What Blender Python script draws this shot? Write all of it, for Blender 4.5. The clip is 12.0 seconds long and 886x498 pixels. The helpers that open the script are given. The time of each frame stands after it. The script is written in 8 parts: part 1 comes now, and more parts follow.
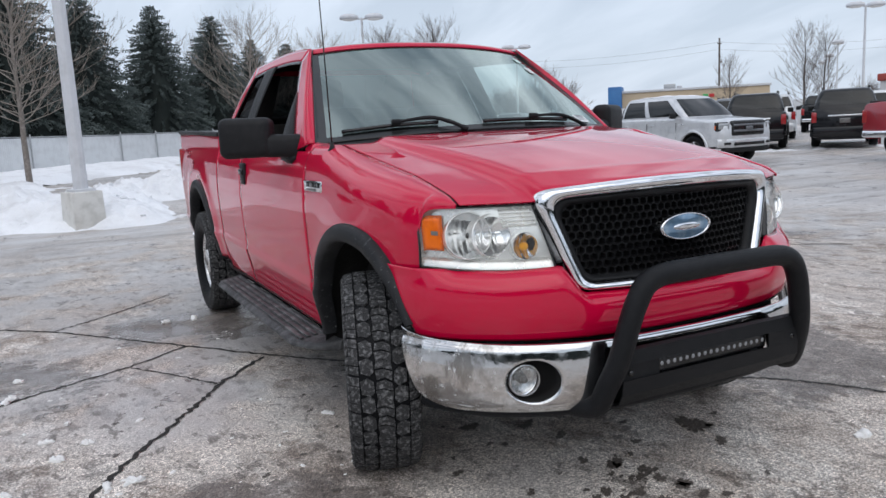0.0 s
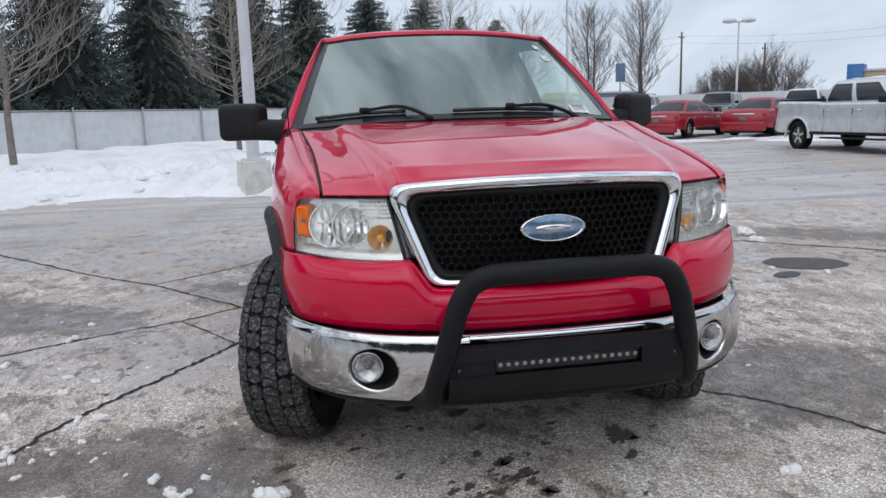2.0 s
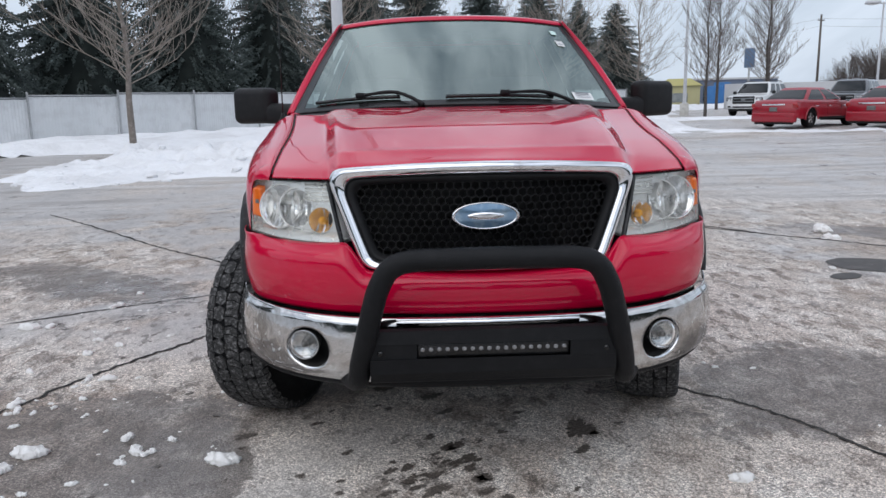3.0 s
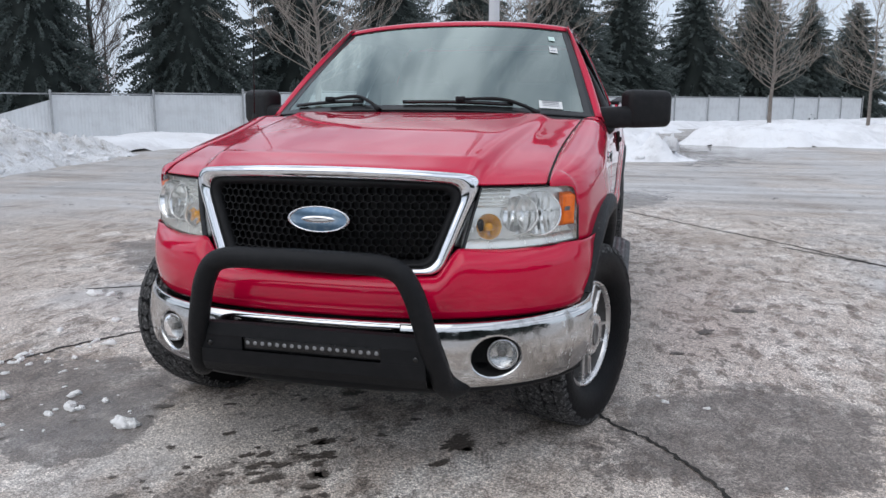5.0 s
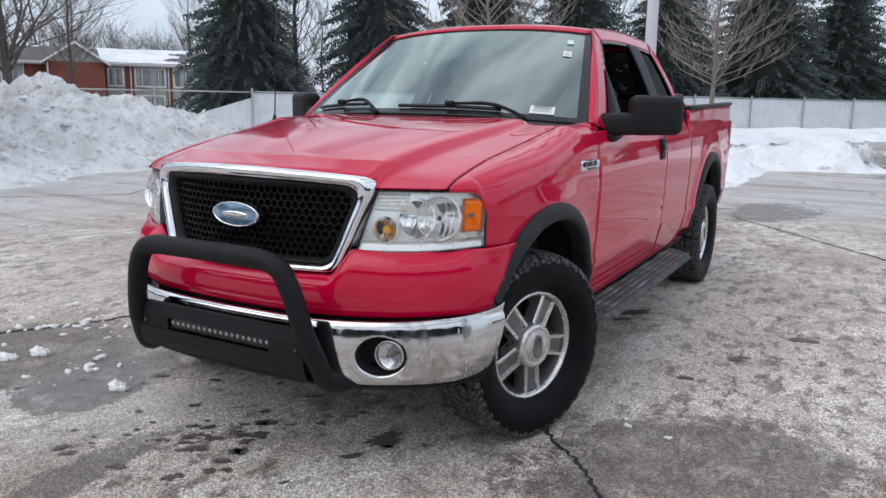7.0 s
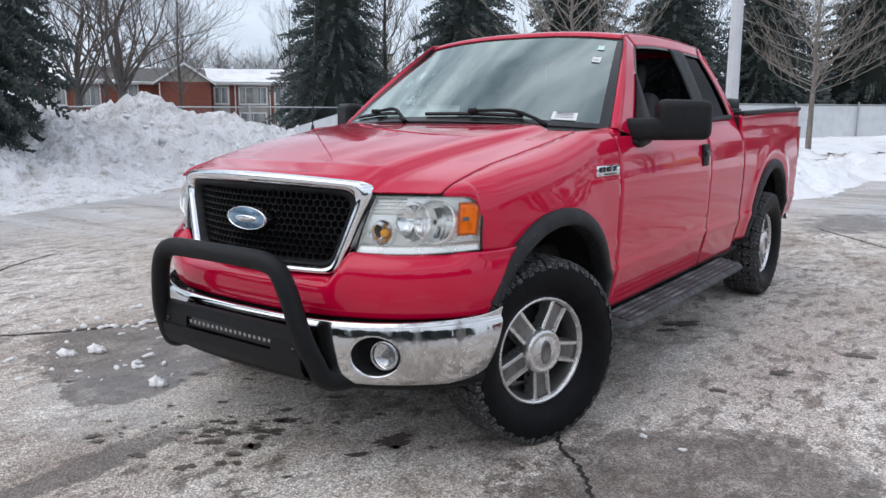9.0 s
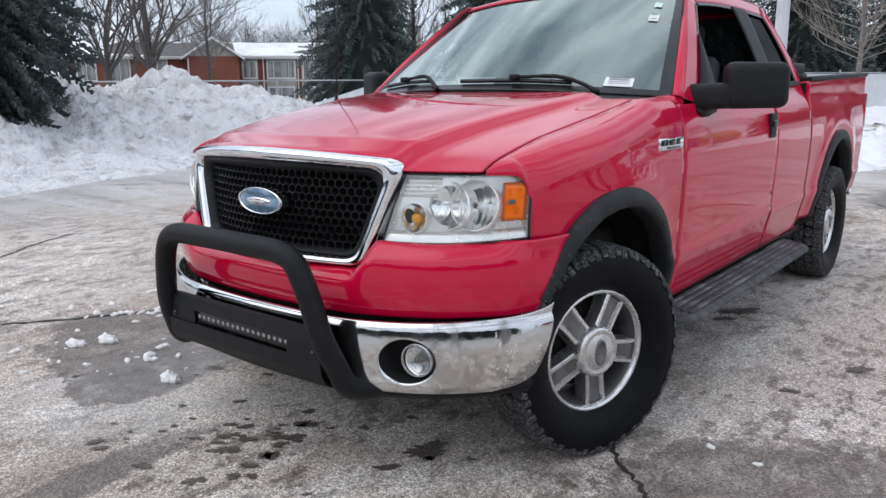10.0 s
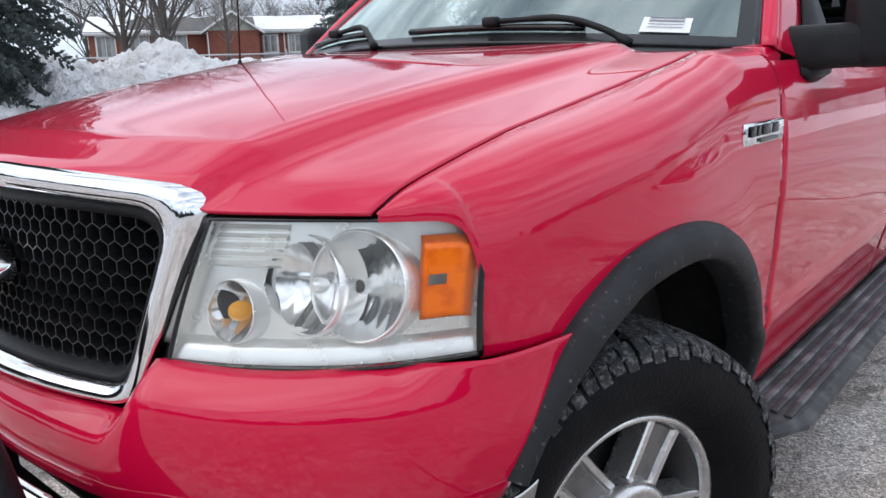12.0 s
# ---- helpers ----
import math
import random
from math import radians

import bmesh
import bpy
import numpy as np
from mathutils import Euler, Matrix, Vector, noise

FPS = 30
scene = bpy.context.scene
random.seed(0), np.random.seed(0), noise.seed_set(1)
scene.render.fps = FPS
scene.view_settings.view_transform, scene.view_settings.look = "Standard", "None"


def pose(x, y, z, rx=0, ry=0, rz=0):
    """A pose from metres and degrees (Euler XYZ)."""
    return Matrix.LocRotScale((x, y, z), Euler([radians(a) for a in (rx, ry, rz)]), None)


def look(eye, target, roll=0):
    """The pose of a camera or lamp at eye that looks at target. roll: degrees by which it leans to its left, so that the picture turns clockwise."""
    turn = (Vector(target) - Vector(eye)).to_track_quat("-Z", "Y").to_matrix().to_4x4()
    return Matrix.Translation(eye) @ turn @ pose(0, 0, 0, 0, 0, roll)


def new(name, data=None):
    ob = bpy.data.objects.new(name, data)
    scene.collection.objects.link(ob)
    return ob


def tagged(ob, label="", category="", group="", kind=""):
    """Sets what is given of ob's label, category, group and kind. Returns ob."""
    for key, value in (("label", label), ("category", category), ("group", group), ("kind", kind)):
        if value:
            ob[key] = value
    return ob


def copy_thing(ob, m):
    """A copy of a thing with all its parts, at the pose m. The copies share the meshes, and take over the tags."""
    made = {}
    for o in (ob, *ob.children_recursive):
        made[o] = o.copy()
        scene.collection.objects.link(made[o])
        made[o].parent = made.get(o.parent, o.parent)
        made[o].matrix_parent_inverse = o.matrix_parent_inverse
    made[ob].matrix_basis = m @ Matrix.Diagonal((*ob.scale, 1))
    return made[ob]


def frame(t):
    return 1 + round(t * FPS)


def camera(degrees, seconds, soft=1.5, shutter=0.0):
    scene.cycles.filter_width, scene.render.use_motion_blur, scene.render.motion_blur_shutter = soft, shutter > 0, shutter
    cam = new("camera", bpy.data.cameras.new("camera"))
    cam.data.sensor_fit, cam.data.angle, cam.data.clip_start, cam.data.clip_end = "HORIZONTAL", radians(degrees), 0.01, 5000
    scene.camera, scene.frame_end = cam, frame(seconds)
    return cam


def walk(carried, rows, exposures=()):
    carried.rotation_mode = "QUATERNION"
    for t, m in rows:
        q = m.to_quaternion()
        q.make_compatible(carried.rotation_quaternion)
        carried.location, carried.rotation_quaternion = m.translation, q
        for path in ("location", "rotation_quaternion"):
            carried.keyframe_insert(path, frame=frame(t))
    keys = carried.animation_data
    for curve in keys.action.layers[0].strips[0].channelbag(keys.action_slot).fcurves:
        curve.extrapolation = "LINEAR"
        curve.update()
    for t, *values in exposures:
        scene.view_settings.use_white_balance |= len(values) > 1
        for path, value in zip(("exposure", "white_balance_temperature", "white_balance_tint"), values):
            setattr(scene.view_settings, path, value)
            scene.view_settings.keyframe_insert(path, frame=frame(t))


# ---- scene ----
cam = camera(60.2, 12.0)
PATH = [
    (0, (-2.05, 0.424, 1.394), (-1.16, 2.189, 1.086), -2.8),
    (0.5, (-1.744, 0.331, 1.397), (-0.971, 2.149, 1.091), -2.9),
    (1, (-1.464, 0.098, 1.42), (-0.822, 1.965, 1.104), -2.8),
    (1.5, (-1.185, 0.021, 1.4), (-0.674, 1.927, 1.071), -2.2),
    (2, (-0.89, -0.06, 1.411), (-0.519, 1.874, 1.064), -1.7),
    (2.5, (-0.569, -0.22, 1.419), (-0.345, 1.735, 1.057), -1.3),
    (3, (-0.248, -0.169, 1.4), (-0.177, 1.794, 1.023), -1.1),
    (3.2, (-0.129, -0.155, 1.41), (-0.113, 1.809, 1.033), -0.9),
    (4.8, (0.93, -0.066, 1.415), (0.516, 1.855, 1.045), 0.1),
    (5, (1.105, -0.058, 1.41), (0.632, 1.85, 1.042), 0.3),
    (5.5, (1.431, -0.014, 1.433), (0.821, 1.856, 1.071), 0.6),
    (6, (1.682, 0.141, 1.441), (0.944, 1.964, 1.077), 0.8),
    (6.5, (1.986, 0.209, 1.446), (1.133, 1.98, 1.074), 0.9),
    (7, (2.156, 0.304, 1.441), (1.204, 2.022, 1.068), 1.0),
    (9, (2.499, 0.467, 1.416), (1.334, 2.056, 1.074), 0.1),
    (9.5, (2.449, 0.554, 1.407), (1.26, 2.119, 1.036), -0.2),
    (10, (2.224, 0.77, 1.392), (1.007, 2.303, 0.983), -0.4),
    (10.5, (2.054, 1.06, 1.366), (0.806, 2.557, 0.92), -0.5),
    (11, (1.907, 1.414, 1.375), (0.629, 2.879, 0.902), -0.9),
    (11.5, (1.688, 1.711, 1.354), (0.398, 3.164, 0.879), -1.5),
    (12, (1.577, 2.028, 1.341), (0.309, 3.499, 0.864), -1.5),
]
EXPOSURES = [(0.0, 0.08), (2.5, 0.04), (5.5, 0.16), (9.5, 0.30), (11.0, 0.44), (12.0, 0.54)]
walk(cam, [(t, look(eye, target, roll)) for t, eye, target, roll in PATH], EXPOSURES)

# ---- world, sun, exposure ----
world = bpy.data.worlds.new("overcast_sky")
scene.world = world
world.use_nodes = True
wn, wl = world.node_tree.nodes, world.node_tree.links
wn.clear()
w_out = wn.new("ShaderNodeOutputWorld")
w_bg = wn.new("ShaderNodeBackground")
w_sky = wn.new("ShaderNodeTexSky")
w_sky.sky_type = "NISHITA"
w_sky.sun_disc = False
w_sky.sun_elevation, w_sky.sun_rotation = radians(52), radians(212)
w_sky.air_density, w_sky.dust_density = 1.0, 3.0
w_skygain = wn.new("ShaderNodeMix")
w_skygain.data_type, w_skygain.blend_type = "RGBA", "MULTIPLY"
w_skygain.inputs[0].default_value = 1.0
w_skygain.inputs[7].default_value = (0.085, 0.085, 0.085, 1)
w_co = wn.new("ShaderNodeTexCoord")
w_sep = wn.new("ShaderNodeSeparateXYZ")
w_low = wn.new("ShaderNodeMath")
w_low.operation = "MAXIMUM"
w_low.inputs[1].default_value = 0.0
w_lift = wn.new("ShaderNodeMath")
w_lift.operation = "ADD"
w_lift.inputs[1].default_value = 0.30
w_deck = wn.new("ShaderNodeVectorMath")
w_deck.operation = "DIVIDE"
w_high = wn.new("ShaderNodeCombineXYZ")
w_map = wn.new("ShaderNodeMapping")
w_map.inputs["Scale"].default_value = (2.5, 0.8, 0.0)
w_map.inputs["Rotation"].default_value = (0, 0, 0.35)
w_noise = wn.new("ShaderNodeTexNoise")
w_noise.inputs["Scale"].default_value, w_noise.inputs["Detail"].default_value = 1.5, 6.0
w_noise.inputs["Roughness"].default_value, w_noise.inputs["Distortion"].default_value = 0.55, 0.35
w_ramp = wn.new("ShaderNodeValToRGB")
w_ramp.color_ramp.elements[0].position, w_ramp.color_ramp.elements[0].color = 0.37, (0.33, 0.39, 0.485, 1)
w_ramp.color_ramp.elements[1].position, w_ramp.color_ramp.elements[1].color = 0.63, (1.09, 1.15, 1.30, 1)
w_haze = wn.new("ShaderNodeMapRange")
w_haze.inputs["From Min"].default_value, w_haze.inputs["From Max"].default_value = 0.14, 0.55
w_haze.inputs["To Min"].default_value, w_haze.inputs["To Max"].default_value = 0.14, 1.0
w_soft = wn.new("ShaderNodeMix")
w_soft.data_type = "RGBA"
w_soft.inputs[6].default_value = (0.565, 0.65, 0.765, 1)
w_mix = wn.new("ShaderNodeMix")
w_mix.data_type = "RGBA"
w_mix.inputs[0].default_value = 0.86
wl.new(w_co.outputs["Generated"], w_sep.inputs[0])
wl.new(w_sep.outputs["Z"], w_low.inputs[0])
wl.new(w_low.outputs[0], w_lift.inputs[0])
for axis in range(3):
    wl.new(w_lift.outputs[0], w_high.inputs[axis])
wl.new(w_co.outputs["Generated"], w_deck.inputs[0])
wl.new(w_high.outputs[0], w_deck.inputs[1])
wl.new(w_deck.outputs[0], w_map.inputs["Vector"])
wl.new(w_sep.outputs["Z"], w_haze.inputs["Value"])
wl.new(w_haze.outputs[0], w_soft.inputs[0])
wl.new(w_map.outputs[0], w_noise.inputs["Vector"])
wl.new(w_noise.outputs[0], w_ramp.inputs[0])
wl.new(w_sky.outputs[0], w_skygain.inputs[6])
wl.new(w_skygain.outputs[2], w_mix.inputs[6])
wl.new(w_ramp.outputs[0], w_soft.inputs[7])
wl.new(w_soft.outputs[2], w_mix.inputs[7])
wl.new(w_mix.outputs[2], w_bg.inputs["Color"])
w_bg.inputs["Strength"].default_value = 1.16
wl.new(w_bg.outputs[0], w_out.inputs[0])

sun = new("sun", bpy.data.lights.new("sun", "SUN"))
sun.data.energy, sun.data.angle, sun.data.color = 0.70, radians(70), (1.0, 0.96, 0.9)
sun.matrix_world = look((-15, -20, 36), (0, 4, 0))

# ---- materials ----


def material(name, color, rough=0.5, metal=0.0, spots=None, scale=8.0, amount=0.5, bump=0.0, bump_scale=60.0,
             coat=0.0, second=None, second_scale=1.5, second_amount=0.5, spec=0.5, rough_var=0.0, random_tint=0.0, coat_ior=1.5, bump_dist=0.02):
    """A surface with grain (spots, at scale), larger patches (second) and fine relief (bump)."""
    m = bpy.data.materials.new(name)
    m.use_nodes = True
    nt = m.node_tree
    n, l = nt.nodes, nt.links
    b = n["Principled BSDF"]
    b.inputs["Roughness"].default_value = rough
    b.inputs["Metallic"].default_value = metal
    b.inputs["Specular IOR Level"].default_value = spec
    if coat:
        b.inputs["Coat Weight"].default_value = coat
        b.inputs["Coat Roughness"].default_value = 0.012
        b.inputs["Coat IOR"].default_value = coat_ior
    co = n.new("ShaderNodeTexCoord")
    last = None
    rgb = n.new("ShaderNodeRGB")
    rgb.outputs[0].default_value = (*color, 1)
    last = rgb.outputs[0]

    def layer(last, tint, sc, amt, detail):
        tex = n.new("ShaderNodeTexNoise")
        tex.inputs["Scale"].default_value = sc
        tex.inputs["Detail"].default_value = detail
        tex.inputs["Roughness"].default_value = 0.6
        l.new(co.outputs["Object"], tex.inputs["Vector"])
        ramp = n.new("ShaderNodeValToRGB")
        ramp.color_ramp.elements[0].position = 0.62 - 0.3 * amt
        ramp.color_ramp.elements[1].position = 0.80 - 0.25 * amt
        l.new(tex.outputs[0], ramp.inputs[0])
        mix = n.new("ShaderNodeMix")
        mix.data_type = "RGBA"
        l.new(ramp.outputs[0], mix.inputs[0])
        l.new(last, mix.inputs[6])
        mix.inputs[7].default_value = (*tint, 1)
        return mix.outputs[2], tex

    if second:
        last, _ = layer(last, second, second_scale, second_amount, 6)
    if spots:
        last, tex = layer(last, spots, scale, amount, 8)
    if random_tint:
        info = n.new("ShaderNodeObjectInfo")
        hsv = n.new("ShaderNodeHueSaturation")
        mr = n.new("ShaderNodeMapRange")
        mr.inputs["To Min"].default_value, mr.inputs["To Max"].default_value = 1 - random_tint, 1 + random_tint
        l.new(info.outputs["Random"], mr.inputs["Value"])
        l.new(mr.outputs[0], hsv.inputs["Value"])
        l.new(last, hsv.inputs["Color"])
        last = hsv.outputs[0]
    l.new(last, b.inputs["Base Color"])
    if rough_var:
        tex = n.new("ShaderNodeTexNoise")
        tex.inputs["Scale"].default_value, tex.inputs["Detail"].default_value = scale, 6
        l.new(co.outputs["Object"], tex.inputs["Vector"])
        mr = n.new("ShaderNodeMapRange")
        mr.inputs["To Min"].default_value, mr.inputs["To Max"].default_value = max(0, rough - rough_var), min(1, rough + rough_var)
        l.new(tex.outputs[0], mr.inputs["Value"])
        l.new(mr.outputs[0], b.inputs["Roughness"])
    if bump:
        tex = n.new("ShaderNodeTexNoise")
        tex.inputs["Scale"].default_value, tex.inputs["Detail"].default_value = bump_scale, 6
        l.new(co.outputs["Object"], tex.inputs["Vector"])
        bp = n.new("ShaderNodeBump")
        bp.inputs["Strength"].default_value, bp.inputs["Distance"].default_value = bump, bump_dist
        l.new(tex.outputs[0], bp.inputs["Height"])
        l.new(bp.outputs[0], b.inputs["Normal"])
    return m


def glass(name, tint, mirror=0.12, rough=0.0, ior=1.5, haze=0.0, gloss=(1, 1, 1)):
    """Thin pane: tinted see-through with a clear reflection."""
    m = bpy.data.materials.new(name)
    m.use_nodes = True
    n, l = m.node_tree.nodes, m.node_tree.links
    n.clear()
    out = n.new("ShaderNodeOutputMaterial")
    tr = n.new("ShaderNodeBsdfTransparent")
    tr.inputs[0].default_value = (*tint, 1)
    gl = n.new("ShaderNodeBsdfGlossy")
    gl.inputs["Roughness"].default_value = rough
    fr = n.new("ShaderNodeFresnel")
    fr.inputs[0].default_value = ior
    gl.inputs[0].default_value = (*gloss, 1)
    add = n.new("ShaderNodeMath")
    add.operation, add.use_clamp = "ADD", True
    add.inputs[1].default_value = mirror
    mix = n.new("ShaderNodeMixShader")
    if ior > 1.0:
        l.new(fr.outputs[0], add.inputs[0])
        l.new(add.outputs[0], mix.inputs[0])
    else:
        mix.inputs[0].default_value = mirror
    l.new(tr.outputs[0], mix.inputs[1])
    l.new(gl.outputs[0], mix.inputs[2])
    last = mix.outputs[0]
    if haze:
        df = n.new("ShaderNodeBsdfDiffuse")
        df.inputs[0].default_value = (0.80, 0.80, 0.77, 1)
        hz = n.new("ShaderNodeMixShader")
        hz.inputs[0].default_value = haze
        l.new(last, hz.inputs[1])
        l.new(df.outputs[0], hz.inputs[2])
        last = hz.outputs[0]
    l.new(last, out.inputs[0])
    return m


RED = material("red_paint", (0.57, 0.0015, 0.040), 0.40, 0.0, spots=(0.545, 0.0015, 0.038), scale=3.0, coat=1.0, spec=0.03, coat_ior=1.52)
CHROME = material("chrome", (0.82, 0.83, 0.85), 0.06, 1.0, spots=(0.62, 0.62, 0.62), scale=14, amount=0.3, rough_var=0.05)
WORN_CHROME = material("worn_chrome", (0.64, 0.64, 0.635), 0.07, 1.0, spots=(0.56, 0.55, 0.53), scale=16, amount=0.30, rough_var=0.05,
                       second=(0.60, 0.59, 0.575), second_scale=3.5, second_amount=0.4, bump=0.02, bump_scale=40)


def weather_chrome(m):
    """Slanting streaks of dried road film and pale pits where the plating has lifted, most of them at the bumper's ends."""
    n, l = m.node_tree.nodes, m.node_tree.links
    b = n["Principled BSDF"]
    co = n.new("ShaderNodeTexCoord")
    sep = n.new("ShaderNodeSeparateXYZ")
    l.new(co.outputs["Object"], sep.inputs[0])
    out = n.new("ShaderNodeMath")
    out.operation = "ABSOLUTE"
    l.new(sep.outputs[0], out.inputs[0])
    ends = n.new("ShaderNodeMapRange")
    ends.inputs["From Min"].default_value, ends.inputs["From Max"].default_value = 0.62, 0.86
    l.new(out.outputs[0], ends.inputs["Value"])

    def marks(scale, stretch, lo, hi, detail):
        mp = n.new("ShaderNodeMapping")
        mp.inputs["Rotation"].default_value = (0.0, radians(28), 0.0)
        mp.inputs["Scale"].default_value = stretch
        l.new(co.outputs["Object"], mp.inputs["Vector"])
        tex = n.new("ShaderNodeTexNoise")
        tex.inputs["Scale"].default_value, tex.inputs["Detail"].default_value, tex.inputs["Roughness"].default_value = scale, detail, 0.65
        l.new(mp.outputs[0], tex.inputs["Vector"])
        r = n.new("ShaderNodeMapRange")
        r.inputs["From Min"].default_value, r.inputs["From Max"].default_value = lo, hi
        l.new(tex.outputs[0], r.inputs["Value"])
        mul = n.new("ShaderNodeMath")
        mul.operation = "MULTIPLY"
        l.new(r.outputs[0], mul.inputs[0])
        l.new(ends.outputs[0], mul.inputs[1])
        return mul.outputs[0]
    film = marks(9.0, (1.0, 1.0, 0.45), 0.52, 0.60, 6)
    pits = marks(46.0, (1.0, 1.0, 0.6), 0.635, 0.665, 4)
    old = b.inputs["Base Color"].links[0].from_socket
    for fac, tint in ((film, (0.36, 0.345, 0.325)), (pits, (0.86, 0.86, 0.85))):
        mix = n.new("ShaderNodeMix")
        mix.data_type = "RGBA"
        l.new(fac, mix.inputs[0])
        l.new(old, mix.inputs[6])
        mix.inputs[7].default_value = (*tint, 1)
        old = mix.outputs[2]
    l.new(old, b.inputs["Base Color"])
    rough = b.inputs["Roughness"].links[0].from_socket
    add = n.new("ShaderNodeMath")
    add.operation = "MULTIPLY_ADD"
    l.new(film, add.inputs[0])
    add.inputs[1].default_value = 0.18
    l.new(rough, add.inputs[2])
    dull = n.new("ShaderNodeMath")
    dull.operation = "MULTIPLY_ADD"
    l.new(pits, dull.inputs[0])
    dull.inputs[1].default_value = 0.35
    l.new(add.outputs[0], dull.inputs[2])
    l.new(dull.outputs[0], b.inputs["Roughness"])


weather_chrome(WORN_CHROME)
BLACK_TRIM = material("black_trim", (0.0105, 0.011, 0.0122), 0.5, spots=(0.016, 0.016, 0.0175), scale=20, amount=0.5, bump=0.15, bump_scale=350, spec=0.23)
BLACK_BAR = material("black_powder_coat", (0.0072, 0.0078, 0.0092), 0.46, spots=(0.011, 0.0115, 0.013), scale=30, bump=0.25, bump_scale=400, spec=0.21)
MESH_BLACK = material("grille_plastic", (0.007, 0.0073, 0.0082), 0.30, spots=(0.012, 0.012, 0.0132), scale=30, spec=0.6)
WORN_TRIM = material("scuffed_trim", (0.06, 0.061, 0.064), 0.55, spots=(0.22, 0.225, 0.23), scale=7, amount=0.5, second=(0.08, 0.082, 0.085), second_scale=2.5, bump=0.2, bump_scale=200)
FLARE_TRIM = material("scuffed_flare", (0.016, 0.017, 0.019), 0.55, spots=(0.22, 0.225, 0.23), scale=55, amount=0.02, second=(0.030, 0.031, 0.033), second_scale=9, bump=0.15, bump_scale=350, spec=0.27)
BOARD_TRIM = material("dusty_board", (0.028, 0.029, 0.031), 0.6, spots=(0.11, 0.113, 0.116), scale=12, amount=0.5, second=(0.065, 0.066, 0.068), second_scale=3, bump=0.2, bump_scale=200)
GLOSS_BLACK = material("gloss_black", (0.006, 0.0065, 0.007), 0.25, spots=(0.02, 0.02, 0.022), scale=10)
DARK = material("dark_underbody", (0.012, 0.012, 0.012), 0.8, spots=(0.03, 0.028, 0.025), scale=6)
LINER = material("wheel_liner", (0.008, 0.008, 0.0085), 0.75, spots=(0.022, 0.021, 0.02), scale=12, bump=0.2)
RUBBER = material("tyre_rubber", (0.0042, 0.0045, 0.0056), 0.52, spots=(0.008, 0.008, 0.009), scale=14, amount=0.4, bump=0.2, bump_scale=120, spec=0.14)
TREAD = material("tread_rubber", (0.034, 0.034, 0.035), 0.8, spots=(0.24, 0.24, 0.24), scale=70, amount=0.42, bump=0.6, bump_scale=220)
ALLOY = material("machined_alloy", (0.74, 0.73, 0.72), 0.28, 0.9, spots=(0.50, 0.49, 0.48), scale=18, amount=0.35, rough_var=0.12)
ALLOY_GREY = material("painted_alloy", (0.20, 0.195, 0.19), 0.42, 0.6, spots=(0.12, 0.115, 0.11), scale=18, amount=0.5)
ALLOY_DARK = material("dark_painted_alloy", (0.085, 0.083, 0.082), 0.45, 0.4, spots=(0.055, 0.054, 0.053), scale=18, amount=0.5)
FOG_BOWL = material("fog_lamp_bowl", (0.55, 0.56, 0.57), 0.22, 0.9, spots=(0.36, 0.36, 0.37), scale=40)
REFLECTOR = material("reflector", (0.92, 0.925, 0.93), 0.15, 0.88, spots=(0.82, 0.825, 0.84), scale=30)
LAMP_SILVER = material("lamp_silver", (0.93, 0.935, 0.915), 0.26, 0.60, spots=(0.84, 0.845, 0.825), scale=16, rough_var=0.08)
HOUSING = material("lamp_housing", (0.90, 0.91, 0.90), 0.30, 0.05, spots=(0.74, 0.75, 0.75), scale=20)
AMBER = material("amber_plastic", (0.88, 0.17, 0.008), 0.2, coat=0.4, spots=(0.70, 0.11, 0.006), scale=30, spec=0.2)
AMBER_DIM = material("amber_bulb", (0.95, 0.42, 0.02), 0.2, coat=0.5)
LENS = glass("lamp_lens", (0.985, 0.99, 0.98), 0.0, 0.02, 1.32, 0.035)
WINDSHIELD = glass("windshield_glass", (0.42, 0.52, 0.49), 0.225, gloss=(0.87, 1.0, 0.94))
SIDE_GLASS = glass("tinted_glass", (0.08, 0.085, 0.09), 0.05, ior=1.0)
FRIT = material("black_frit", (0.015, 0.016, 0.017), 0.25, spots=(0.02, 0.02, 0.02))
INTERIOR = material("grey_interior", (0.045, 0.045, 0.048), 0.8, spots=(0.030, 0.030, 0.032), scale=12, bump=0.2, bump_scale=200)
INTERIOR_DARK = material("dark_interior", (0.03, 0.03, 0.032), 0.7, spots=(0.02, 0.02, 0.02), scale=12, bump=0.2, bump_scale=200)
EMBLEM_BLUE = material("emblem_blue", (0.20, 0.33, 0.48), 0.15, 0.6, coat=1.0, spots=(0.42, 0.55, 0.66), scale=25, amount=0.5)
WHITE_PAPER = material("white_paper", (0.80, 0.81, 0.80), 0.6, spots=(0.72, 0.73, 0.73), scale=40)
PRINT = material("grey_print", (0.22, 0.23, 0.26), 0.7, spots=(0.15, 0.15, 0.17), scale=60)
MINT = material("mint_sticker", (0.55, 0.76, 0.70), 0.5, spots=(0.7, 0.8, 0.78), scale=60)
LED = material("led_lens", (0.34, 0.345, 0.35), 0.2, 0.4, spots=(0.2, 0.2, 0.21), scale=90)
SNOW = material("snow", (0.87, 0.88, 0.90), 0.85, spots=(0.68, 0.68, 0.69), scale=1.6, amount=0.25, second=(0.72, 0.72, 0.73), second_scale=0.5,
                bump=1.0, bump_scale=4.0, spec=0.2, bump_dist=0.10)
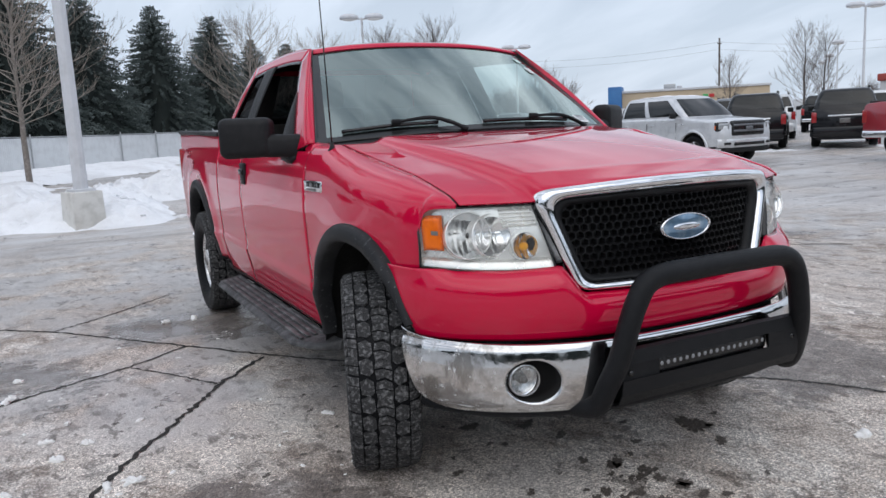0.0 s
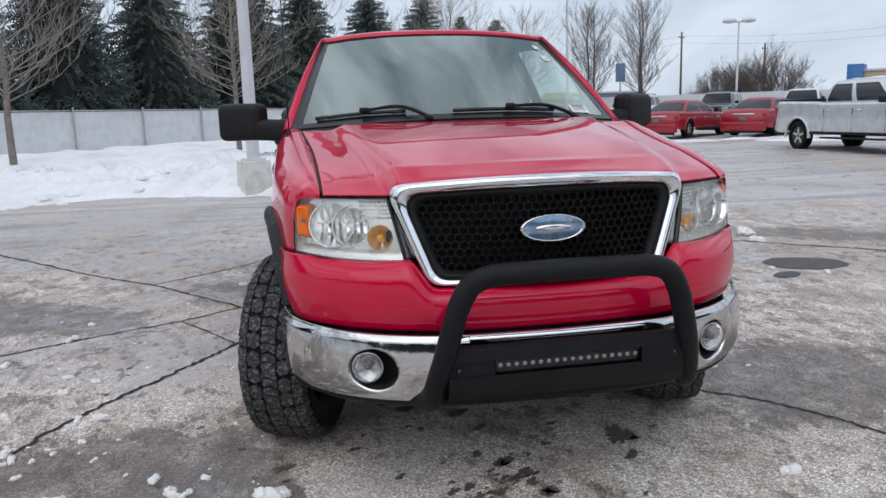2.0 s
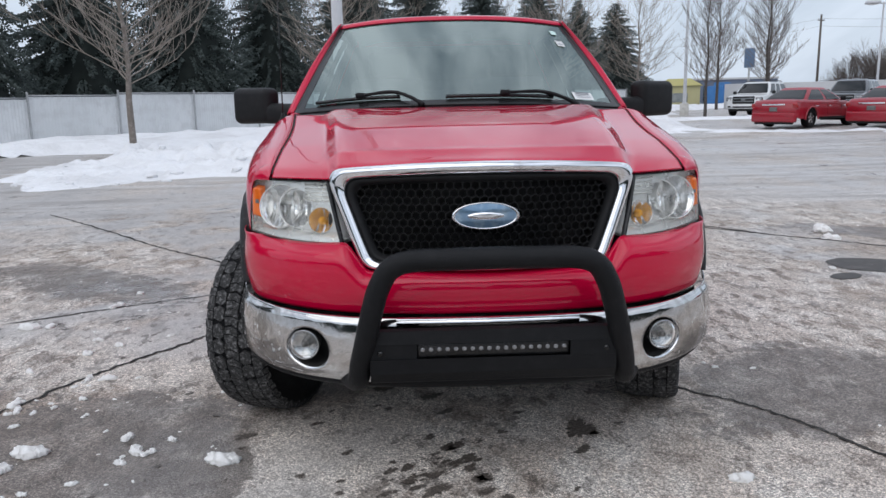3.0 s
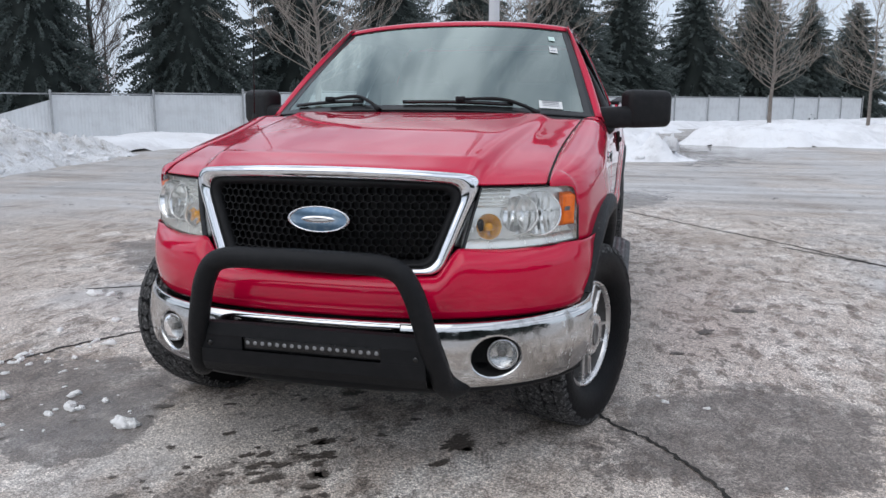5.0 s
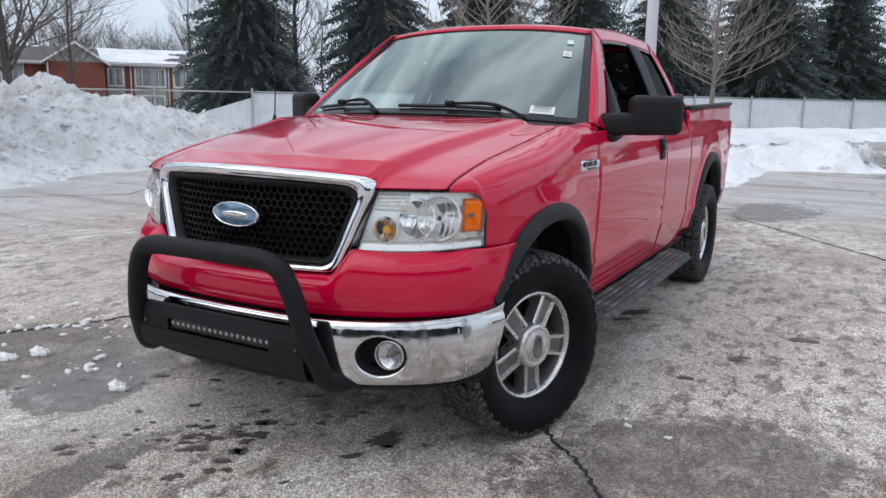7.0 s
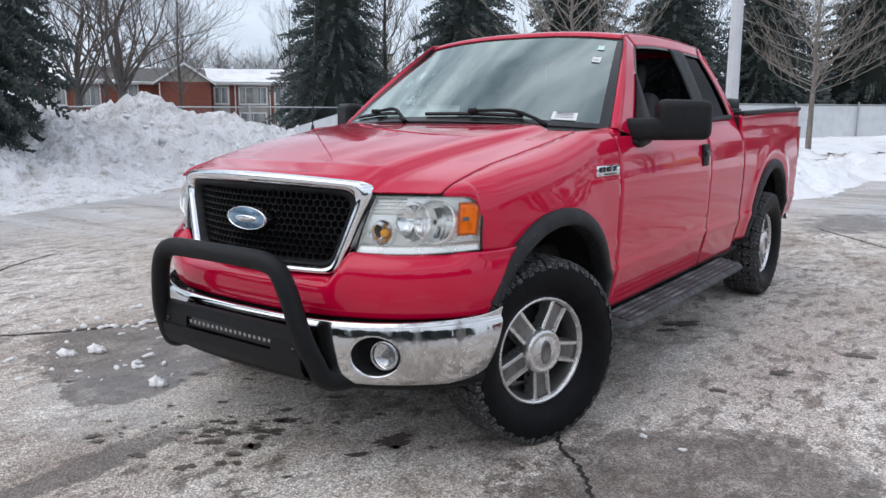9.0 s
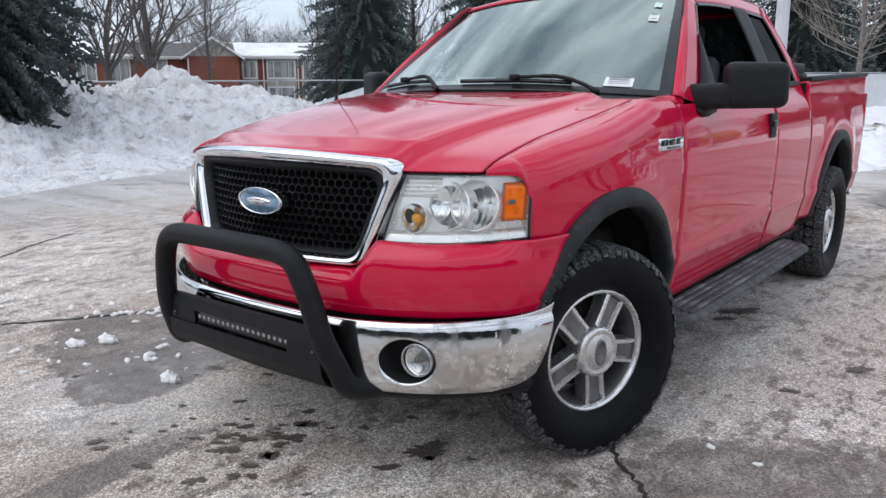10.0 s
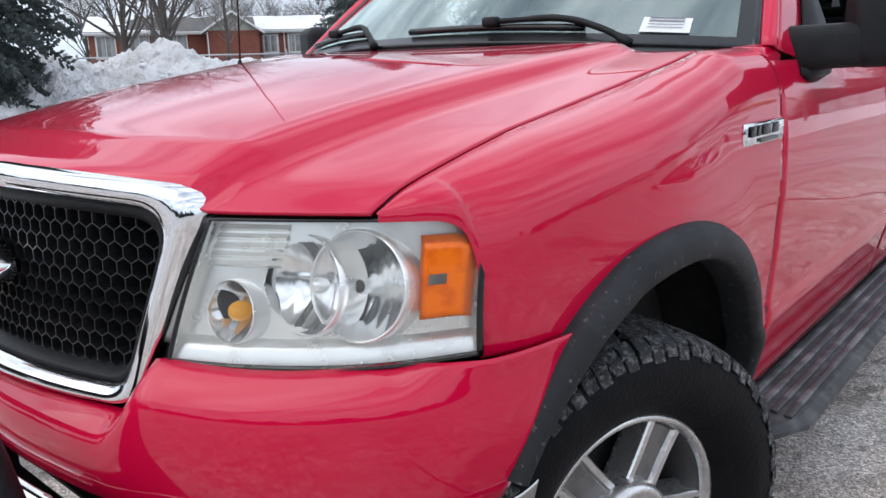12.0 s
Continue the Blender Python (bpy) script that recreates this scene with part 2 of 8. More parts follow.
DIRTY_SNOW = material("dirty_snow", (0.85, 0.855, 0.865), 0.85, spots=(0.46, 0.435, 0.405), scale=4.5, amount=0.36, second=(0.66, 0.655, 0.65), second_scale=1.0,
                      second_amount=0.55, bump=1.0, bump_scale=14.0, spec=0.2, bump_dist=0.10)
BARK = material("bark", (0.19, 0.165, 0.145), 0.9, spots=(0.29, 0.26, 0.235), scale=9, bump=0.6, bump_scale=30)
TWIG = material("bare_twigs", (0.125, 0.105, 0.096), 0.9, spots=(0.18, 0.155, 0.143), scale=2)
DARK_BARK = material("dark_bark", (0.070, 0.060, 0.054), 0.9, spots=(0.12, 0.105, 0.095), scale=7, bump=0.6, bump_scale=20)
TWIG_DARK = material("dark_twigs", (0.085, 0.068, 0.060), 0.9, spots=(0.13, 0.105, 0.095), scale=2)
TWIG_PALE = material("pale_twigs", (0.27, 0.235, 0.20), 0.9, spots=(0.34, 0.30, 0.27), scale=2)
NEEDLES = material("spruce_needles", (0.054, 0.073, 0.068), 0.75, spots=(0.135, 0.162, 0.157), scale=2.6, amount=0.5, second=(0.030, 0.043, 0.039), second_scale=0.5)
# near-black needle tone: the shade inside a crown, put into colour
NEEDLES_SHADE = material("shaded_needles", (0.012, 0.018, 0.016), 0.9, spots=(0.022, 0.03, 0.027), scale=2)
BRICK = material("red_brick", (0.22, 0.070, 0.046), 0.85, spots=(0.16, 0.055, 0.040), scale=4, bump=0.4, bump_scale=30)
SIDING = material("grey_siding", (0.36, 0.35, 0.31), 0.8, spots=(0.30, 0.29, 0.26), scale=1.5)
SHINGLE = material("dark_shingles", (0.11, 0.105, 0.10), 0.9, spots=(0.16, 0.155, 0.15), scale=3, bump=0.4)
WHITE_TRIM = material("white_trim", (0.72, 0.73, 0.72), 0.6, spots=(0.62, 0.63, 0.62), scale=4)
WINDOW_DARK = material("house_window", (0.16, 0.18, 0.18), 0.1, spots=(0.30, 0.31, 0.30), scale=0.8, amount=0.6)
CURTAIN = material("pale_curtain", (0.36, 0.37, 0.355), 0.9, spots=(0.28, 0.29, 0.28), scale=6)
GALV = material("galvanised_steel", (0.42, 0.43, 0.44), 0.45, 0.7, spots=(0.33, 0.34, 0.35), scale=10)
SLATS = material("white_fence_slats", (0.62, 0.64, 0.65), 0.7, spots=(0.55, 0.56, 0.57), scale=2.5, second=(0.68, 0.69, 0.70), second_scale=0.35)
POLE_WHITE = material("white_pole_paint", (0.62, 0.63, 0.66), 0.45, spots=(0.54, 0.55, 0.57), scale=3)
CONCRETE = material("pale_concrete", (0.66, 0.65, 0.62), 0.9, spots=(0.52, 0.51, 0.48), scale=5, second=(0.58, 0.56, 0.52), bump=0.4, bump_scale=40)
SILVER = material("silver_paint", (0.64, 0.65, 0.665), 0.34, 0.45, coat=0.8, spots=(0.51, 0.525, 0.545), scale=4)
BLACK_PAINT = material("black_paint", (0.006, 0.0065, 0.008), 0.25, coat=0.4, spots=(0.010, 0.010, 0.011), scale=3, spec=0.25)
CAR_RED = material("dark_red_paint", (0.30, 0.003, 0.016), 0.35, 0.0, coat=0.5, spots=(0.27, 0.003, 0.014), scale=4)
CAR_WHITE = material("white_paint", (0.72, 0.73, 0.74), 0.35, coat=0.6, spots=(0.66, 0.67, 0.68), scale=4)
CAR_GREY = material("grey_paint", (0.16, 0.17, 0.185), 0.3, 0.4, coat=0.8, spots=(0.13, 0.14, 0.15), scale=4)
CAR_GLASS = material("car_glass", (0.008, 0.010, 0.011), 0.04, spots=(0.018, 0.021, 0.022), scale=1.5)
LAMP_GLASS = material("car_lamp_glass", (0.42, 0.43, 0.44), 0.12, 0.5, spots=(0.30, 0.31, 0.32), scale=9, coat=0.5)
TAIL_RED = material("tail_lamp", (0.32, 0.008, 0.010), 0.2, coat=0.6)
TAN_WALL = material("tan_stucco", (0.50, 0.40, 0.28), 0.85, spots=(0.45, 0.36, 0.26), scale=0.6)
BLUE_PANEL = material("blue_panel", (0.03, 0.14, 0.36), 0.5, spots=(0.04, 0.17, 0.4), scale=1)
GREY_WALL = material("pale_grey_wall", (0.55, 0.56, 0.58), 0.8, spots=(0.48, 0.49, 0.51), scale=0.3)
WOOD_POLE = material("utility_pole_wood", (0.10, 0.085, 0.075), 0.9, spots=(0.15, 0.13, 0.12), scale=6)
ICE = material("ice_chunk", (0.95, 0.945, 0.93), 0.6, spots=(0.82, 0.81, 0.79), scale=30, amount=0.3, bump=0.35, bump_scale=90)
STAIN = material("damp_stain", (0.072, 0.060, 0.051), 0.6, spots=(0.20, 0.172, 0.15), scale=120, amount=0.55)
WET = material("melt_water", (0.060, 0.053, 0.048), 0.5, spots=(0.10, 0.09, 0.082), scale=9, amount=0.4, spec=0.2)
CRACK = material("crack_filler", (0.022, 0.02, 0.018), 0.9, spots=(0.05, 0.046, 0.04), scale=12, amount=0.45, bump=0.5)

# ---- mesh helpers ----


def link_mesh(name, bm, mat, parent=None, label="", smooth=True):
    me = bpy.data.meshes.new(name)
    bm.to_mesh(me)
    bm.free()
    me.materials.append(mat)
    if smooth:
        me.polygons.foreach_set("use_smooth", [True] * len(me.polygons))
    ob = new(name, me)
    if parent is not None:
        ob.parent = parent
    if label:
        tagged(ob, label)
    return ob


def part(name, bm, mat, parent, label="", smooth=True):
    return link_mesh(name, bm, mat, parent, label, smooth)


def sheet(points, closed=False, flip=False, into=None):
    """A grid of quads through rows of points."""
    bm = into or bmesh.new()
    vs = [[bm.verts.new(p) for p in row] for row in points]
    n = len(vs[0])
    for i in range(len(vs) - 1):
        for j in range(n if closed else n - 1):
            k = (j + 1) % n
            q = (vs[i][j], vs[i][k], vs[i + 1][k], vs[i + 1][j])
            bm.faces.new(q[::-1] if flip else q)
    return bm


def box(sx, sy, sz, at=(0, 0, 0), bevel=0.0, seg=2, into=None, turn=None):
    bm = bmesh.new()
    bmesh.ops.create_cube(bm, size=1.0)
    bmesh.ops.scale(bm, vec=(sx, sy, sz), verts=bm.verts)
    if bevel:
        bmesh.ops.bevel(bm, geom=list(bm.edges), offset=bevel, segments=seg, affect="EDGES", profile=0.5)
    m = Matrix.Translation(at)
    if turn is not None:
        m = m @ turn
    bm.transform(m)
    if into is not None:
        merge(into, bm)
        return into
    return bm


def merge(into, bm):
    me = bpy.data.meshes.new("tmp")
    bm.to_mesh(me)
    bm.free()
    into.from_mesh(me)
    bpy.data.meshes.remove(me)


def catmull(pts, n, closed=False):
    """A smooth line of n steps a span through the points."""
    pts = [Vector(p) for p in pts]
    out = []
    m = len(pts)
    spans = m if closed else m - 1
    for i in range(spans):
        p0 = pts[(i - 1) % m] if closed or i > 0 else pts[0] * 2 - pts[1]
        p1, p2 = pts[i % m], pts[(i + 1) % m]
        p3 = pts[(i + 2) % m] if closed or i + 2 < m else p2 * 2 - p1
        for k in range(n):
            t = k / n
            out.append(0.5 * ((2 * p1) + (p2 - p0) * t + (2 * p0 - 5 * p1 + 4 * p2 - p3) * t * t + (3 * p1 - p0 - 3 * p2 + p3) * t ** 3))
    if not closed:
        out.append(pts[-1])
    return out


def tube(path, radius, sides=10, into=None, caps=True, closed=False):
    """A tube along a line; radius may be a list."""
    bm = into if into is not None else bmesh.new()
    path = [Vector(p) for p in path]
    n = len(path)
    rings = []
    up = None
    for i, p in enumerate(path):
        a = path[i - 1] if i else (path[-1] if closed else p)
        b = path[(i + 1) % n] if (i + 1 < n or closed) else p
        d = (b - a).normalized()
        if up is None:
            up = d.orthogonal().normalized()
        up = (up - d * up.dot(d)).normalized()
        side = d.cross(up)
        r = radius[i] if isinstance(radius, (list, tuple)) else radius
        rings.append([bm.verts.new(p + (up * math.cos(2 * math.pi * k / sides) + side * math.sin(2 * math.pi * k / sides)) * r) for k in range(sides)])
    for i in range(n if closed else n - 1):
        r0, r1 = rings[i], rings[(i + 1) % n]
        for k in range(sides):
            q = (k + 1) % sides
            bm.faces.new((r0[k], r0[q], r1[q], r1[k]))
    if caps and not closed:
        bm.faces.new(rings[0][::-1])
        bm.faces.new(rings[-1])
    return bm


def lathe(profile, sides=64, axis="X", into=None, closed_profile=False):
    """Turn a profile of (along, radius) round an axis."""
    bm = into if into is not None else bmesh.new()
    rows = []
    for a, r in profile:
        row = []
        for k in range(sides):
            c, s = math.cos(2 * math.pi * k / sides) * r, math.sin(2 * math.pi * k / sides) * r
            row.append({"X": (a, c, s), "Y": (c, a, s), "Z": (c, s, a)}[axis])
        rows.append(row)
    if closed_profile:
        rows.append(rows[0])
    sheet(rows, closed=True, into=bm)
    return bm


def smooth_table(knots, sigma):
    """A softened broken line, as a function."""
    xs = np.arange(knots[0][0] - 0.3, knots[-1][0] + 0.3, 0.004)
    ys = np.interp(xs, [k[0] for k in knots], [k[1] for k in knots])
    k = np.exp(-0.5 * (np.arange(-60, 61) * 0.004 / sigma) ** 2)
    ys = np.convolve(np.pad(ys, 60, mode="edge"), k / k.sum(), mode="valid")
    return lambda v: float(np.interp(v, xs, ys))


def solidify(ob, depth):
    md = ob.modifiers.new("thickness", "SOLIDIFY")
    md.thickness, md.offset = depth, -1
    return ob


def smooth01(t):
    t = max(0.0, min(1.0, t))
    return t * t * (3 - 2 * t)


def empty(name, at=(0, 0, 0), rz=0.0):
    ob = new(name)
    ob.empty_display_size = 0.2
    ob.matrix_basis = pose(*at, 0, 0, rz)
    return ob

# ---- the red pickup: x to its left side, y to its tail, z up, front axle at y = 0 ----
AXLE_Y = 3.339
REAR_AXLE = 3.60
ARCH_R, ARCH_Z, ARCH_Y = 0.495, 0.47, 0.035
pickup = empty("pickup_truck", (0.004, AXLE_Y, 0), -0.1)
tagged(pickup, "glossy red extended-cab pickup truck with black bull bar on wet pavement", "pickup truck")

side_z = smooth_table([(0.40, 0.925), (0.50, 0.948), (0.60, 0.968), (0.674, 0.987), (0.690, 0.976), (0.85, 0.986), (1.02, 0.992), (1.12, 0.988),
                       (1.22, 0.976), (1.32, 0.945), (1.40, 0.918), (1.52, 0.90)], 0.010)


def rake(y):
    """The body sits a little higher at its tail."""
    return 0.016 * max(0.0, y - 0.7)


def side_x(y, z):
    x = side_z(z - rake(y))
    if y < 0.15:
        x -= 0.19 * (0.15 - y) ** 2
    if -0.3 < y < 0.66:
        x += 0.014 * smooth01((0.72 - math.hypot(y - ARCH_Y, z - ARCH_Z)) / 0.22) * smooth01((y + 0.28) / 0.4) * smooth01((0.64 - y) / 0.28)
    if y > 3.6:
        x -= 0.02 * (y - 3.6) ** 2
    return x


seam_x = smooth_table([(-0.60, 0.798), (-0.45, 0.798), (-0.2, 0.802), (0.0, 0.807), (0.2, 0.819), (0.35, 0.834), (0.44, 0.844), (0.72, 0.852)], 0.03)
seam_z = smooth_table([(-0.60, 1.123), (-0.562, 1.131), (-0.548, 1.138), (-0.534, 1.145), (-0.51, 1.157), (-0.47, 1.169), (-0.353, 1.198), (-0.231, 1.225),
                       (-0.05, 1.254), (0.142, 1.287), (0.344, 1.327), (0.44, 1.350), (0.72, 1.358)], 0.014)


def arch_z(y, cy, cz, r):
    d = r * r - (y - cy) ** 2
    return cz + math.sqrt(d) if d > 0 else -9.0


def both(fn):
    """Build a part on the left side (1) and on the right side (-1)."""
    for s in (1, -1):
        fn(s)


def mirrored(rows, s):
    return [[(p[0] * s, p[1], p[2]) for p in row] for row in rows]


nose_x = smooth_table([(-0.57, 0.802), (-0.562, 0.806), (-0.54, 0.824), (-0.52, 0.844), (-0.50, 0.863), (-0.48, 0.880), (-0.465, 0.891), (-0.455, 0.899), (-0.44, 0.909)], 0.005)
nose_z = smooth_table([(-0.57, 1.124), (-0.50, 1.122), (-0.485, 1.119), (-0.472, 1.111), (-0.462, 1.096), (-0.455, 1.074), (-0.449, 1.02)], 0.004)


def fender(s):
    rows = []
    for i in range(85):
        y = -0.560 + 0.114 * (i / 24) if i < 24 else -0.446 + (0.647 + 0.446) * (i - 24) / 60
        low = max(arch_z(y, ARCH_Y, ARCH_Z, ARCH_R), 0.462)
        if y < -0.12:
            low = max(low, 0.8985)
        xt, zt = seam_x(y) + 0.006, seam_z(y)
        sh = max(min(1.19, zt - 0.13) + 0.02 * y, low + 0.01)
        col = []
        if y < -0.448:
            # thin nose of the fender above the lamp
            xl = nose_x(y)
            zl = nose_z(y)
            xl = max(xl, xt + 0.004)
            for k in range(19):
                col.append((xl, y, zl - 0.004 + 0.004 * k / 18))
            for k in range(1, 17):
                a = math.pi / 2 * k / 16
                col.append((xt + (xl - xt) * math.cos(a) ** 0.85, y, zl + (zt - zl) * math.sin(a) ** 0.9))
            rows.append(col)
            continue
        tuck = 0.020 * max(0.0, (-0.33 - y) / 0.116) ** 2
        for k in range(19):
            z = low + (sh - low) * k / 18
            col.append((side_x(y, z) - tuck, y, z))
        x0 = side_x(y, sh) - tuck
        for k in range(1, 17):
            a = math.pi / 2 * k / 16
            col.append((xt + (x0 - xt) * math.cos(a) ** 0.85, y, sh + (zt - sh) * math.sin(a) ** 0.9))
        rows.append(col)
    solidify(part("fender", sheet(mirrored(rows, s), flip=s > 0), RED, pickup), 0.004)


both(fender)


def hood_gap(s):
    """Dark strip under the hood's shut line, standing for the shade in the gap."""
    rows = [[((seam_x(y) + dx) * s, y, seam_z(y) - dz) for y in np.linspace(-0.535, 0.62, 60)] for dx, dz in ((-0.02, 0.012), (0.001, 0.0035), (0.02, 0.014))]
    part("hood_gutter", sheet(rows), DARK, pickup)


both(hood_gap)


def hood_z(x, y, yf, yb):
    """Crown of the hood with a raised middle."""
    t = (y - yf) / (yb - yf)
    ax = abs(x)
    edge = 0.55 + 0.12 * t
    dome = 1 / (1 + math.exp((ax - edge) / 0.013))
    return dome * (0.036 + 0.006 * math.sin(math.pi * min(1, t * 1.1)))


def hood():
    rows = []
    nx, ny = 180, 60
    for j in range(ny + 1):
        t = (j / ny) ** 1.5
        row = []
        for i in range(nx + 1):
            a = -1 + 2 * i / nx
            ax = abs(a)
            # front edge follows the grille top and the lamp tops
            xf = seam_x(-0.58) * a
            yf = -0.822 + 0.407 * xf * xf
            yb = 0.42 + 0.035 * a * a
            y = yf + (yb - yf) * t
            xs = seam_x(y) - 0.004
            x = xs * a
            zs = seam_z(max(y, -0.6))
            zf_edge = seam_z(-0.562)
            zc_f, zc_b = 1.196, 1.385
            ze = seam_z(-0.562 + (0.455 + 0.562) * t)
            zc = zc_f + (zc_b - zc_f) * (1 - (1 - t) ** 1.45)
            zz0 = zf_edge + (zc_f - 0.034 - zf_edge) * (1 - ax ** 2.3)
            lip = max(0.0, min(1.0, (0.574 - abs(xf)) / 0.042))
            lip = lip * lip * (3 - 2 * lip)
            front = 1.133 + (0.032 + 0.033 * max(0, 1 - (xf / 0.56) ** 2)) * lip
            ease = max(0.0, 1 - t / 0.16)
            z = ze + (zc - 0.034 - ze) * (1 - ax ** 2.3) + (front - zz0) * ease * ease + hood_z(x, y, yf, yb) * (1 - t * 0.25) * min(1, 9 * t)
            # the leading edge rolls down
            z -= 0.010 * max(0, 1 - t / 0.03) ** 2 * lip
            row.append((x, y, z))
        rows.append(row)
    solidify(part("hood", sheet(rows), RED, pickup), 0.006)


hood()

# ---- nose: fascia, bumper, grille ----
FASCIA = catmull([(0, -0.868, 0), (0.2, -0.862, 0), (0.4, -0.838, 0), (0.55, -0.792, 0), (0.70, -0.712, 0), (0.815, -0.615, 0), (0.893, -0.52, 0), (0.937, -0.42, 0),
                  (0.958, -0.32, 0), (0.972, -0.20, 0), (0.98, -0.05, 0), (0.984, 0.10, 0)], 10)
BUMPER = catmull([(0, -0.902, 0), (0.25, -0.892, 0), (0.45, -0.865, 0), (0.62, -0.80, 0), (0.75, -0.718, 0), (0.855, -0.615, 0), (0.93, -0.505, 0), (0.962, -0.42, 0),
                  (0.972, -0.36, 0)], 10)


def along(line, s):
    f = max(0.0, min(1.0, s)) * (len(line) - 1)
    i = min(int(f), len(line) - 2)
    return line[i].lerp(line[i + 1], f - i), (line[i + 1] - line[i]).normalized()


def s_at(line, fn):
    for k in range(101):
        p, _ = along(line, k / 100)
        if fn(p):
            lo, hi = max(0, k - 1) / 100, k / 100
            for _ in range(12):
                mid = (lo + hi) / 2
                if fn(along(line, mid)[0]):
                    hi = mid
                else:
                    lo = mid
            return hi
    return 1.0


SHUT_END = s_at(FASCIA, lambda p: p.y > -0.45)


def lamp_dip(x):
    """The lamp's lower edge sags a little in its middle."""
    return 0.011 * math.sin(math.pi * max(0.0, min(1.0, (x - 0.525) / 0.383)))


def fascia():
    def top(x):
        ax = abs(x)
        t = max(0, min(1, (ax - 0.43) / 0.105))
        return 0.800 + 0.104 * (t * t * (3 - 2 * t)) - lamp_dip(ax)
    rows = []
    nz, ns = 26, 70
    for k in range(nz + 1):
        f = k / nz
        zr = 0.655 + (0.912 - 0.655) * f
        ya = ARCH_Y - math.sqrt(max(0, (ARCH_R + 0.01) ** 2 - (zr - ARCH_Z) ** 2))
        smax = s_at(FASCIA, lambda p: p.y > ya)
        row = []
        for i in range(-ns, ns + 1):
            p, d = along(FASCIA, smax * abs(i) / ns)
            z = 0.655 + (top(p.x) - 0.655) * f if p.x < 0.8 else 0.655 + (0.904 + 0.004 * (p.x - 0.8) / 0.18 - lamp_dip(p.x) - 0.655) * f
            nrm = Vector((d.y, -d.x, 0))
            inset = 0.014 * (1 - f) ** 3 + 0.052 * max(0, (f - 0.74) / 0.26) ** 2.2 * (1 - max(0, min(1, (p.x - 0.85) / 0.075)))
            mid = 0.010 * math.sin(math.pi * min(1, f * 1.15))
            q = Vector((p.x, p.y, z)) + nrm * (mid - inset)
            row.append((q.x if i >= 0 else -q.x, q.y, q.z))
        rows.append(row)
    solidify(part("front_fascia", sheet(rows, flip=True), RED, pickup), 0.004)
    # shut line under the fascia
    rows = []
    for z, o in ((0.661, -0.02), (0.640, -0.022)):
        row = []
        for i in range(-60, 61):
            p, d = along(FASCIA, SHUT_END * abs(i) / 60)
            q = p + Vector((d.y, -d.x, 0)) * o
            row.append((q.x if i >= 0 else -q.x, q.y, z))
        rows.append(row)
    part("shut_line", sheet(rows), GLOSS_BLACK, pickup)


fascia()

FOG_X, FOG_Z = 0.650, 0.522
FOG_RX, FOG_RZ = 0.084, 0.078


def bumper_at(s, z, lift=0.0):
    p, d = along(BUMPER, s)
    nrm = Vector((d.y, -d.x, 0))
    f = min(1.0, (z - 0.40) / 0.25)
    bow = 0.016 * math.sin(math.pi * max(0, min(1, f))) - 0.020 * max(0, 1 - f / 0.18) ** 2 - 0.012 * max(0, (f - 0.9) / 0.1) ** 2
    q = p + nrm * (bow + lift)
    return Vector((q.x, q.y, z)), nrm


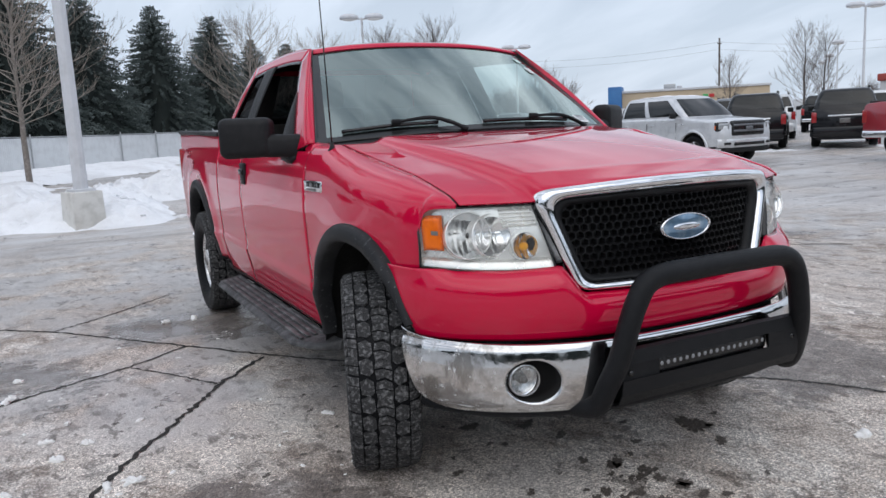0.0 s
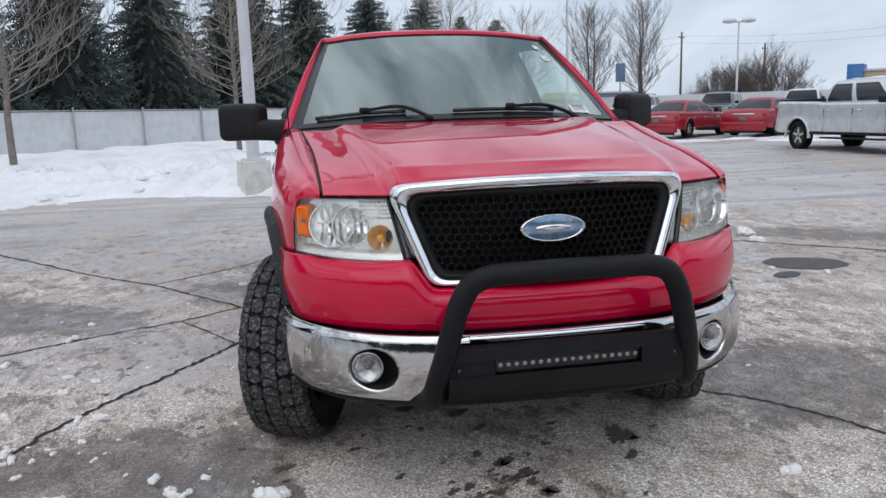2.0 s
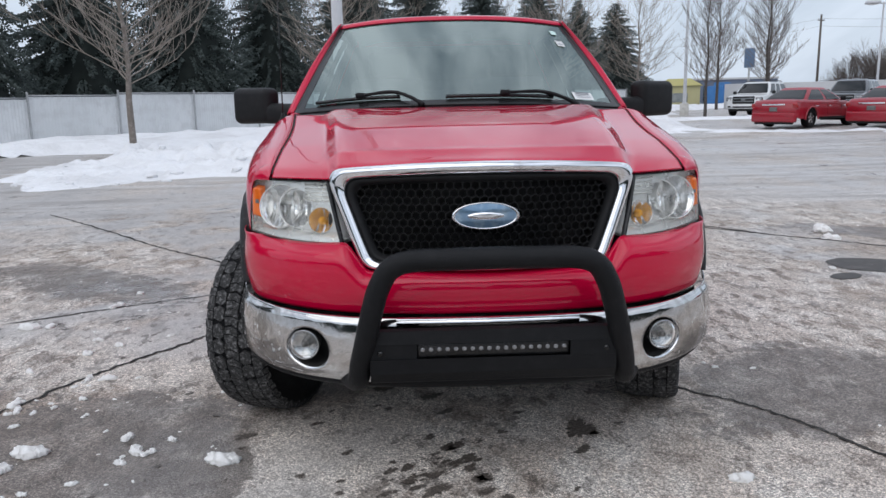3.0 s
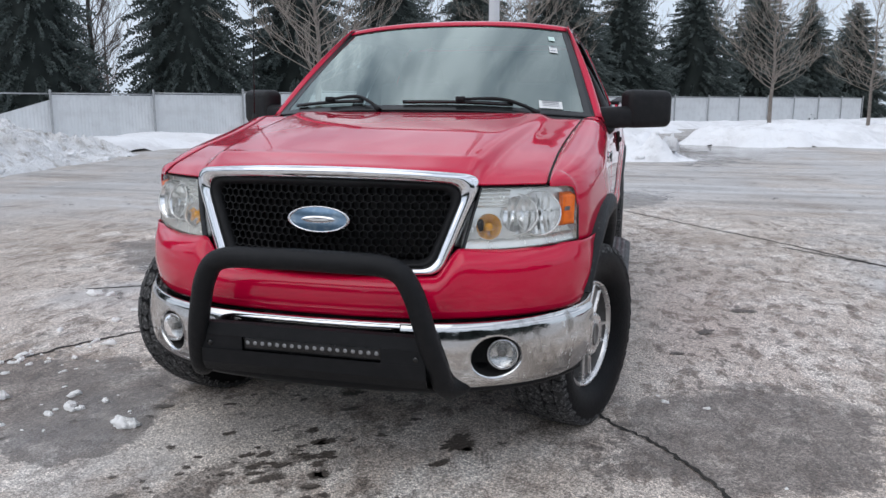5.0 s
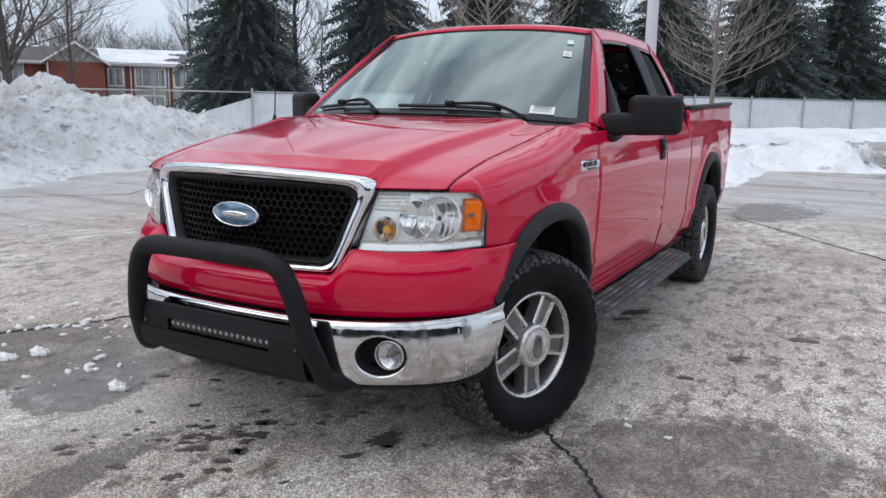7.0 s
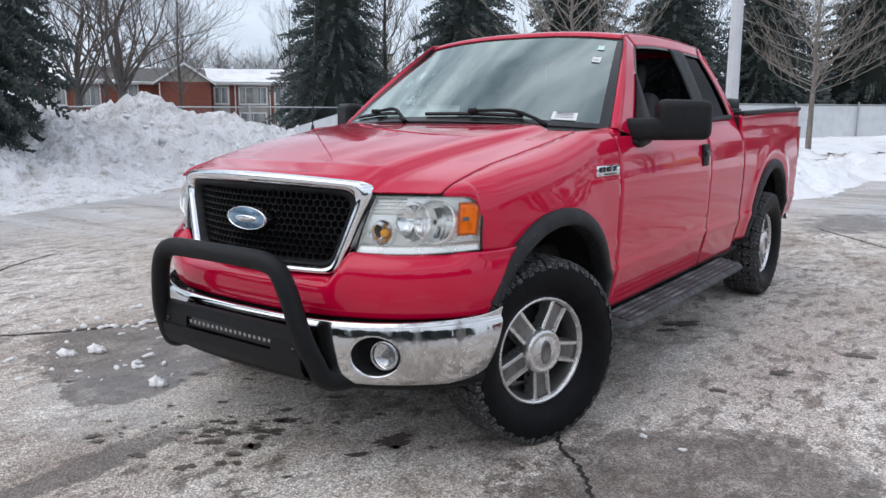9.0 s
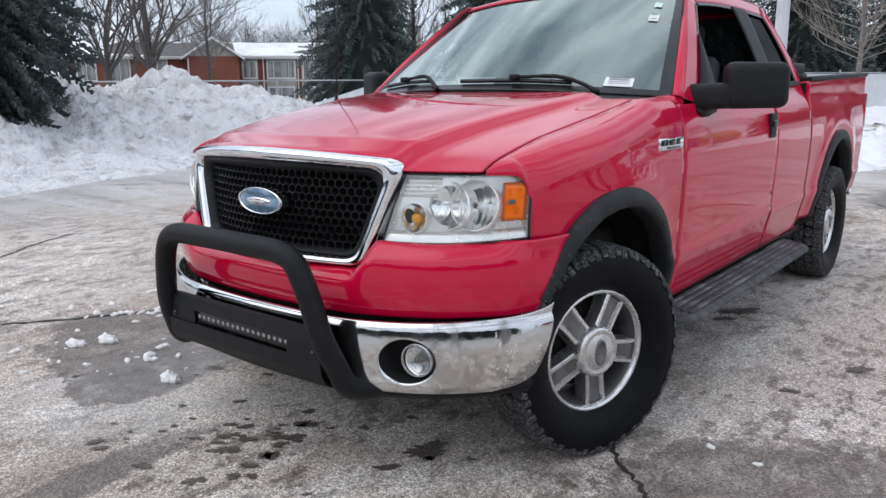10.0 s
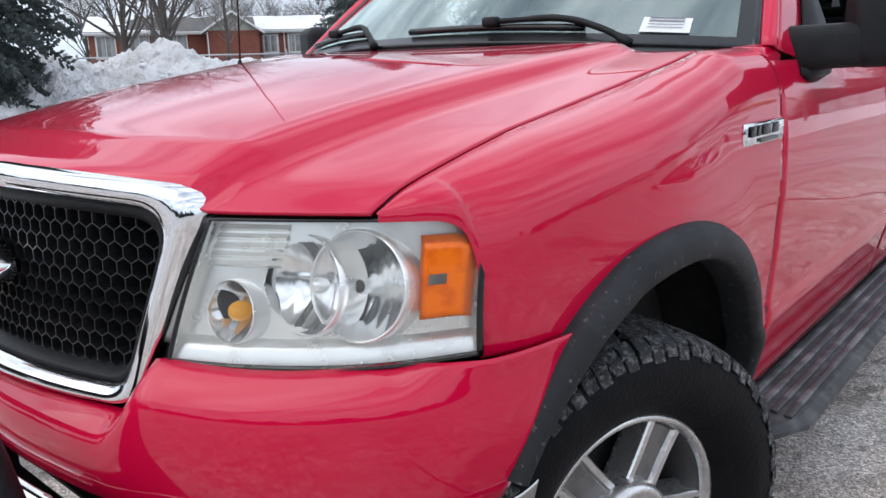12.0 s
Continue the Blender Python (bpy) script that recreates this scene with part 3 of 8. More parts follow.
def chrome_bumper(s):
    n, m = 150, 44
    s0 = s_at(BUMPER, lambda p: p.x > 0.30)
    s_low, s_top = s_at(BUMPER, lambda p: p.y > -0.478), s_at(BUMPER, lambda p: p.y > -0.378)
    rows = []
    for k in range(m + 1):
        f = k / m
        row = []
        for i in range(n + 1):
            u = i / n
            # the inner end is cut at a slant, the outer end leans back to the top
            a = s0 + 0.035 * (1 - f) ** 1.5
            b = s_low + (s_top - s_low) * f
            ss = a + (b - a) * u
            z0 = 0.405 + 0.055 * max(0, (u - 0.72) / 0.28) ** 1.5
            z1 = 0.648 + 0.036 * u ** 3
            q, _ = bumper_at(ss, z0 + (z1 - z0) * f)
            row.append((q.x * s, q.y, q.z))
        rows.append(row)
    bm = sheet(rows, flip=s > 0)
    gone = [f for f in bm.faces if ((abs(f.calc_center_median().x) - FOG_X) / FOG_RX) ** 2 + ((f.calc_center_median().z - FOG_Z) / FOG_RZ) ** 2 < 1]
    bmesh.ops.delete(bm, geom=gone, context="FACES")
    for v in bm.verts:
        dx, dz = (abs(v.co.x) - FOG_X) / FOG_RX, (v.co.z - FOG_Z) / FOG_RZ
        if v.is_boundary and math.hypot(dx, dz) < 1.25:
            a = math.atan2(dz, dx)
            px = FOG_X + FOG_RX * math.cos(a)
            q, _ = bumper_at(s_at(BUMPER, lambda p: p.x > px), FOG_Z + FOG_RZ * math.sin(a))
            v.co = (q.x * s, q.y, q.z)
    solidify(part("bumper_end", bm, WORN_CHROME, pickup, "dull scuffed chrome bumper end"), 0.004)
    sc = s_at(BUMPER, lambda p: p.x > FOG_X)
    c, nrm = bumper_at(sc, FOG_Z)
    tang = Vector((-nrm.y, nrm.x, 0))

    def ring(rx, rz, out, k=40):
        res = []
        for i in range(k):
            a = 2 * math.pi * i / k
            px = FOG_X + rx * math.cos(a)
            ss = s_at(BUMPER, lambda p: p.x > px)
            q, nn = bumper_at(ss, FOG_Z + rz * math.sin(a), out)
            res.append((q.x * s, q.y, q.z))
        return res
    rows = [ring(0.094, 0.088, 0.0006), ring(0.088, 0.082, 0.0040), ring(0.083, 0.077, 0.001), ring(0.0815, 0.0755, -0.012)]
    part("fog_lamp_rim", sheet(rows, closed=True), CHROME, pickup)
    deep = [ring(0.0822, 0.0762, -0.006), ring(0.080, 0.073, -0.06), ring(0.072, 0.066, -0.11), ring(0.002, 0.002, -0.11)]
    part("fog_lamp_recess", sheet(deep, closed=True), DARK, pickup)
    lamp = bmesh.new()
    lathe([(0.0, 0.0005), (-0.004, 0.030), (-0.016, 0.046), (-0.022, 0.049), (-0.010, 0.052), (0.05, 0.045)], 32, "Y", into=lamp)
    ob = part("fog_lamp", lamp, FOG_BOWL, pickup, "round clear fog lamp")
    ob.matrix_basis = pose((c.x + 0.014) * s, c.y + 0.052, c.z + 0.002, 0, 0, 10 * s) @ Matrix.Scale(1.12, 4)
    lens = bmesh.new()
    lathe([(-0.026, 0.0005), (-0.025, 0.026), (-0.021, 0.046), (-0.016, 0.0485)], 32, "Y", into=lens)
    part("lens", lens, LENS, ob).visible_shadow = False
    bulb = bmesh.new()
    lathe([(-0.020, 0.0005), (-0.020, 0.008), (-0.012, 0.011), (0.0, 0.011)], 16, "Y", into=bulb)
    part("bulb", bulb, ALLOY_GREY, ob)


both(chrome_bumper)


def bumper_middle():
    rows = []
    for z, o in ((0.612, -0.03), (0.618, 0.0), (0.632, 0.005), (0.646, 0.002), (0.650, -0.02)):
        row = []
        smax = s_at(BUMPER, lambda p: p.x > 0.325)
        for i in range(-40, 41):
            q, _ = bumper_at(smax * abs(i) / 40, 0.6, o)
            row.append((q.x if i >= 0 else -q.x, q.y, z))
        rows.append(row)
    part("bumper_strip", sheet(rows, flip=True), CHROME, pickup, "bright chrome upper bumper strip")
    rows = []
    for z, o in ((0.40, -0.05), (0.46, -0.075), (0.56, -0.08), (0.613, -0.045)):
        row = []
        smax = s_at(BUMPER, lambda p: p.x > 0.36)
        for i in range(-30, 31):
            q, _ = bumper_at(smax * abs(i) / 30, 0.5, o)
            row.append((q.x if i >= 0 else -q.x, q.y, z))
        rows.append(row)
    part("bumper_recess", sheet(rows, flip=True), GLOSS_BLACK, pickup)
    rows = []
    for z, o in ((0.430, -0.034), (0.408, -0.026), (0.396, -0.026), (0.382, -0.040), (0.374, -0.075), (0.372, -0.2)):
        row = []
        for i in range(-70, 71):
            q, _ = bumper_at(0.80 * abs(i) / 70, 0.5, o)
            row.append((q.x if i >= 0 else -q.x, q.y, z + 0.03 * max(0, abs(i) / 70 - 0.7)))
        rows.append(row)
    part("lower_valance", sheet(rows), BLACK_BAR, pickup, "black plastic lower valance")


bumper_middle()


def rounded_loop(corners, radii, seg):
    """A closed loop in x, z with rounded corners; the same count for each call."""
    out = []
    n = len(corners)
    for i in range(n):
        p0, p1, p2 = Vector(corners[i - 1]), Vector(corners[i]), Vector(corners[(i + 1) % n])
        a, b = (p0 - p1).normalized(), (p2 - p1).normalized()
        half = a.angle(b) / 2
        cut = min(radii[i] / math.tan(half), 0.45 * (p0 - p1).length, 0.45 * (p2 - p1).length)
        s, e = p1 + a * cut, p1 + b * cut
        for k in range(seg + 1):
            t = k / seg
            out.append((s.lerp(p1, t)).lerp(p1.lerp(e, t), t))
        q = p2 + (p1 - p2).normalized() * min(radii[(i + 1) % n] / math.tan(max(0.1, ((p1 - p2).angle(Vector(corners[(i + 2) % n]) - p2)) / 2)), 0.45 * (p1 - p2).length)
        for k in range(1, 12):
            out.append(e.lerp(q, k / 12))
    return out


def grille_y(x, z):
    return -0.838 + 0.40 * x * x + 0.05 * (z - 0.8)


def grille():
    outer = [(-0.583, 1.162), (0.583, 1.162), (0.452, 0.806), (-0.452, 0.806)]
    inner = [(-0.518, 1.121), (0.518, 1.121), (0.409, 0.835), (-0.409, 0.835)]
    lo = rounded_loop(outer, (0.055, 0.055, 0.075, 0.075), 8)
    li = rounded_loop(inner, (0.05, 0.05, 0.060, 0.060), 8)

    def crown(p):
        return 0.030 * (1 - (p.x / 0.6) ** 2) * max(0, (p.y - 0.95) / 0.2)

    def ring(t, out):
        res = []
        for a, b in zip(lo, li):
            p = a.lerp(b, t)
            z = p.y + crown(p)
            res.append((p.x, grille_y(p.x, z) - out, z))
        return res
    rows = [ring(-0.02, -0.03), ring(-0.03, -0.01), ring(0.02, 0.008), ring(0.16, 0.019), ring(0.42, 0.021), ring(0.75, 0.012), ring(0.95, 0.0), ring(1.0, -0.015), ring(1.02, -0.05)]
    part("grille_surround", sheet(rows, closed=True, flip=True), CHROME, pickup, "bright chrome grille surround")
    rows = [ring(0.985, -0.012), ring(1.07, -0.006), ring(1.30, -0.014), ring(1.52, -0.028), ring(1.62, -0.045), ring(1.64, -0.09)]
    part("grille_bezel", sheet(rows, closed=True, flip=True), BLACK_TRIM, pickup)
    # honeycomb
    bm = bmesh.new()
    r = 0.0178
    dx, dz = math.sqrt(3) * r, 1.5 * r
    for j in range(18):
        for i in range(-18, 19):
            cx = (i + 0.5 * (j % 2)) * dx
            cz = 0.838 + j * dz
            t = (cz - 0.832) / 0.29
            lim = 0.409 + 0.109 * t - 0.012
            if abs(cx) > lim or cz > 1.128 + 0.028 * (1 - (cx / 0.6) ** 2):
                continue
            ro, ri = [], []
            rb = []
            for k in range(6):
                a = math.pi / 6 + k * math.pi / 3
                for rr, lst, dep in ((r * 1.02, ro, 0.034), (r * 0.93, ri, 0.034), (r * 0.86, rb, 0.062)):
                    x, z = cx + rr * math.cos(a), cz + rr * math.sin(a)
                    lst.append(bm.verts.new((x, grille_y(x, z) + dep, z)))
            for k in range(6):
                q = (k + 1) % 6
                bm.faces.new((ro[k], ro[q], ri[q], ri[k]))
                bm.faces.new((ri[k], ri[q], rb[q], rb[k]))
    part("grille_mesh", bm, MESH_BLACK, pickup, "black honeycomb grille mesh", smooth=False)
    rows = [[(x, grille_y(x, z) + 0.09, z) for x in np.linspace(-0.50, 0.50, 12)] for z in (0.80, 1.0, 1.12)]
    part("grille_backing", sheet(rows), DARK, pickup)
    # oval badge
    ob = bmesh.new()
    rows = []
    for f, o in ((1.0, -0.030), (1.0, 0.0), (0.985, 0.006), (0.93, 0.008), (0.90, 0.004)):
        rows.append([(0.121 * f * math.cos(a), -o, 0.049 * f * math.sin(a)) for a in np.linspace(0, 2 * math.pi, 49)[:-1]])
    sheet(rows, closed=True, into=ob)
    badge = part("grille_badge", ob, CHROME, pickup, "chrome-rimmed blue oval badge")
    badge.location = (0, grille_y(0, 1.0) - 0.004, 1.003)
    face = bmesh.new()
    rows = []
    for f in (1.0, 0.7, 0.35, 0.001):
        rows.append([(0.110 * f * math.cos(a), -0.004 - 0.006 * (1 - f * f), 0.0445 * f * math.sin(a)) for a in np.linspace(0, 2 * math.pi, 49)[:-1]])
    sheet(rows, closed=True, into=face)
    part("badge_face", face, EMBLEM_BLUE, badge)
    face_bar = bmesh.new()
    rows = []
    for f, o in ((1.0, -0.0085), (0.92, -0.0118), (0.5, -0.0130), (0.01, -0.0132)):
        rows.append([(0.068 * f * math.cos(a), o + 0.6 * (0.068 * f * math.cos(a)) ** 2, 0.013 * f * math.sin(a)) for a in np.linspace(0, 2 * math.pi, 41)[:-1]])
    sheet(rows, closed=True, into=face_bar)
    part("badge_stroke", face_bar, CHROME, badge, "pale oval stroke")


grille()


# ---- head lamps ----
LAMP_TOP = smooth_table([(0.50, -0.725), (0.578, -0.684), (0.68, -0.628), (0.798, -0.552), (0.85, -0.504), (0.89, -0.454), (0.93, -0.39)], 0.015)
LAMP_LOW = smooth_table([(0.50, -0.766), (0.525, -0.752), (0.62, -0.698), (0.72, -0.632), (0.80, -0.574), (0.86, -0.518), (0.91, -0.460), (0.95, -0.41)], 0.015)


def lamp_point(u, v, depth=0.0):
    """u from the grille outwards, v upwards; depth behind the lens."""
    x0 = 0.525 + 0.050 * v
    x1 = 0.908 - 0.006 * v - 0.010 * max(0, (v - 0.8) / 0.2) ** 2
    x = x0 + (x1 - x0) * u
    zt = 1.119 - 0.026 * max(0, (u - 0.92) / 0.08) ** 2
    zb = 0.898 + 0.013 * u - lamp_dip(x)
    z = zb + (zt - zb) * v
    y = LAMP_LOW(x) * (1 - v) + LAMP_TOP(x) * v - 0.007 * math.sin(math.pi * v)
    d = Vector((-0.50, 0.86, 0))
    return Vector((x, y, z)) + d * depth


def head_lamp(s):
    def grid(depth, n=36, m=22, g=0.0):
        return [[(lambda q: (q.x * s, q.y, q.z))(lamp_point(g + (1 - 2 * g) * i / n, g + (1 - 2 * g) * k / m, depth)) for i in range(n + 1)] for k in range(m + 1)]
    back = [[(lambda q: (q.x * s, q.y, q.z))(lamp_point(i / 36, k / 22, 0.105)) for i in range(37)] for k in range(23)]
    lamp = part("head_lamp", sheet(back, flip=s > 0), LAMP_SILVER, pickup, "clear headlamp with amber side marker")
    edge = [(i / 30, 0) for i in range(30)] + [(1, k / 16) for k in range(16)] + [(1 - i / 30, 1) for i in range(30)] + [(0, 1 - k / 16) for k in range(16)]
    rows = [[(lambda q: (q.x * s, q.y, q.z))(lamp_point(u, v, d)) for u, v in edge] for d in (0.0, 0.125)]
    part("lamp_wall", sheet(rows, closed=True), LAMP_SILVER, lamp)
    rows = []
    for g, d in ((-0.018, 0.02), (-0.018, 0.002), (0.006, -0.001), (0.010, 0.006)):
        rows.append([(lambda q: (q.x * s, q.y, q.z))(lamp_point(0.5 + (u - 0.5) * (1 - 2 * g * 0.6), 0.5 + (v - 0.5) * (1 - 2 * g), d)) for u, v in edge])
    part("lamp_seal", sheet(rows, closed=True), GLOSS_BLACK, lamp)
    part("lens", sheet(grid(0.0), flip=s < 0), LENS, lamp, "clear plastic lens").visible_shadow = False
    # lower shelf of the housing
    rows = [[(lambda q: (q.x * s, q.y, q.z))(lamp_point(i / 20, v, d)) for i in range(21)] for v, d in ((0.02, 0.012), (0.12, 0.016), (0.16, 0.024), (0.18, 0.034))]
    part("lamp_shelf", sheet(rows), LAMP_SILVER, lamp)
    # fluted strip above the turn bowl
    for k in range(5):
        v = 0.66 + 0.06 * k
        rows = [[(lambda q: (q.x * s, q.y, q.z))(lamp_point(0.03 + 0.30 * i / 8, v + dv, d)) for i in range(9)] for dv, d in ((0, 0.033), (0.026, 0.024), (0.052, 0.033))]
        part("flute", sheet(rows), LAMP_SILVER, lamp, smooth=False)

    def bowl(u, v, r, depth, turn, name, flutes, deep=0.055):
        """A dished reflector with upright flutes pressed into it, and its rolled rim."""
        c = lamp_point(u, v, depth)
        rows = []
        for q in range(1, 15):
            f = q / 14
            row = []
            for k in range(88):
                a = 2 * math.pi * k / 88
                x, z = r * f * math.cos(a), r * f * math.sin(a)
                press = 0.0046 * abs(math.sin(x / r * flutes)) * min(1, 4 * (1 - f)) * (1.0 if z < 0.15 * r else 0.35)
                row.append((x, deep * (1 - f * f) - press, z))
            rows.append(row)
        bm = sheet([[(0.001 * math.cos(2 * math.pi * k / 88), deep, 0.001 * math.sin(2 * math.pi * k / 88)) for k in range(88)]] + rows, closed=True)
        ob = part(name, bm, REFLECTOR, lamp)
        ob.matrix_basis = pose(c.x * s, c.y, c.z, -12, 0, turn * s)
        rim = bmesh.new()
        lathe([(0.004, r * 0.995), (-0.004, r * 1.01), (-0.007, r * 1.035), (-0.004, r * 1.06), (0.008, r * 1.07), (0.050, r * 1.07)], 56, "Y", into=rim)
        part("trim_ring", rim, LAMP_SILVER, ob)
        return ob
    holes = [(lamp_point(0.635, 0.555, 0.018), 0.080, 1.02), (lamp_point(0.440, 0.545, 0.034), 0.074, 0.90), (lamp_point(0.185, 0.37, 0.022), 0.047, 0.97)]
    n, m = 130, 80
    face = [[lamp_point(i / n, k / m, 0.032) for i in range(n + 1)] for k in range(m + 1)]
    bm = sheet([[(q.x, q.y, q.z) for q in row] for row in face], flip=s < 0)
    gone = [f for f in bm.faces if any((f.calc_center_median() - c).length < r * k for c, r, k in holes)]
    bmesh.ops.delete(bm, geom=gone, context="FACES")
    for v in bm.verts:
        v.co.x *= s
    part("lamp_bezel", bm, LAMP_SILVER, lamp, "bright silver lamp bezel")
    main = bowl(0.635, 0.555, 0.080, 0.018, 14, "main_reflector", 11)
    cap = bmesh.new()
    lathe([(-0.002, 0.0005), (-0.001, 0.008), (0.006, 0.0125), (0.03, 0.0125), (0.034, 0.018), (0.055, 0.018)], 24, "Y", into=cap)
    part("bulb", cap, LAMP_SILVER, main)
    tip = bmesh.new()
    lathe([(-0.0055, 0.0005), (-0.0045, 0.007), (-0.001, 0.0095), (0.003, 0.0105)], 20, "Y", into=tip)
    part("bulb_shield", tip, ALLOY_DARK, main)
    second = bowl(0.440, 0.545, 0.074, 0.034, 2, "side_reflector", 9, 0.045)
    cap = bmesh.new()
    lathe([(0.010, 0.0005), (0.012, 0.010), (0.020, 0.014), (0.04, 0.014)], 20, "Y", into=cap)
    part("bulb", cap, LAMP_SILVER, second)
    turnb = bowl(0.185, 0.37, 0.047, 0.022, 10, "turn_reflector", 6, 0.045)
    blb = bmesh.new()
    bmesh.ops.create_uvsphere(blb, u_segments=18, v_segments=12, radius=0.0165)
    bmesh.ops.scale(blb, vec=(1, 1.4, 1), verts=blb.verts)
    ob = part("amber_bulb", blb, AMBER_DIM, turnb)
    ob.location = (0, 0.018, 0)
    # amber marker at the outer end
    bm = bmesh.new()
    n, m = 8, 14
    pts = [[(lambda q: (q.x * s, q.y, q.z))(lamp_point(0.824 + 0.162 * i / n + 0.012 * (1 - k / m) - 0.02 * (i / n) * (1 - k / m), 0.29 + 0.59 * k / m, -0.0015 + (0.02 if i in (0, n) or k in (0, m) else 0))) for i in range(n + 1)] for k in range(m + 1)]
    sheet(pts, flip=s > 0, into=bm)
    mk = part("side_marker", bm, AMBER, lamp, "amber side marker")
    bm = sheet([[(lambda q: (q.x * s, q.y, q.z))(lamp_point(0.865 + 0.05 * i, 0.56 + 0.07 * k, -0.0035)) for i in range(2)] for k in range(2)])
    part("marker_bulb", bm, ALLOY_GREY, mk)


both(head_lamp)

# ---- cab ----


def upper_x(y, z):
    """Side of the cab above the belt."""
    t = (z - 1.36) / 0.5
    return 0.930 - 0.205 * t - 0.035 * t * t + 0.02 * t * (1 - t) - 0.02 * max(0, (1.0 - y)) - 0.012 * max(0, y - 2.2)


def belt_z(y):
    return 1.322 + 0.075 * max(0, min(1, (y - 0.95) / 1.2)) + 0.018 * max(0, y - 2.15) / 0.6


def rail_z(y):
    return 1.865 + 0.028 * math.sin(math.pi * max(0, min(1, (y - 1.3) / 1.35)) ** 0.8) + 0.012 * max(0, y - 1.3)


def window_top(y):
    return rail_z(y) - 0.062


def lofted(name, a, b, mat, s, n=24, m=5, label="", thick=0.006, xfn=upper_x, push=0.0):
    """Strip on the cab's side between two lines of (y, z)."""
    def samp(line, t):
        f = t * (len(line) - 1)
        i = min(int(f), len(line) - 2)
        f -= i
        return (line[i][0] * (1 - f) + line[i + 1][0] * f, line[i][1] * (1 - f) + line[i + 1][1] * f)
    rows = []
    for i in range(n + 1):
        p, q = samp(a, i / n), samp(b, i / n)
        row = []
        for k in range(m + 1):
            y, z = p[0] + (q[0] - p[0]) * k / m, p[1] + (q[1] - p[1]) * k / m
            row.append(((xfn(y, z) + push) * s, y, z))
        rows.append(row)
    return solidify(part(name, sheet(rows), mat, pickup, label), thick)


def a_line(t):
    """Outer line of the windscreen pillar."""
    return (0.735 + (1.335 - 0.735) * t, 1.352 + (1.868 - 1.352) * t + 0.02 * math.sin(math.pi * t))


def cab_side(s):
    ys = [i / 24 for i in range(25)]
    pillar_out = [a_line(t) for t in ys]
    win_front = [(0.90 + (1.385 - 0.90) * t, belt_z(0.9) + (window_top(1.385) - belt_z(0.9)) * t + 0.012 * math.sin(math.pi * t)) for t in ys]
    lofted("windscreen_pillar", pillar_out, win_front, RED, s)
    top_y = [1.335 + (2.60 - 1.335) * t for t in ys]
    rail = [(y, rail_z(y)) for y in top_y]
    under = [(1.385 + (2.54 - 1.385) * t, window_top(1.385 + (2.54 - 1.385) * t)) for t in ys]
    lofted("roof_rail", rail, under, RED, s)
    rear_out = [(2.805 - 0.18 * t ** 1.3, belt_z(2.7) + (rail_z(2.6) - belt_z(2.7)) * t) for t in ys]
    rear_in = [(2.685 - 0.145 * t ** 1.4, belt_z(2.7) + (window_top(2.54) - belt_z(2.7)) * t) for t in ys]
    lofted("rear_pillar", rear_in, rear_out, RED, s)
    lofted("centre_pillar", [(1.955 + 0.01 * t, belt_z(1.95) + (window_top(1.96) - belt_z(1.95)) * t) for t in ys],
           [(2.17 + 0.035 * t, belt_z(2.17) + (window_top(2.2) - belt_z(2.17)) * t) for t in ys], BLACK_TRIM, s, push=0.004, label="satin black centre pillar")
    # dark trim on the inner side of the pillars
    lofted("pillar_trim", pillar_out, win_front, INTERIOR_DARK, s, push=-0.016, thick=0.002)
    lofted("pillar_trim", rail, under, INTERIOR_DARK, s, push=-0.016, thick=0.002)
    lofted("pillar_trim", rear_in, rear_out, INTERIOR_DARK, s, push=-0.016, thick=0.002)
    # window seals
    sill = [(0.90 + (2.69 - 0.90) * t, belt_z(0.90 + 1.79 * t) - 0.012) for t in ys]
    sill2 = [(y, z + 0.028) for y, z in sill]
    lofted("window_seal", sill, sill2, BLACK_TRIM, s, push=0.006)
    lofted("window_seal", [(y, z + 0.004) for y, z in under], [(y, z - 0.016) for y, z in under], GLOSS_BLACK, s, push=-0.002)
    lofted("window_seal", [(y - 0.002, z) for y, z in win_front], [(y + 0.022, z) for y, z in win_front], GLOSS_BLACK, s, push=-0.002)
    lofted("window_seal", [(y - 0.018, z) for y, z in rear_in], [(y + 0.002, z) for y, z in rear_in], GLOSS_BLACK, s, push=-0.002)
    # rear side pane; the front one is wound down
    g = lofted("side_window", [(2.16 + 0.03 * t, belt_z(2.17) + (window_top(2.2) - belt_z(2.17)) * t) for t in ys], rear_in, SIDE_GLASS, s, push=-0.014, thick=0.003, label="dark tinted rear side window")
    g.visible_shadow = False
    # roof drip seam
    bm = tube([((upper_x(*p) - 0.006) * s, p[0] - 0.004, p[1] + 0.006) for p in pillar_out] + [((upper_x(*p) - 0.006) * s, p[0], p[1] + 0.006) for p in rail], 0.0028, 6)
    part("roof_seam", bm, RED, pickup)


both(cab_side)


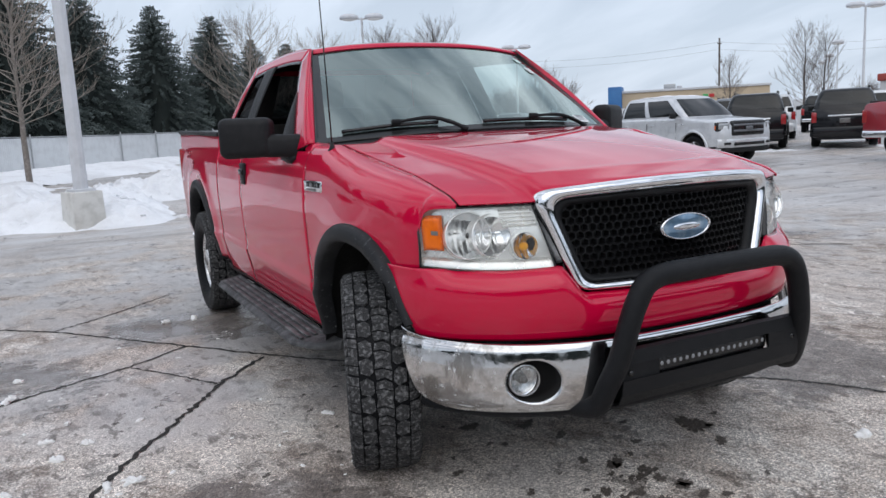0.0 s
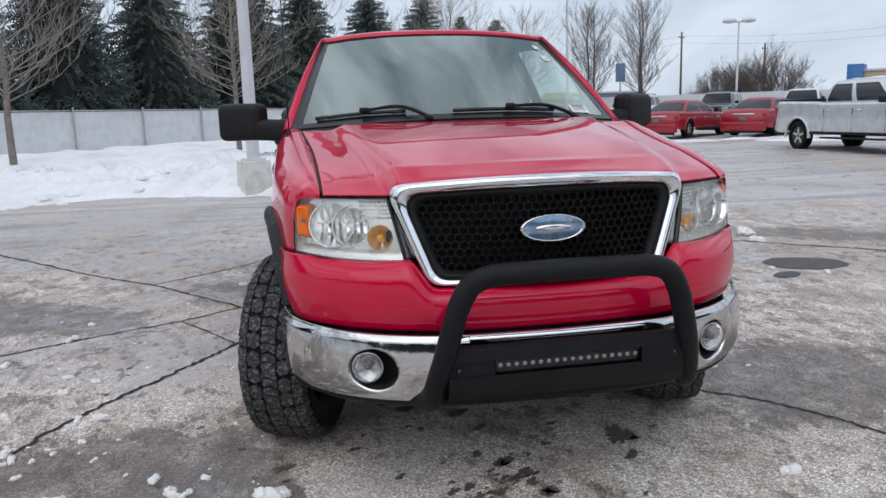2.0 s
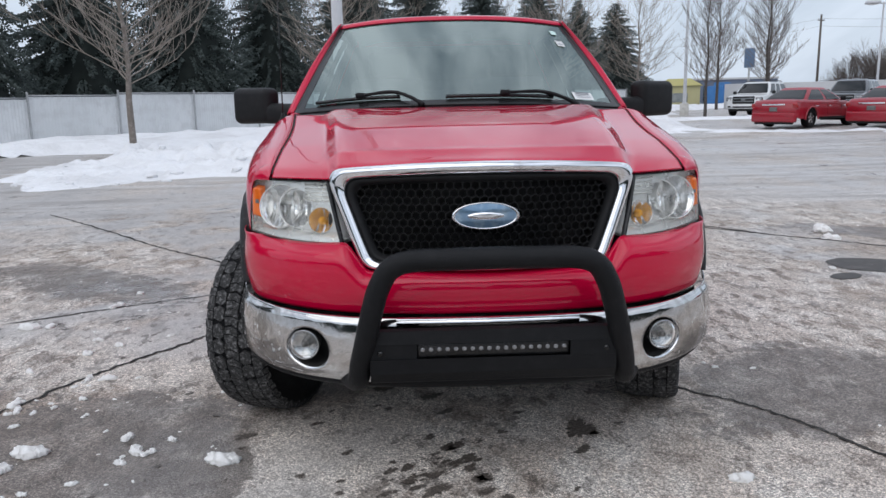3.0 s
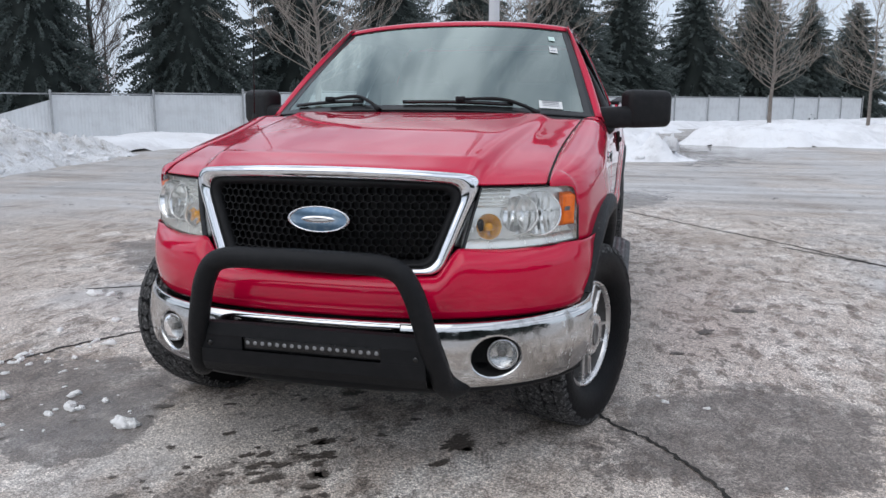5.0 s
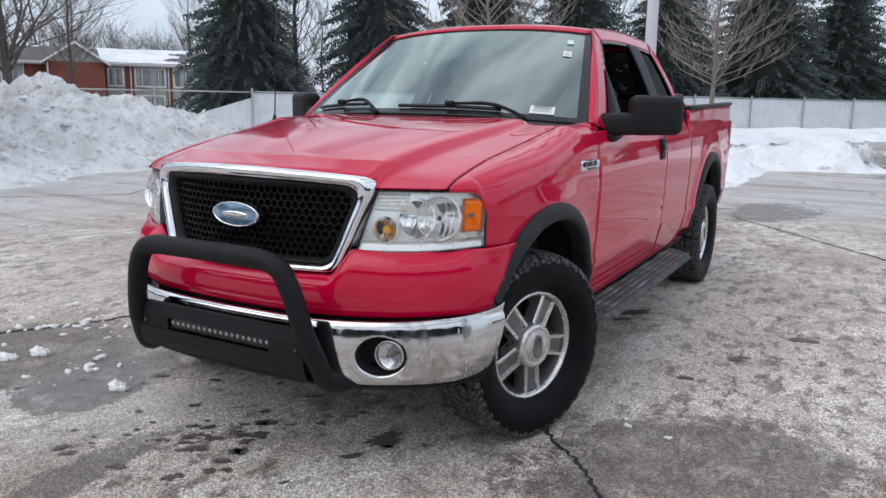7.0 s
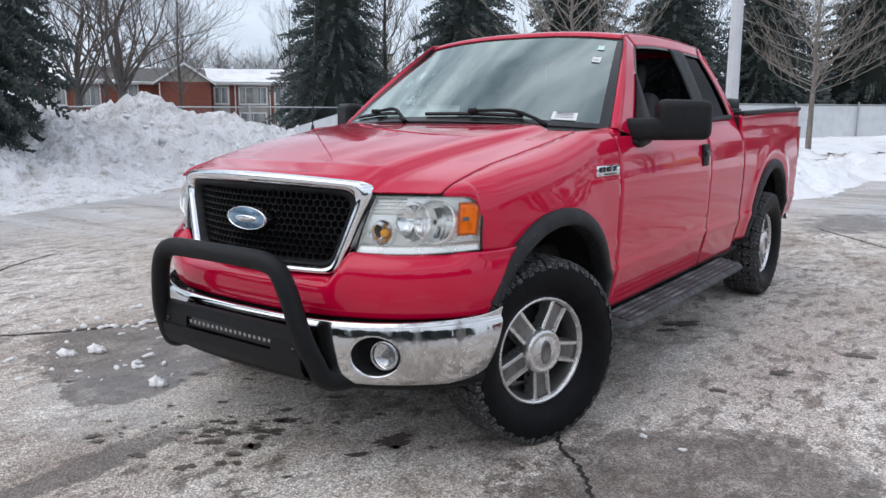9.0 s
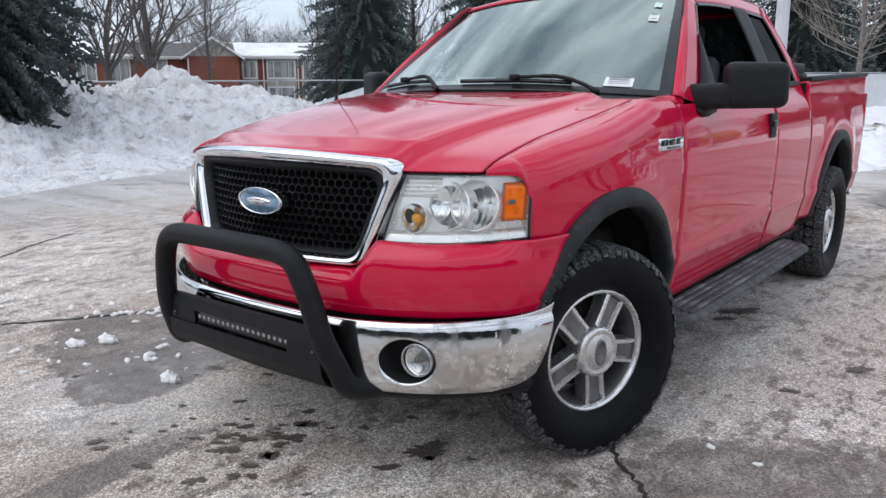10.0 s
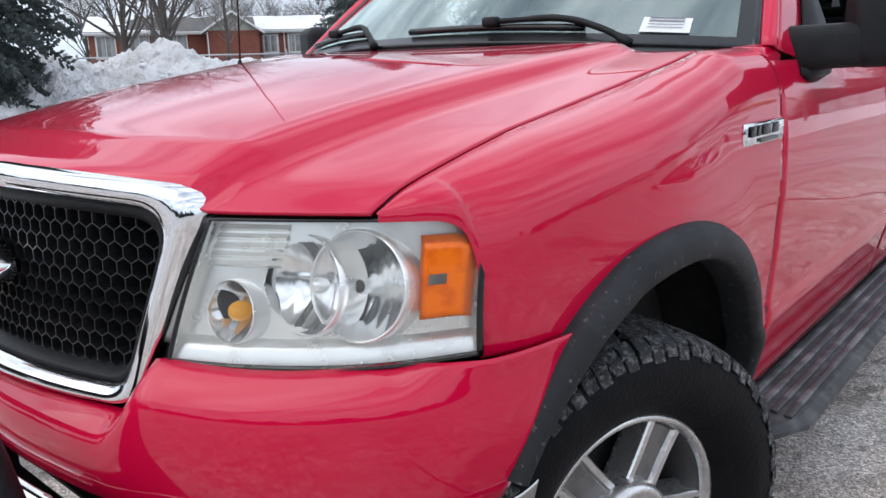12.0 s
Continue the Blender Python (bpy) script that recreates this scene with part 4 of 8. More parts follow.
def roof():
    rows = []
    for j in range(31):
        t = j / 30
        row = []
        for i in range(-20, 21):
            a = i / 20
            y = 1.262 + 0.06 * a * a + (2.68 - 0.06 * a * a - 1.262 - 0.06 * a * a) * t
            ye = 1.335 + (2.60 - 1.335) * t
            ze = rail_z(ye)
            x = (upper_x(ye, ze) - 0.004) * a
            crown = 0.055 * (1 - abs(a) ** 2.6) * (0.72 + 0.28 * math.sin(math.pi * min(1, t * 1.05)))
            z = ze + crown - 0.02 * max(0, 1 - t / 0.05) ** 2 - 0.03 * max(0, (t - 0.93) / 0.07) ** 2
            row.append((x, y, z))
        rows.append(row)
    solidify(part("roof", sheet(rows), RED, pickup), 0.006)
    rows = [[(x * 0.98, y, z - 0.03) for x, y, z in r] for r in rows]
    part("headliner", sheet(rows), INTERIOR, pickup)


roof()


def screen_point(a, t, lift=0.0):
    """Windscreen: a across from -1 to 1, t from the cowl to the roof."""
    b = Vector((0.882 * a, 0.445 + 0.265 * a * a, 1.392 - 0.036 * a * a))
    c = Vector((0.672 * a, 1.285 + 0.052 * a * a, 1.893 - 0.042 * abs(a) ** 2.5))
    p = b.lerp(c, t)
    p.z += 0.022 * math.sin(math.pi * t) * (1 - 0.4 * a * a)
    return p + Vector((0, -0.52, 0.85)) * lift


def windscreen():
    rows = [[screen_point(-1 + 2 * i / 30, k / 16) for i in range(31)] for k in range(17)]
    g = part("windscreen", sheet(rows), WINDSHIELD, pickup, "greenish windscreen with stickers")
    g.visible_shadow = False
    edge = [(-1 + 2 * i / 40, 0) for i in range(40)] + [(1, k / 20) for k in range(20)] + [(1 - 2 * i / 40, 1) for i in range(40)] + [(-1, 1 - k / 20) for k in range(20)]
    rows = []
    for g0, g1 in ((1.0, 1.0), (0.955, 0.925)):
        rows.append([screen_point(a * g0, 0.5 + (t - 0.5) * g1, 0.002) for a, t in edge])
    part("frit_band", sheet(rows, closed=True), FRIT, pickup)
    rows = []
    for w, lift in ((1.016, -0.004), (1.014, 0.004), (1.004, 0.006), (0.994, 0.002)):
        rows.append([screen_point(a * w, 0.5 + (t - 0.5) * (1 + (w - 1) * 1.2), lift) for a, t in edge])
    part("screen_seal", sheet(rows, closed=True), GLOSS_BLACK, pickup)

    for s in (1, -1):
        # painted front face of each pillar, with the groove of the door behind it
        rows = []
        for k in range(25):
            t = k / 24
            p = screen_point(1.014 * s, t, 0.002)
            yq, zq = a_line(t)
            q = Vector((upper_x(yq, zq) * s, yq, zq))
            row = []
            for j in range(7):
                f = j / 6
                c = p.lerp(q, f) + Vector((0.5 * s, -0.6, 0.5)) * 0.007 * math.sin(math.pi * f)
                row.append(c)
            rows.append(row)
        solidify(part("windscreen_pillar", sheet(rows, flip=s > 0), RED, pickup), 0.004)

    def stick(a0, a1, t0, t1, mat, name, label, bars=0):
        bm = sheet([[screen_point(a0 + (a1 - a0) * i / 3, t0 + (t1 - t0) * k / 2, 0.005) for i in range(4)] for k in range(3)])
        ob = part(name, bm, mat, pickup, label)
        for b in range(bars):
            tt = t0 + (t1 - t0) * (0.25 + 0.62 * b / max(1, bars - 1))
            h = (t1 - t0) * (0.05 if b < bars - 2 else 0.09)
            bb = sheet([[screen_point(a0 + (a1 - a0) * (0.14 + 0.72 * i / 3), tt + h * k, 0.008) for i in range(4)] for k in range(2)])
            part("print_bar", bb, PRINT, ob)
    stick(0.705, 0.838, 0.045, 0.115, WHITE_PAPER, "stock_label", "white paper label with grey print", 4)
    stick(0.825, 0.875, 0.81, 0.865, MINT, "inspection_sticker", "small mint sticker")
    stick(0.815, 0.875, 0.65, 0.725, WHITE_PAPER, "permit_sticker", "small white sticker", 2)
    # cowl and wipers
    rows = []
    for k in range(5):
        row = []
        for i in range(41):
            a = -1 + 2 * i / 40
            p = screen_point(a, 0.0)
            y0 = min(p.y - 0.09, 0.40)
            row.append((p.x * 0.985, y0 + (p.y + 0.01 - y0) * k / 4, p.z - 0.030 + 0.024 * k / 4))
        rows.append(row)
    part("cowl", sheet(rows), BLACK_TRIM, pickup)

    def wiper(a_piv, a_tip, a_elbow, t_tip):
        piv = screen_point(a_piv, -0.02, 0.012)
        tip = screen_point(a_elbow, t_tip, 0.035)
        mid = screen_point((a_piv + a_elbow) / 2, t_tip * 1.05 + 0.012, 0.034)
        arm = tube(catmull([piv, piv.lerp(mid, 0.4) + Vector((0, 0, 0.012)), mid, tip], 6), [0.014] * 3 + [0.010] * 12 + [0.008] * 4, 6)
        w = part("wiper_arm", arm, BLACK_TRIM, pickup, "black wiper arm")
        bl = bmesh.new()
        pts = [screen_point(a_elbow + (a_tip - a_elbow) * q, t_tip * (1 - 0.12 * abs(q)) + 0.005, 0.014) for q in np.linspace(-0.85, 1.0, 12)]
        tube(pts, 0.010, 6, into=bl)
        part("blade", bl, GLOSS_BLACK, w)
        hs = box(0.05, 0.03, 0.028, tip, 0.008)
        part("blade_joint", hs, BLACK_TRIM, w)
    wiper(0.70, -0.09, 0.26, 0.045)
    wiper(-0.22, -0.88, -0.60, 0.06)


windscreen()


def door_panel(name, y0, y1, s):
    rows = []
    for i in range(33):
        y = y0 + (y1 - y0) * i / 32
        col = []
        top = belt_z(max(y, 0.9))
        low = 0.457 + 0.004 * (y - 0.6)
        for k in range(41):
            z = low + (top - low) * k / 40
            x = side_x(y, z)
            bx = upper_x(y, top)
            f = max(0, (z - 1.24) / (top - 1.24))
            x = x * (1 - f * f) + bx * f * f
            col.append((x, y, z))
        rows.append(col)
    return solidify(part(name, sheet(mirrored(rows, s), flip=s > 0), RED, pickup), 0.006)


def doors(s):
    for yg, z1 in ((0.648, 1.30), (2.049, 1.36), (2.790, 1.40)):
        rows = [[((side_x(yg, z) - 0.0022 - 0.016 * max(0, z - 1.24) / 0.1) * s, yy, z) for yy in (yg - 0.012, yg, yg + 0.012)] for z in np.linspace(0.46, z1, 17)]
        part("door_gap", sheet(rows), DARK, pickup)
    d = door_panel("front_door", 0.6495, 2.046, s)
    bm = box(0.022, 0.105, 0.135, ((side_x(1.93, 1.18) + 0.004) * s, 1.93, 1.183), 0.008)
    h = part("door_handle", bm, BLACK_TRIM, d, "black plastic door handle")
    bm = box(0.016, 0.085, 0.034, ((side_x(1.93, 1.18) + 0.020) * s, 1.93, 1.195), 0.007)
    part("handle_grip", bm, GLOSS_BLACK, h)
    door_panel("rear_door", 2.052, 2.780, s)
    # chrome fender badge: backing with plain blocks
    yb = 0.50
    bk = box(0.010, 0.235, 0.050, ((side_x(yb, 1.165) + 0.004) * s, yb, 1.166), 0.004, turn=Matrix.Rotation(radians(2.0) * -s, 4, "Z"))
    b = part("fender_badge", bk, CHROME, pickup, "chrome fender badge with dark blocks")
    for y, w in ((0.418, 0.030), (0.452, 0.018), (0.505, 0.052), (0.570, 0.055)):
        bb = box(0.004, w, 0.024, ((side_x(y, 1.17) + 0.0105) * s, y, 1.173), 0.001)
        part("badge_block", bb, GLOSS_BLACK, b)
    bb = box(0.004, 0.12, 0.008, ((side_x(0.52, 1.15) + 0.0105) * s, 0.52, 1.150), 0.001)
    part("badge_block", bb, ALLOY_GREY, b)


both(doors)


def cowl_corner(s):
    """Painted corner between the fender top and the foot of the pillar."""
    rows = [[(0.846 * s, 0.60, 1.353), (0.895 * s, 0.62, 1.346), ((side_x(0.64, 1.27) - 0.001) * s, 0.64, 1.275)],
            [(0.872 * s, 0.68, 1.360), (0.908 * s, 0.70, 1.354), (0.942 * s, 0.71, 1.300)],
            [(0.884 * s, 0.715, 1.364), (0.914 * s, 0.735, 1.358), (0.934 * s, 0.75, 1.335)]]
    solidify(part("cowl_corner", sheet(rows, flip=s < 0), RED, pickup), 0.004)


both(cowl_corner)


def mirror(s):
    bm = box(0.280, 0.120, 0.205, (0, 0, 0), 0.042, 5)
    for v in bm.verts:
        v.co.z *= 1 - 0.10 * (v.co.x + 0.1) / 0.2 * 0.3
        if v.co.y < 0:
            v.co.x *= 0.97
    ob = part("door_mirror", bm, BLACK_TRIM, pickup, "large black door mirror")
    ob.matrix_basis = pose(1.153 * s, 1.020, 1.400, 0, 0, 31 * s)
    arm = bmesh.new()
    rows = []
    for x, w, h, z, dy in ((-0.345, 0.056, 0.062, -0.056, 0.060), (-0.28, 0.060, 0.062, -0.053, 0.036), (-0.22, 0.058, 0.060, -0.050, 0.016), (-0.17, 0.054, 0.058, -0.046, 0.006), (-0.11, 0.052, 0.058, -0.044, 0.0), (-0.05, 0.05, 0.056, -0.042, 0.004)):
        ring = []
        for a in np.linspace(0, 2 * math.pi, 25)[:-1]:
            c, q = math.cos(a), math.sin(a)
            ring.append((x * s, w * math.copysign(abs(c) ** 0.6, c) + dy, z + h * math.copysign(abs(q) ** 0.6, q)))
        rows.append(ring)
    sheet(rows, closed=True, into=arm)
    part("mirror_arm", arm, BLACK_TRIM, ob)
    g = box(0.205, 0.004, 0.155, (0.0, 0.059, 0.0), 0.001)
    part("mirror_glass", g, CHROME, ob)
    # the foot: a raised three-cornered shell filling the front corner of the door window
    rows = []
    for f in np.linspace(0, 1, 19):
        z = 1.262 + 0.385 * f
        y0 = max(0.850, 0.885 + 1.01 * (z - 1.322)) + 0.045 * max(0, 1 - f / 0.08) ** 2
        y1 = 1.085 + 0.135 * f - 0.11 * max(0, 1 - f / 0.10) ** 2
        row = []
        for j in range(13):
            g = j / 12
            y = y0 + (max(y1, y0 + 0.006) - y0) * g
            puff = (1 - abs(2 * g - 1) ** 4) * (1 - max(0, f - 0.35) / 0.65) * min(1, f / 0.06)
            k = max(0, min(1, (z - 1.24) / (belt_z(0.9) - 1.24))) ** 2
            bx = side_x(y, z) * (1 - k) + upper_x(y, max(z, belt_z(0.9))) * k
            row.append(((bx + 0.004 + 0.034 * puff) * s, y, z))
        rows.append(row)
    solidify(part("mirror_foot", sheet(rows, flip=s < 0), BLACK_TRIM, ob), 0.012).matrix_parent_inverse = ob.matrix_basis.inverted()


both(mirror)

# back wall of the cab with its window
bm = bmesh.new()
rows = []
for z0, z1, w0, w1, y0, y1 in ((0.55, 1.44, 0.93, 0.90, 2.74, 2.75), (1.83, 1.865, 0.69, 0.66, 2.62, 2.61)):
    sheet([[(-w0, y0, z0), (w0, y0, z0)], [(-w1, y1, z1), (w1, y1, z1)]], into=bm)
for s in (1, -1):
    sheet([[(0.60 * s, 2.75, 1.44), (0.90 * s, 2.75, 1.44)], [(0.52 * s, 2.62, 1.83), (0.71 * s, 2.62, 1.83)]], into=bm)
solidify(part("cab_back", bm, RED, pickup), 0.01)
bm = sheet([[(-0.60, 2.745, 1.44), (0.60, 2.745, 1.44)], [(-0.52, 2.618, 1.83), (0.52, 2.618, 1.83)]])
tb = bmesh.new()
sheet([[(-0.88, 2.725, 0.62), (0.88, 2.725, 0.62)], [(-0.86, 2.725, 1.445), (0.86, 2.725, 1.445)]], into=tb)
for s in (1, -1):
    sheet([[(0.595 * s, 2.725, 1.445), (0.87 * s, 2.725, 1.445)], [(0.515 * s, 2.60, 1.83), (0.68 * s, 2.60, 1.83)]], into=tb)
part("cab_back_trim", tb, INTERIOR_DARK, pickup)
g = part("rear_window", bm, SIDE_GLASS, pickup)
g.visible_shadow = False

# ---- inside of the cab ----


def interior():
    rows = []
    for t in range(9):
        f = t / 8
        row = []
        for i in range(-16, 17):
            a = i / 16
            base = screen_point(a * 0.97, 0.0)
            y = base.y + 0.02 + f * (0.92 - base.y)
            z = base.z - 0.03 + 0.035 * math.sin(math.pi * f) - 0.25 * max(0, (f - 0.85) / 0.15)
            row.append((a * 0.84, y, z))
        rows.append(row)
    part("dashboard", sheet(rows), INTERIOR, pickup, "grey dashboard")
    bm = box(1.78, 2.1, 0.05, (0, 1.7, 0.62), 0.01)
    part("cab_floor", bm, INTERIOR_DARK, pickup)
    wheel = bmesh.new()
    tube([(0.19 * math.cos(a), 0, 0.19 * math.sin(a)) for a in np.linspace(0, 2 * math.pi, 37)[:-1]], 0.016, 8, into=wheel, closed=True)
    box(0.30, 0.03, 0.07, (0, 0.01, 0), 0.012, into=wheel)
    box(0.07, 0.03, 0.18, (0, 0.01, -0.09), 0.012, into=wheel)
    ob = part("steering_wheel", wheel, INTERIOR_DARK, pickup)
    ob.matrix_basis = pose(0.42, 1.02, 1.24, -25)
    for sx in (0.42, -0.42):
        bm = box(0.50, 0.50, 0.16, (0, 0, 0), 0.05, 3)
        seat = part("seat", bm, INTERIOR, pickup, "grey cloth front seat")
        seat.matrix_basis = pose(sx, 1.55, 0.88)
        back = box(0.50, 0.14, 0.66, (0, 0.30, 0.36), 0.05, 3, turn=Matrix.Rotation(radians(-14), 4, "X"))
        part("backrest", back, INTERIOR, seat)
        hd = box(0.27, 0.10, 0.18, (0, 0.42, 0.78), 0.04, 3, turn=Matrix.Rotation(radians(-10), 4, "X"))
        part("headrest", hd, INTERIOR, seat)
    bm = box(1.4, 0.45, 0.16, (0, 2.30, 0.88), 0.05)
    box(1.4, 0.14, 0.58, (0, 2.60, 1.20), 0.05, into=bm)
    part("rear_bench", bm, INTERIOR, pickup)
    for s in (1, -1):
        rows = [[((upper_x(y, 1.33) - 0.10) * s, y, z) for y in (0.66, 1.2, 1.8, 2.7)] for z in (0.6, 1.0, 1.29, 1.31)]
        part("door_card", sheet(rows), INTERIOR_DARK, pickup)
    bm = box(0.24, 0.03, 0.065, (0.0, 1.20, 1.775), 0.02)
    part("rear_view_mirror", bm, INTERIOR_DARK, pickup)


interior()

# ---- bed ----
BED0, BED1 = 2.800, 4.60


def bed_top(y):
    return 1.428 + 0.026 * (y - BED0)


def bed_side(s):
    rows = []
    for i in range(73):
        y = BED0 + (BED1 - BED0) * i / 72
        low = max(arch_z(y, 3.63, 0.52, 0.50), 0.525 + 0.02 * (y - BED0))
        top = bed_top(y)
        col = []
        for k in range(37):
            z = low + (top - low) * k / 36
            bulge = 0.018 * math.exp(-(((y - 3.63) ** 2 + (z - 0.55) ** 2) ** 0.5 - 0.62) ** 2 / 0.006)
            x = side_x(y, z) + bulge * max(0, min(1, (1.3 - z) / 0.2))
            if z > 1.28:
                x = max(x, 0.955 - 0.03 * (z - 1.28))
            col.append((x, y, z))
        rows.append(col)
    b = solidify(part("bed_side", sheet(mirrored(rows, s), flip=s > 0), RED, pickup), 0.02)
    bm = box(0.075, BED1 - BED0, 0.03, (0.928 * s, (BED0 + BED1) / 2, 0), 0.008)
    for v in bm.verts:
        v.co.z += bed_top(v.co.y) + 0.012
    part("bed_rail_cap", bm, BLACK_TRIM, pickup)
    rows = [[(0.82 * s, y, z) for y in (BED0, 3.2, 3.8, BED1)] for z in (0.85, 1.1, 1.42)]
    part("bed_inner_wall", sheet(rows), BLACK_TRIM, pickup)
    bm = box(0.035, 0.05, 0.27, (0.958 * s, BED1 - 0.022, 1.20), 0.008)
    part("tail_lamp", bm, TAIL_RED, pickup)


both(bed_side)
part("bed_floor", box(1.7, BED1 - BED0, 0.04, (0, (BED0 + BED1) / 2, 0.86), 0.005), BLACK_TRIM, pickup)
part("bed_front_wall", box(1.7, 0.04, 0.6, (0, BED0 + 0.02, 1.14), 0.01), RED, pickup)
part("tailgate", box(1.62, 0.06, 0.60, (0, BED1 - 0.02, 1.17), 0.015), RED, pickup)
bm = bmesh.new()
rows = []
for z, o in ((0.50, 0.02), (0.53, 0.0), (0.62, 0.0), (0.68, 0.03), (0.69, 0.1)):
    rows.append([(x, BED1 + 0.13 - o - 0.13 * abs(x / 0.92) ** 4, z) for x in np.linspace(-0.92, 0.92, 41)])
sheet(rows, into=bm)
solidify(part("rear_bumper", bm, CHROME, pickup, "chrome rear bumper"), 0.01)
bm = box(1.66, 0.34, 0.085, (0, BED0 + 0.21, bed_top(2.95) + 0.075), 0.025, 3)
box(1.70, 0.30, 0.03, (0, BED0 + 0.20, bed_top(2.95) + 0.03), 0.008, into=bm)
part("folded_bed_cover", bm, BLACK_TRIM, pickup, "black folded bed cover")

# ---- flares, wheel wells, sills, running boards ----


def flare(cy, cz, r, a0, a1, s, lo):
    rows = []
    sec = [(-0.005, -0.05), (-0.008, 0.012), (0.0, 0.030), (0.02, 0.034), (0.042, 0.031), (0.061, 0.022), (0.068, 0.010), (0.070, -0.02)]
    n = 56
    for i in range(n + 1):
        a = a0 + (a1 - a0) * i / n
        e = min(1, 6 * i / n + 0.35, 3.4 * (n - i) / n + 0.06)
        thin = 0.32 + 0.68 * min(1, 3.4 * (n - i) / n) if cy < 1 else 1.0
        row = []
        for dr, dx in sec:
            rr = r + dr * (0.55 + 0.45 * min(1, 6 * i / n + 0.35)) * thin
            y, z = cy + rr * math.cos(a), cz + rr * math.sin(a)
            bx = side_x(y, max(z, lo))
            if y < -0.15:
                bx = max(bx, along(FASCIA, s_at(FASCIA, lambda p: p.y > y))[0].x + 0.004)
            row.append(((bx + dx * (0.6 + 0.4 * e)) * s, y, z))
        rows.append(row)
    part("wheel_arch_flare", sheet(rows), FLARE_TRIM, pickup, "matt black wheel arch flare")


def wells(s):
    flare(ARCH_Y, ARCH_Z, ARCH_R, radians(-2), radians(154), s, 0.5)
    flare(3.63, 0.52, 0.50, radians(2), radians(180), s, 0.5)
    for cy, cz, r in ((ARCH_Y, ARCH_Z, ARCH_R + 0.0), (3.63, 0.52, 0.505)):
        rows = []
        for i in range(33):
            a = radians(-8) + radians(192) * i / 32
            tuck = 0.06 * smooth01((math.degrees(a) - 140) / 15) if cy == ARCH_Y else 0.0
            rows.append([(x * s, cy + (r + dr) * math.cos(a), cz + (r + dr) * math.sin(a)) for x, dr in ((0.97 - tuck, 0), (0.93 - tuck, 0.03), (0.60, 0.04), (0.50, -0.02), (0.48, -0.25), (0.48, -0.48))])
        part("wheel_liner", sheet(rows), LINER, pickup)
    # sill under the doors
    rows = []
    for x, z in ((0.925, 0.475), (0.925, 0.455), (0.91, 0.425), (0.80, 0.42)):
        rows.append([(x * s, y, z) for y in np.linspace(0.56, 2.98, 12)])
    part("sill", sheet(rows), BLACK_TRIM, pickup)
    # running board with raised ribs
    rb = bmesh.new()
    prof = [(0.90, 0.410), (0.925, 0.432), (1.075, 0.412), (1.098, 0.398), (1.10, 0.386), (1.07, 0.376), (0.92, 0.382), (0.90, 0.39)]
    rows = []
    for y, w in ((0.47, 0.10), (0.50, 0.42), (0.56, 0.72), (0.68, 1.0), (1.2, 1.0), (1.9, 1.0), (2.52, 1.0), (2.60, 0.86), (2.615, 0.7)):
        rows.append([((0.90 + (x - 0.90) * w) * s, y, z) for x, z in prof])
    sheet(rows, closed=True, into=rb)
    rb.verts.ensure_lookup_table()
    rb.faces.new([rb.verts[i] for i in range(8)])
    rb.faces.new([rb.verts[len(rb.verts) - 1 - i] for i in range(8)])
    board = part("running_board", rb, BOARD_TRIM, pickup, "black ribbed running board", smooth=False)
    for k in range(4):
        x = 0.945 + 0.036 * k
        bm = box(0.020, 1.86, 0.010, (x * s, 1.58, 0.430 - 0.0045 * k + 0.003), 0.003)
        part("tread_rib", bm, WORN_TRIM, board)
    for y in (0.85, 1.6, 2.35):
        part("bracket", box(0.30, 0.06, 0.03, (0.80 * s, y, 0.385), 0.006), DARK, board)


both(wells)
bm = box(1.50, 4.9, 0.30, (0, 1.95, 0.66), 0.03)
part("underbody", bm, DARK, pickup)
bm = box(0.10, 5.0, 0.14, (0.42, 1.9, 0.52), 0.02)
box(0.10, 5.0, 0.14, (-0.42, 1.9, 0.52), 0.02, into=bm)
box(1.5, 0.10, 0.10, (0, REAR_AXLE, 0.40), 0.04, into=bm)
box(1.4, 0.12, 0.10, (0, 0.05, 0.40), 0.04, into=bm)
box(0.9, 0.5, 0.16, (0, -0.45, 0.48), 0.04, into=bm)
part("chassis_frame", bm, DARK, pickup)
part("engine_block", box(1.1, 0.9, 0.45, (0, 0.1, 0.82), 0.05), DARK, pickup)
part("nose_core", box(1.15, 0.12, 0.55, (0, -0.62, 0.80), 0.03), DARK, pickup)

# ---- wheels ----
TYRE_R = 0.4155


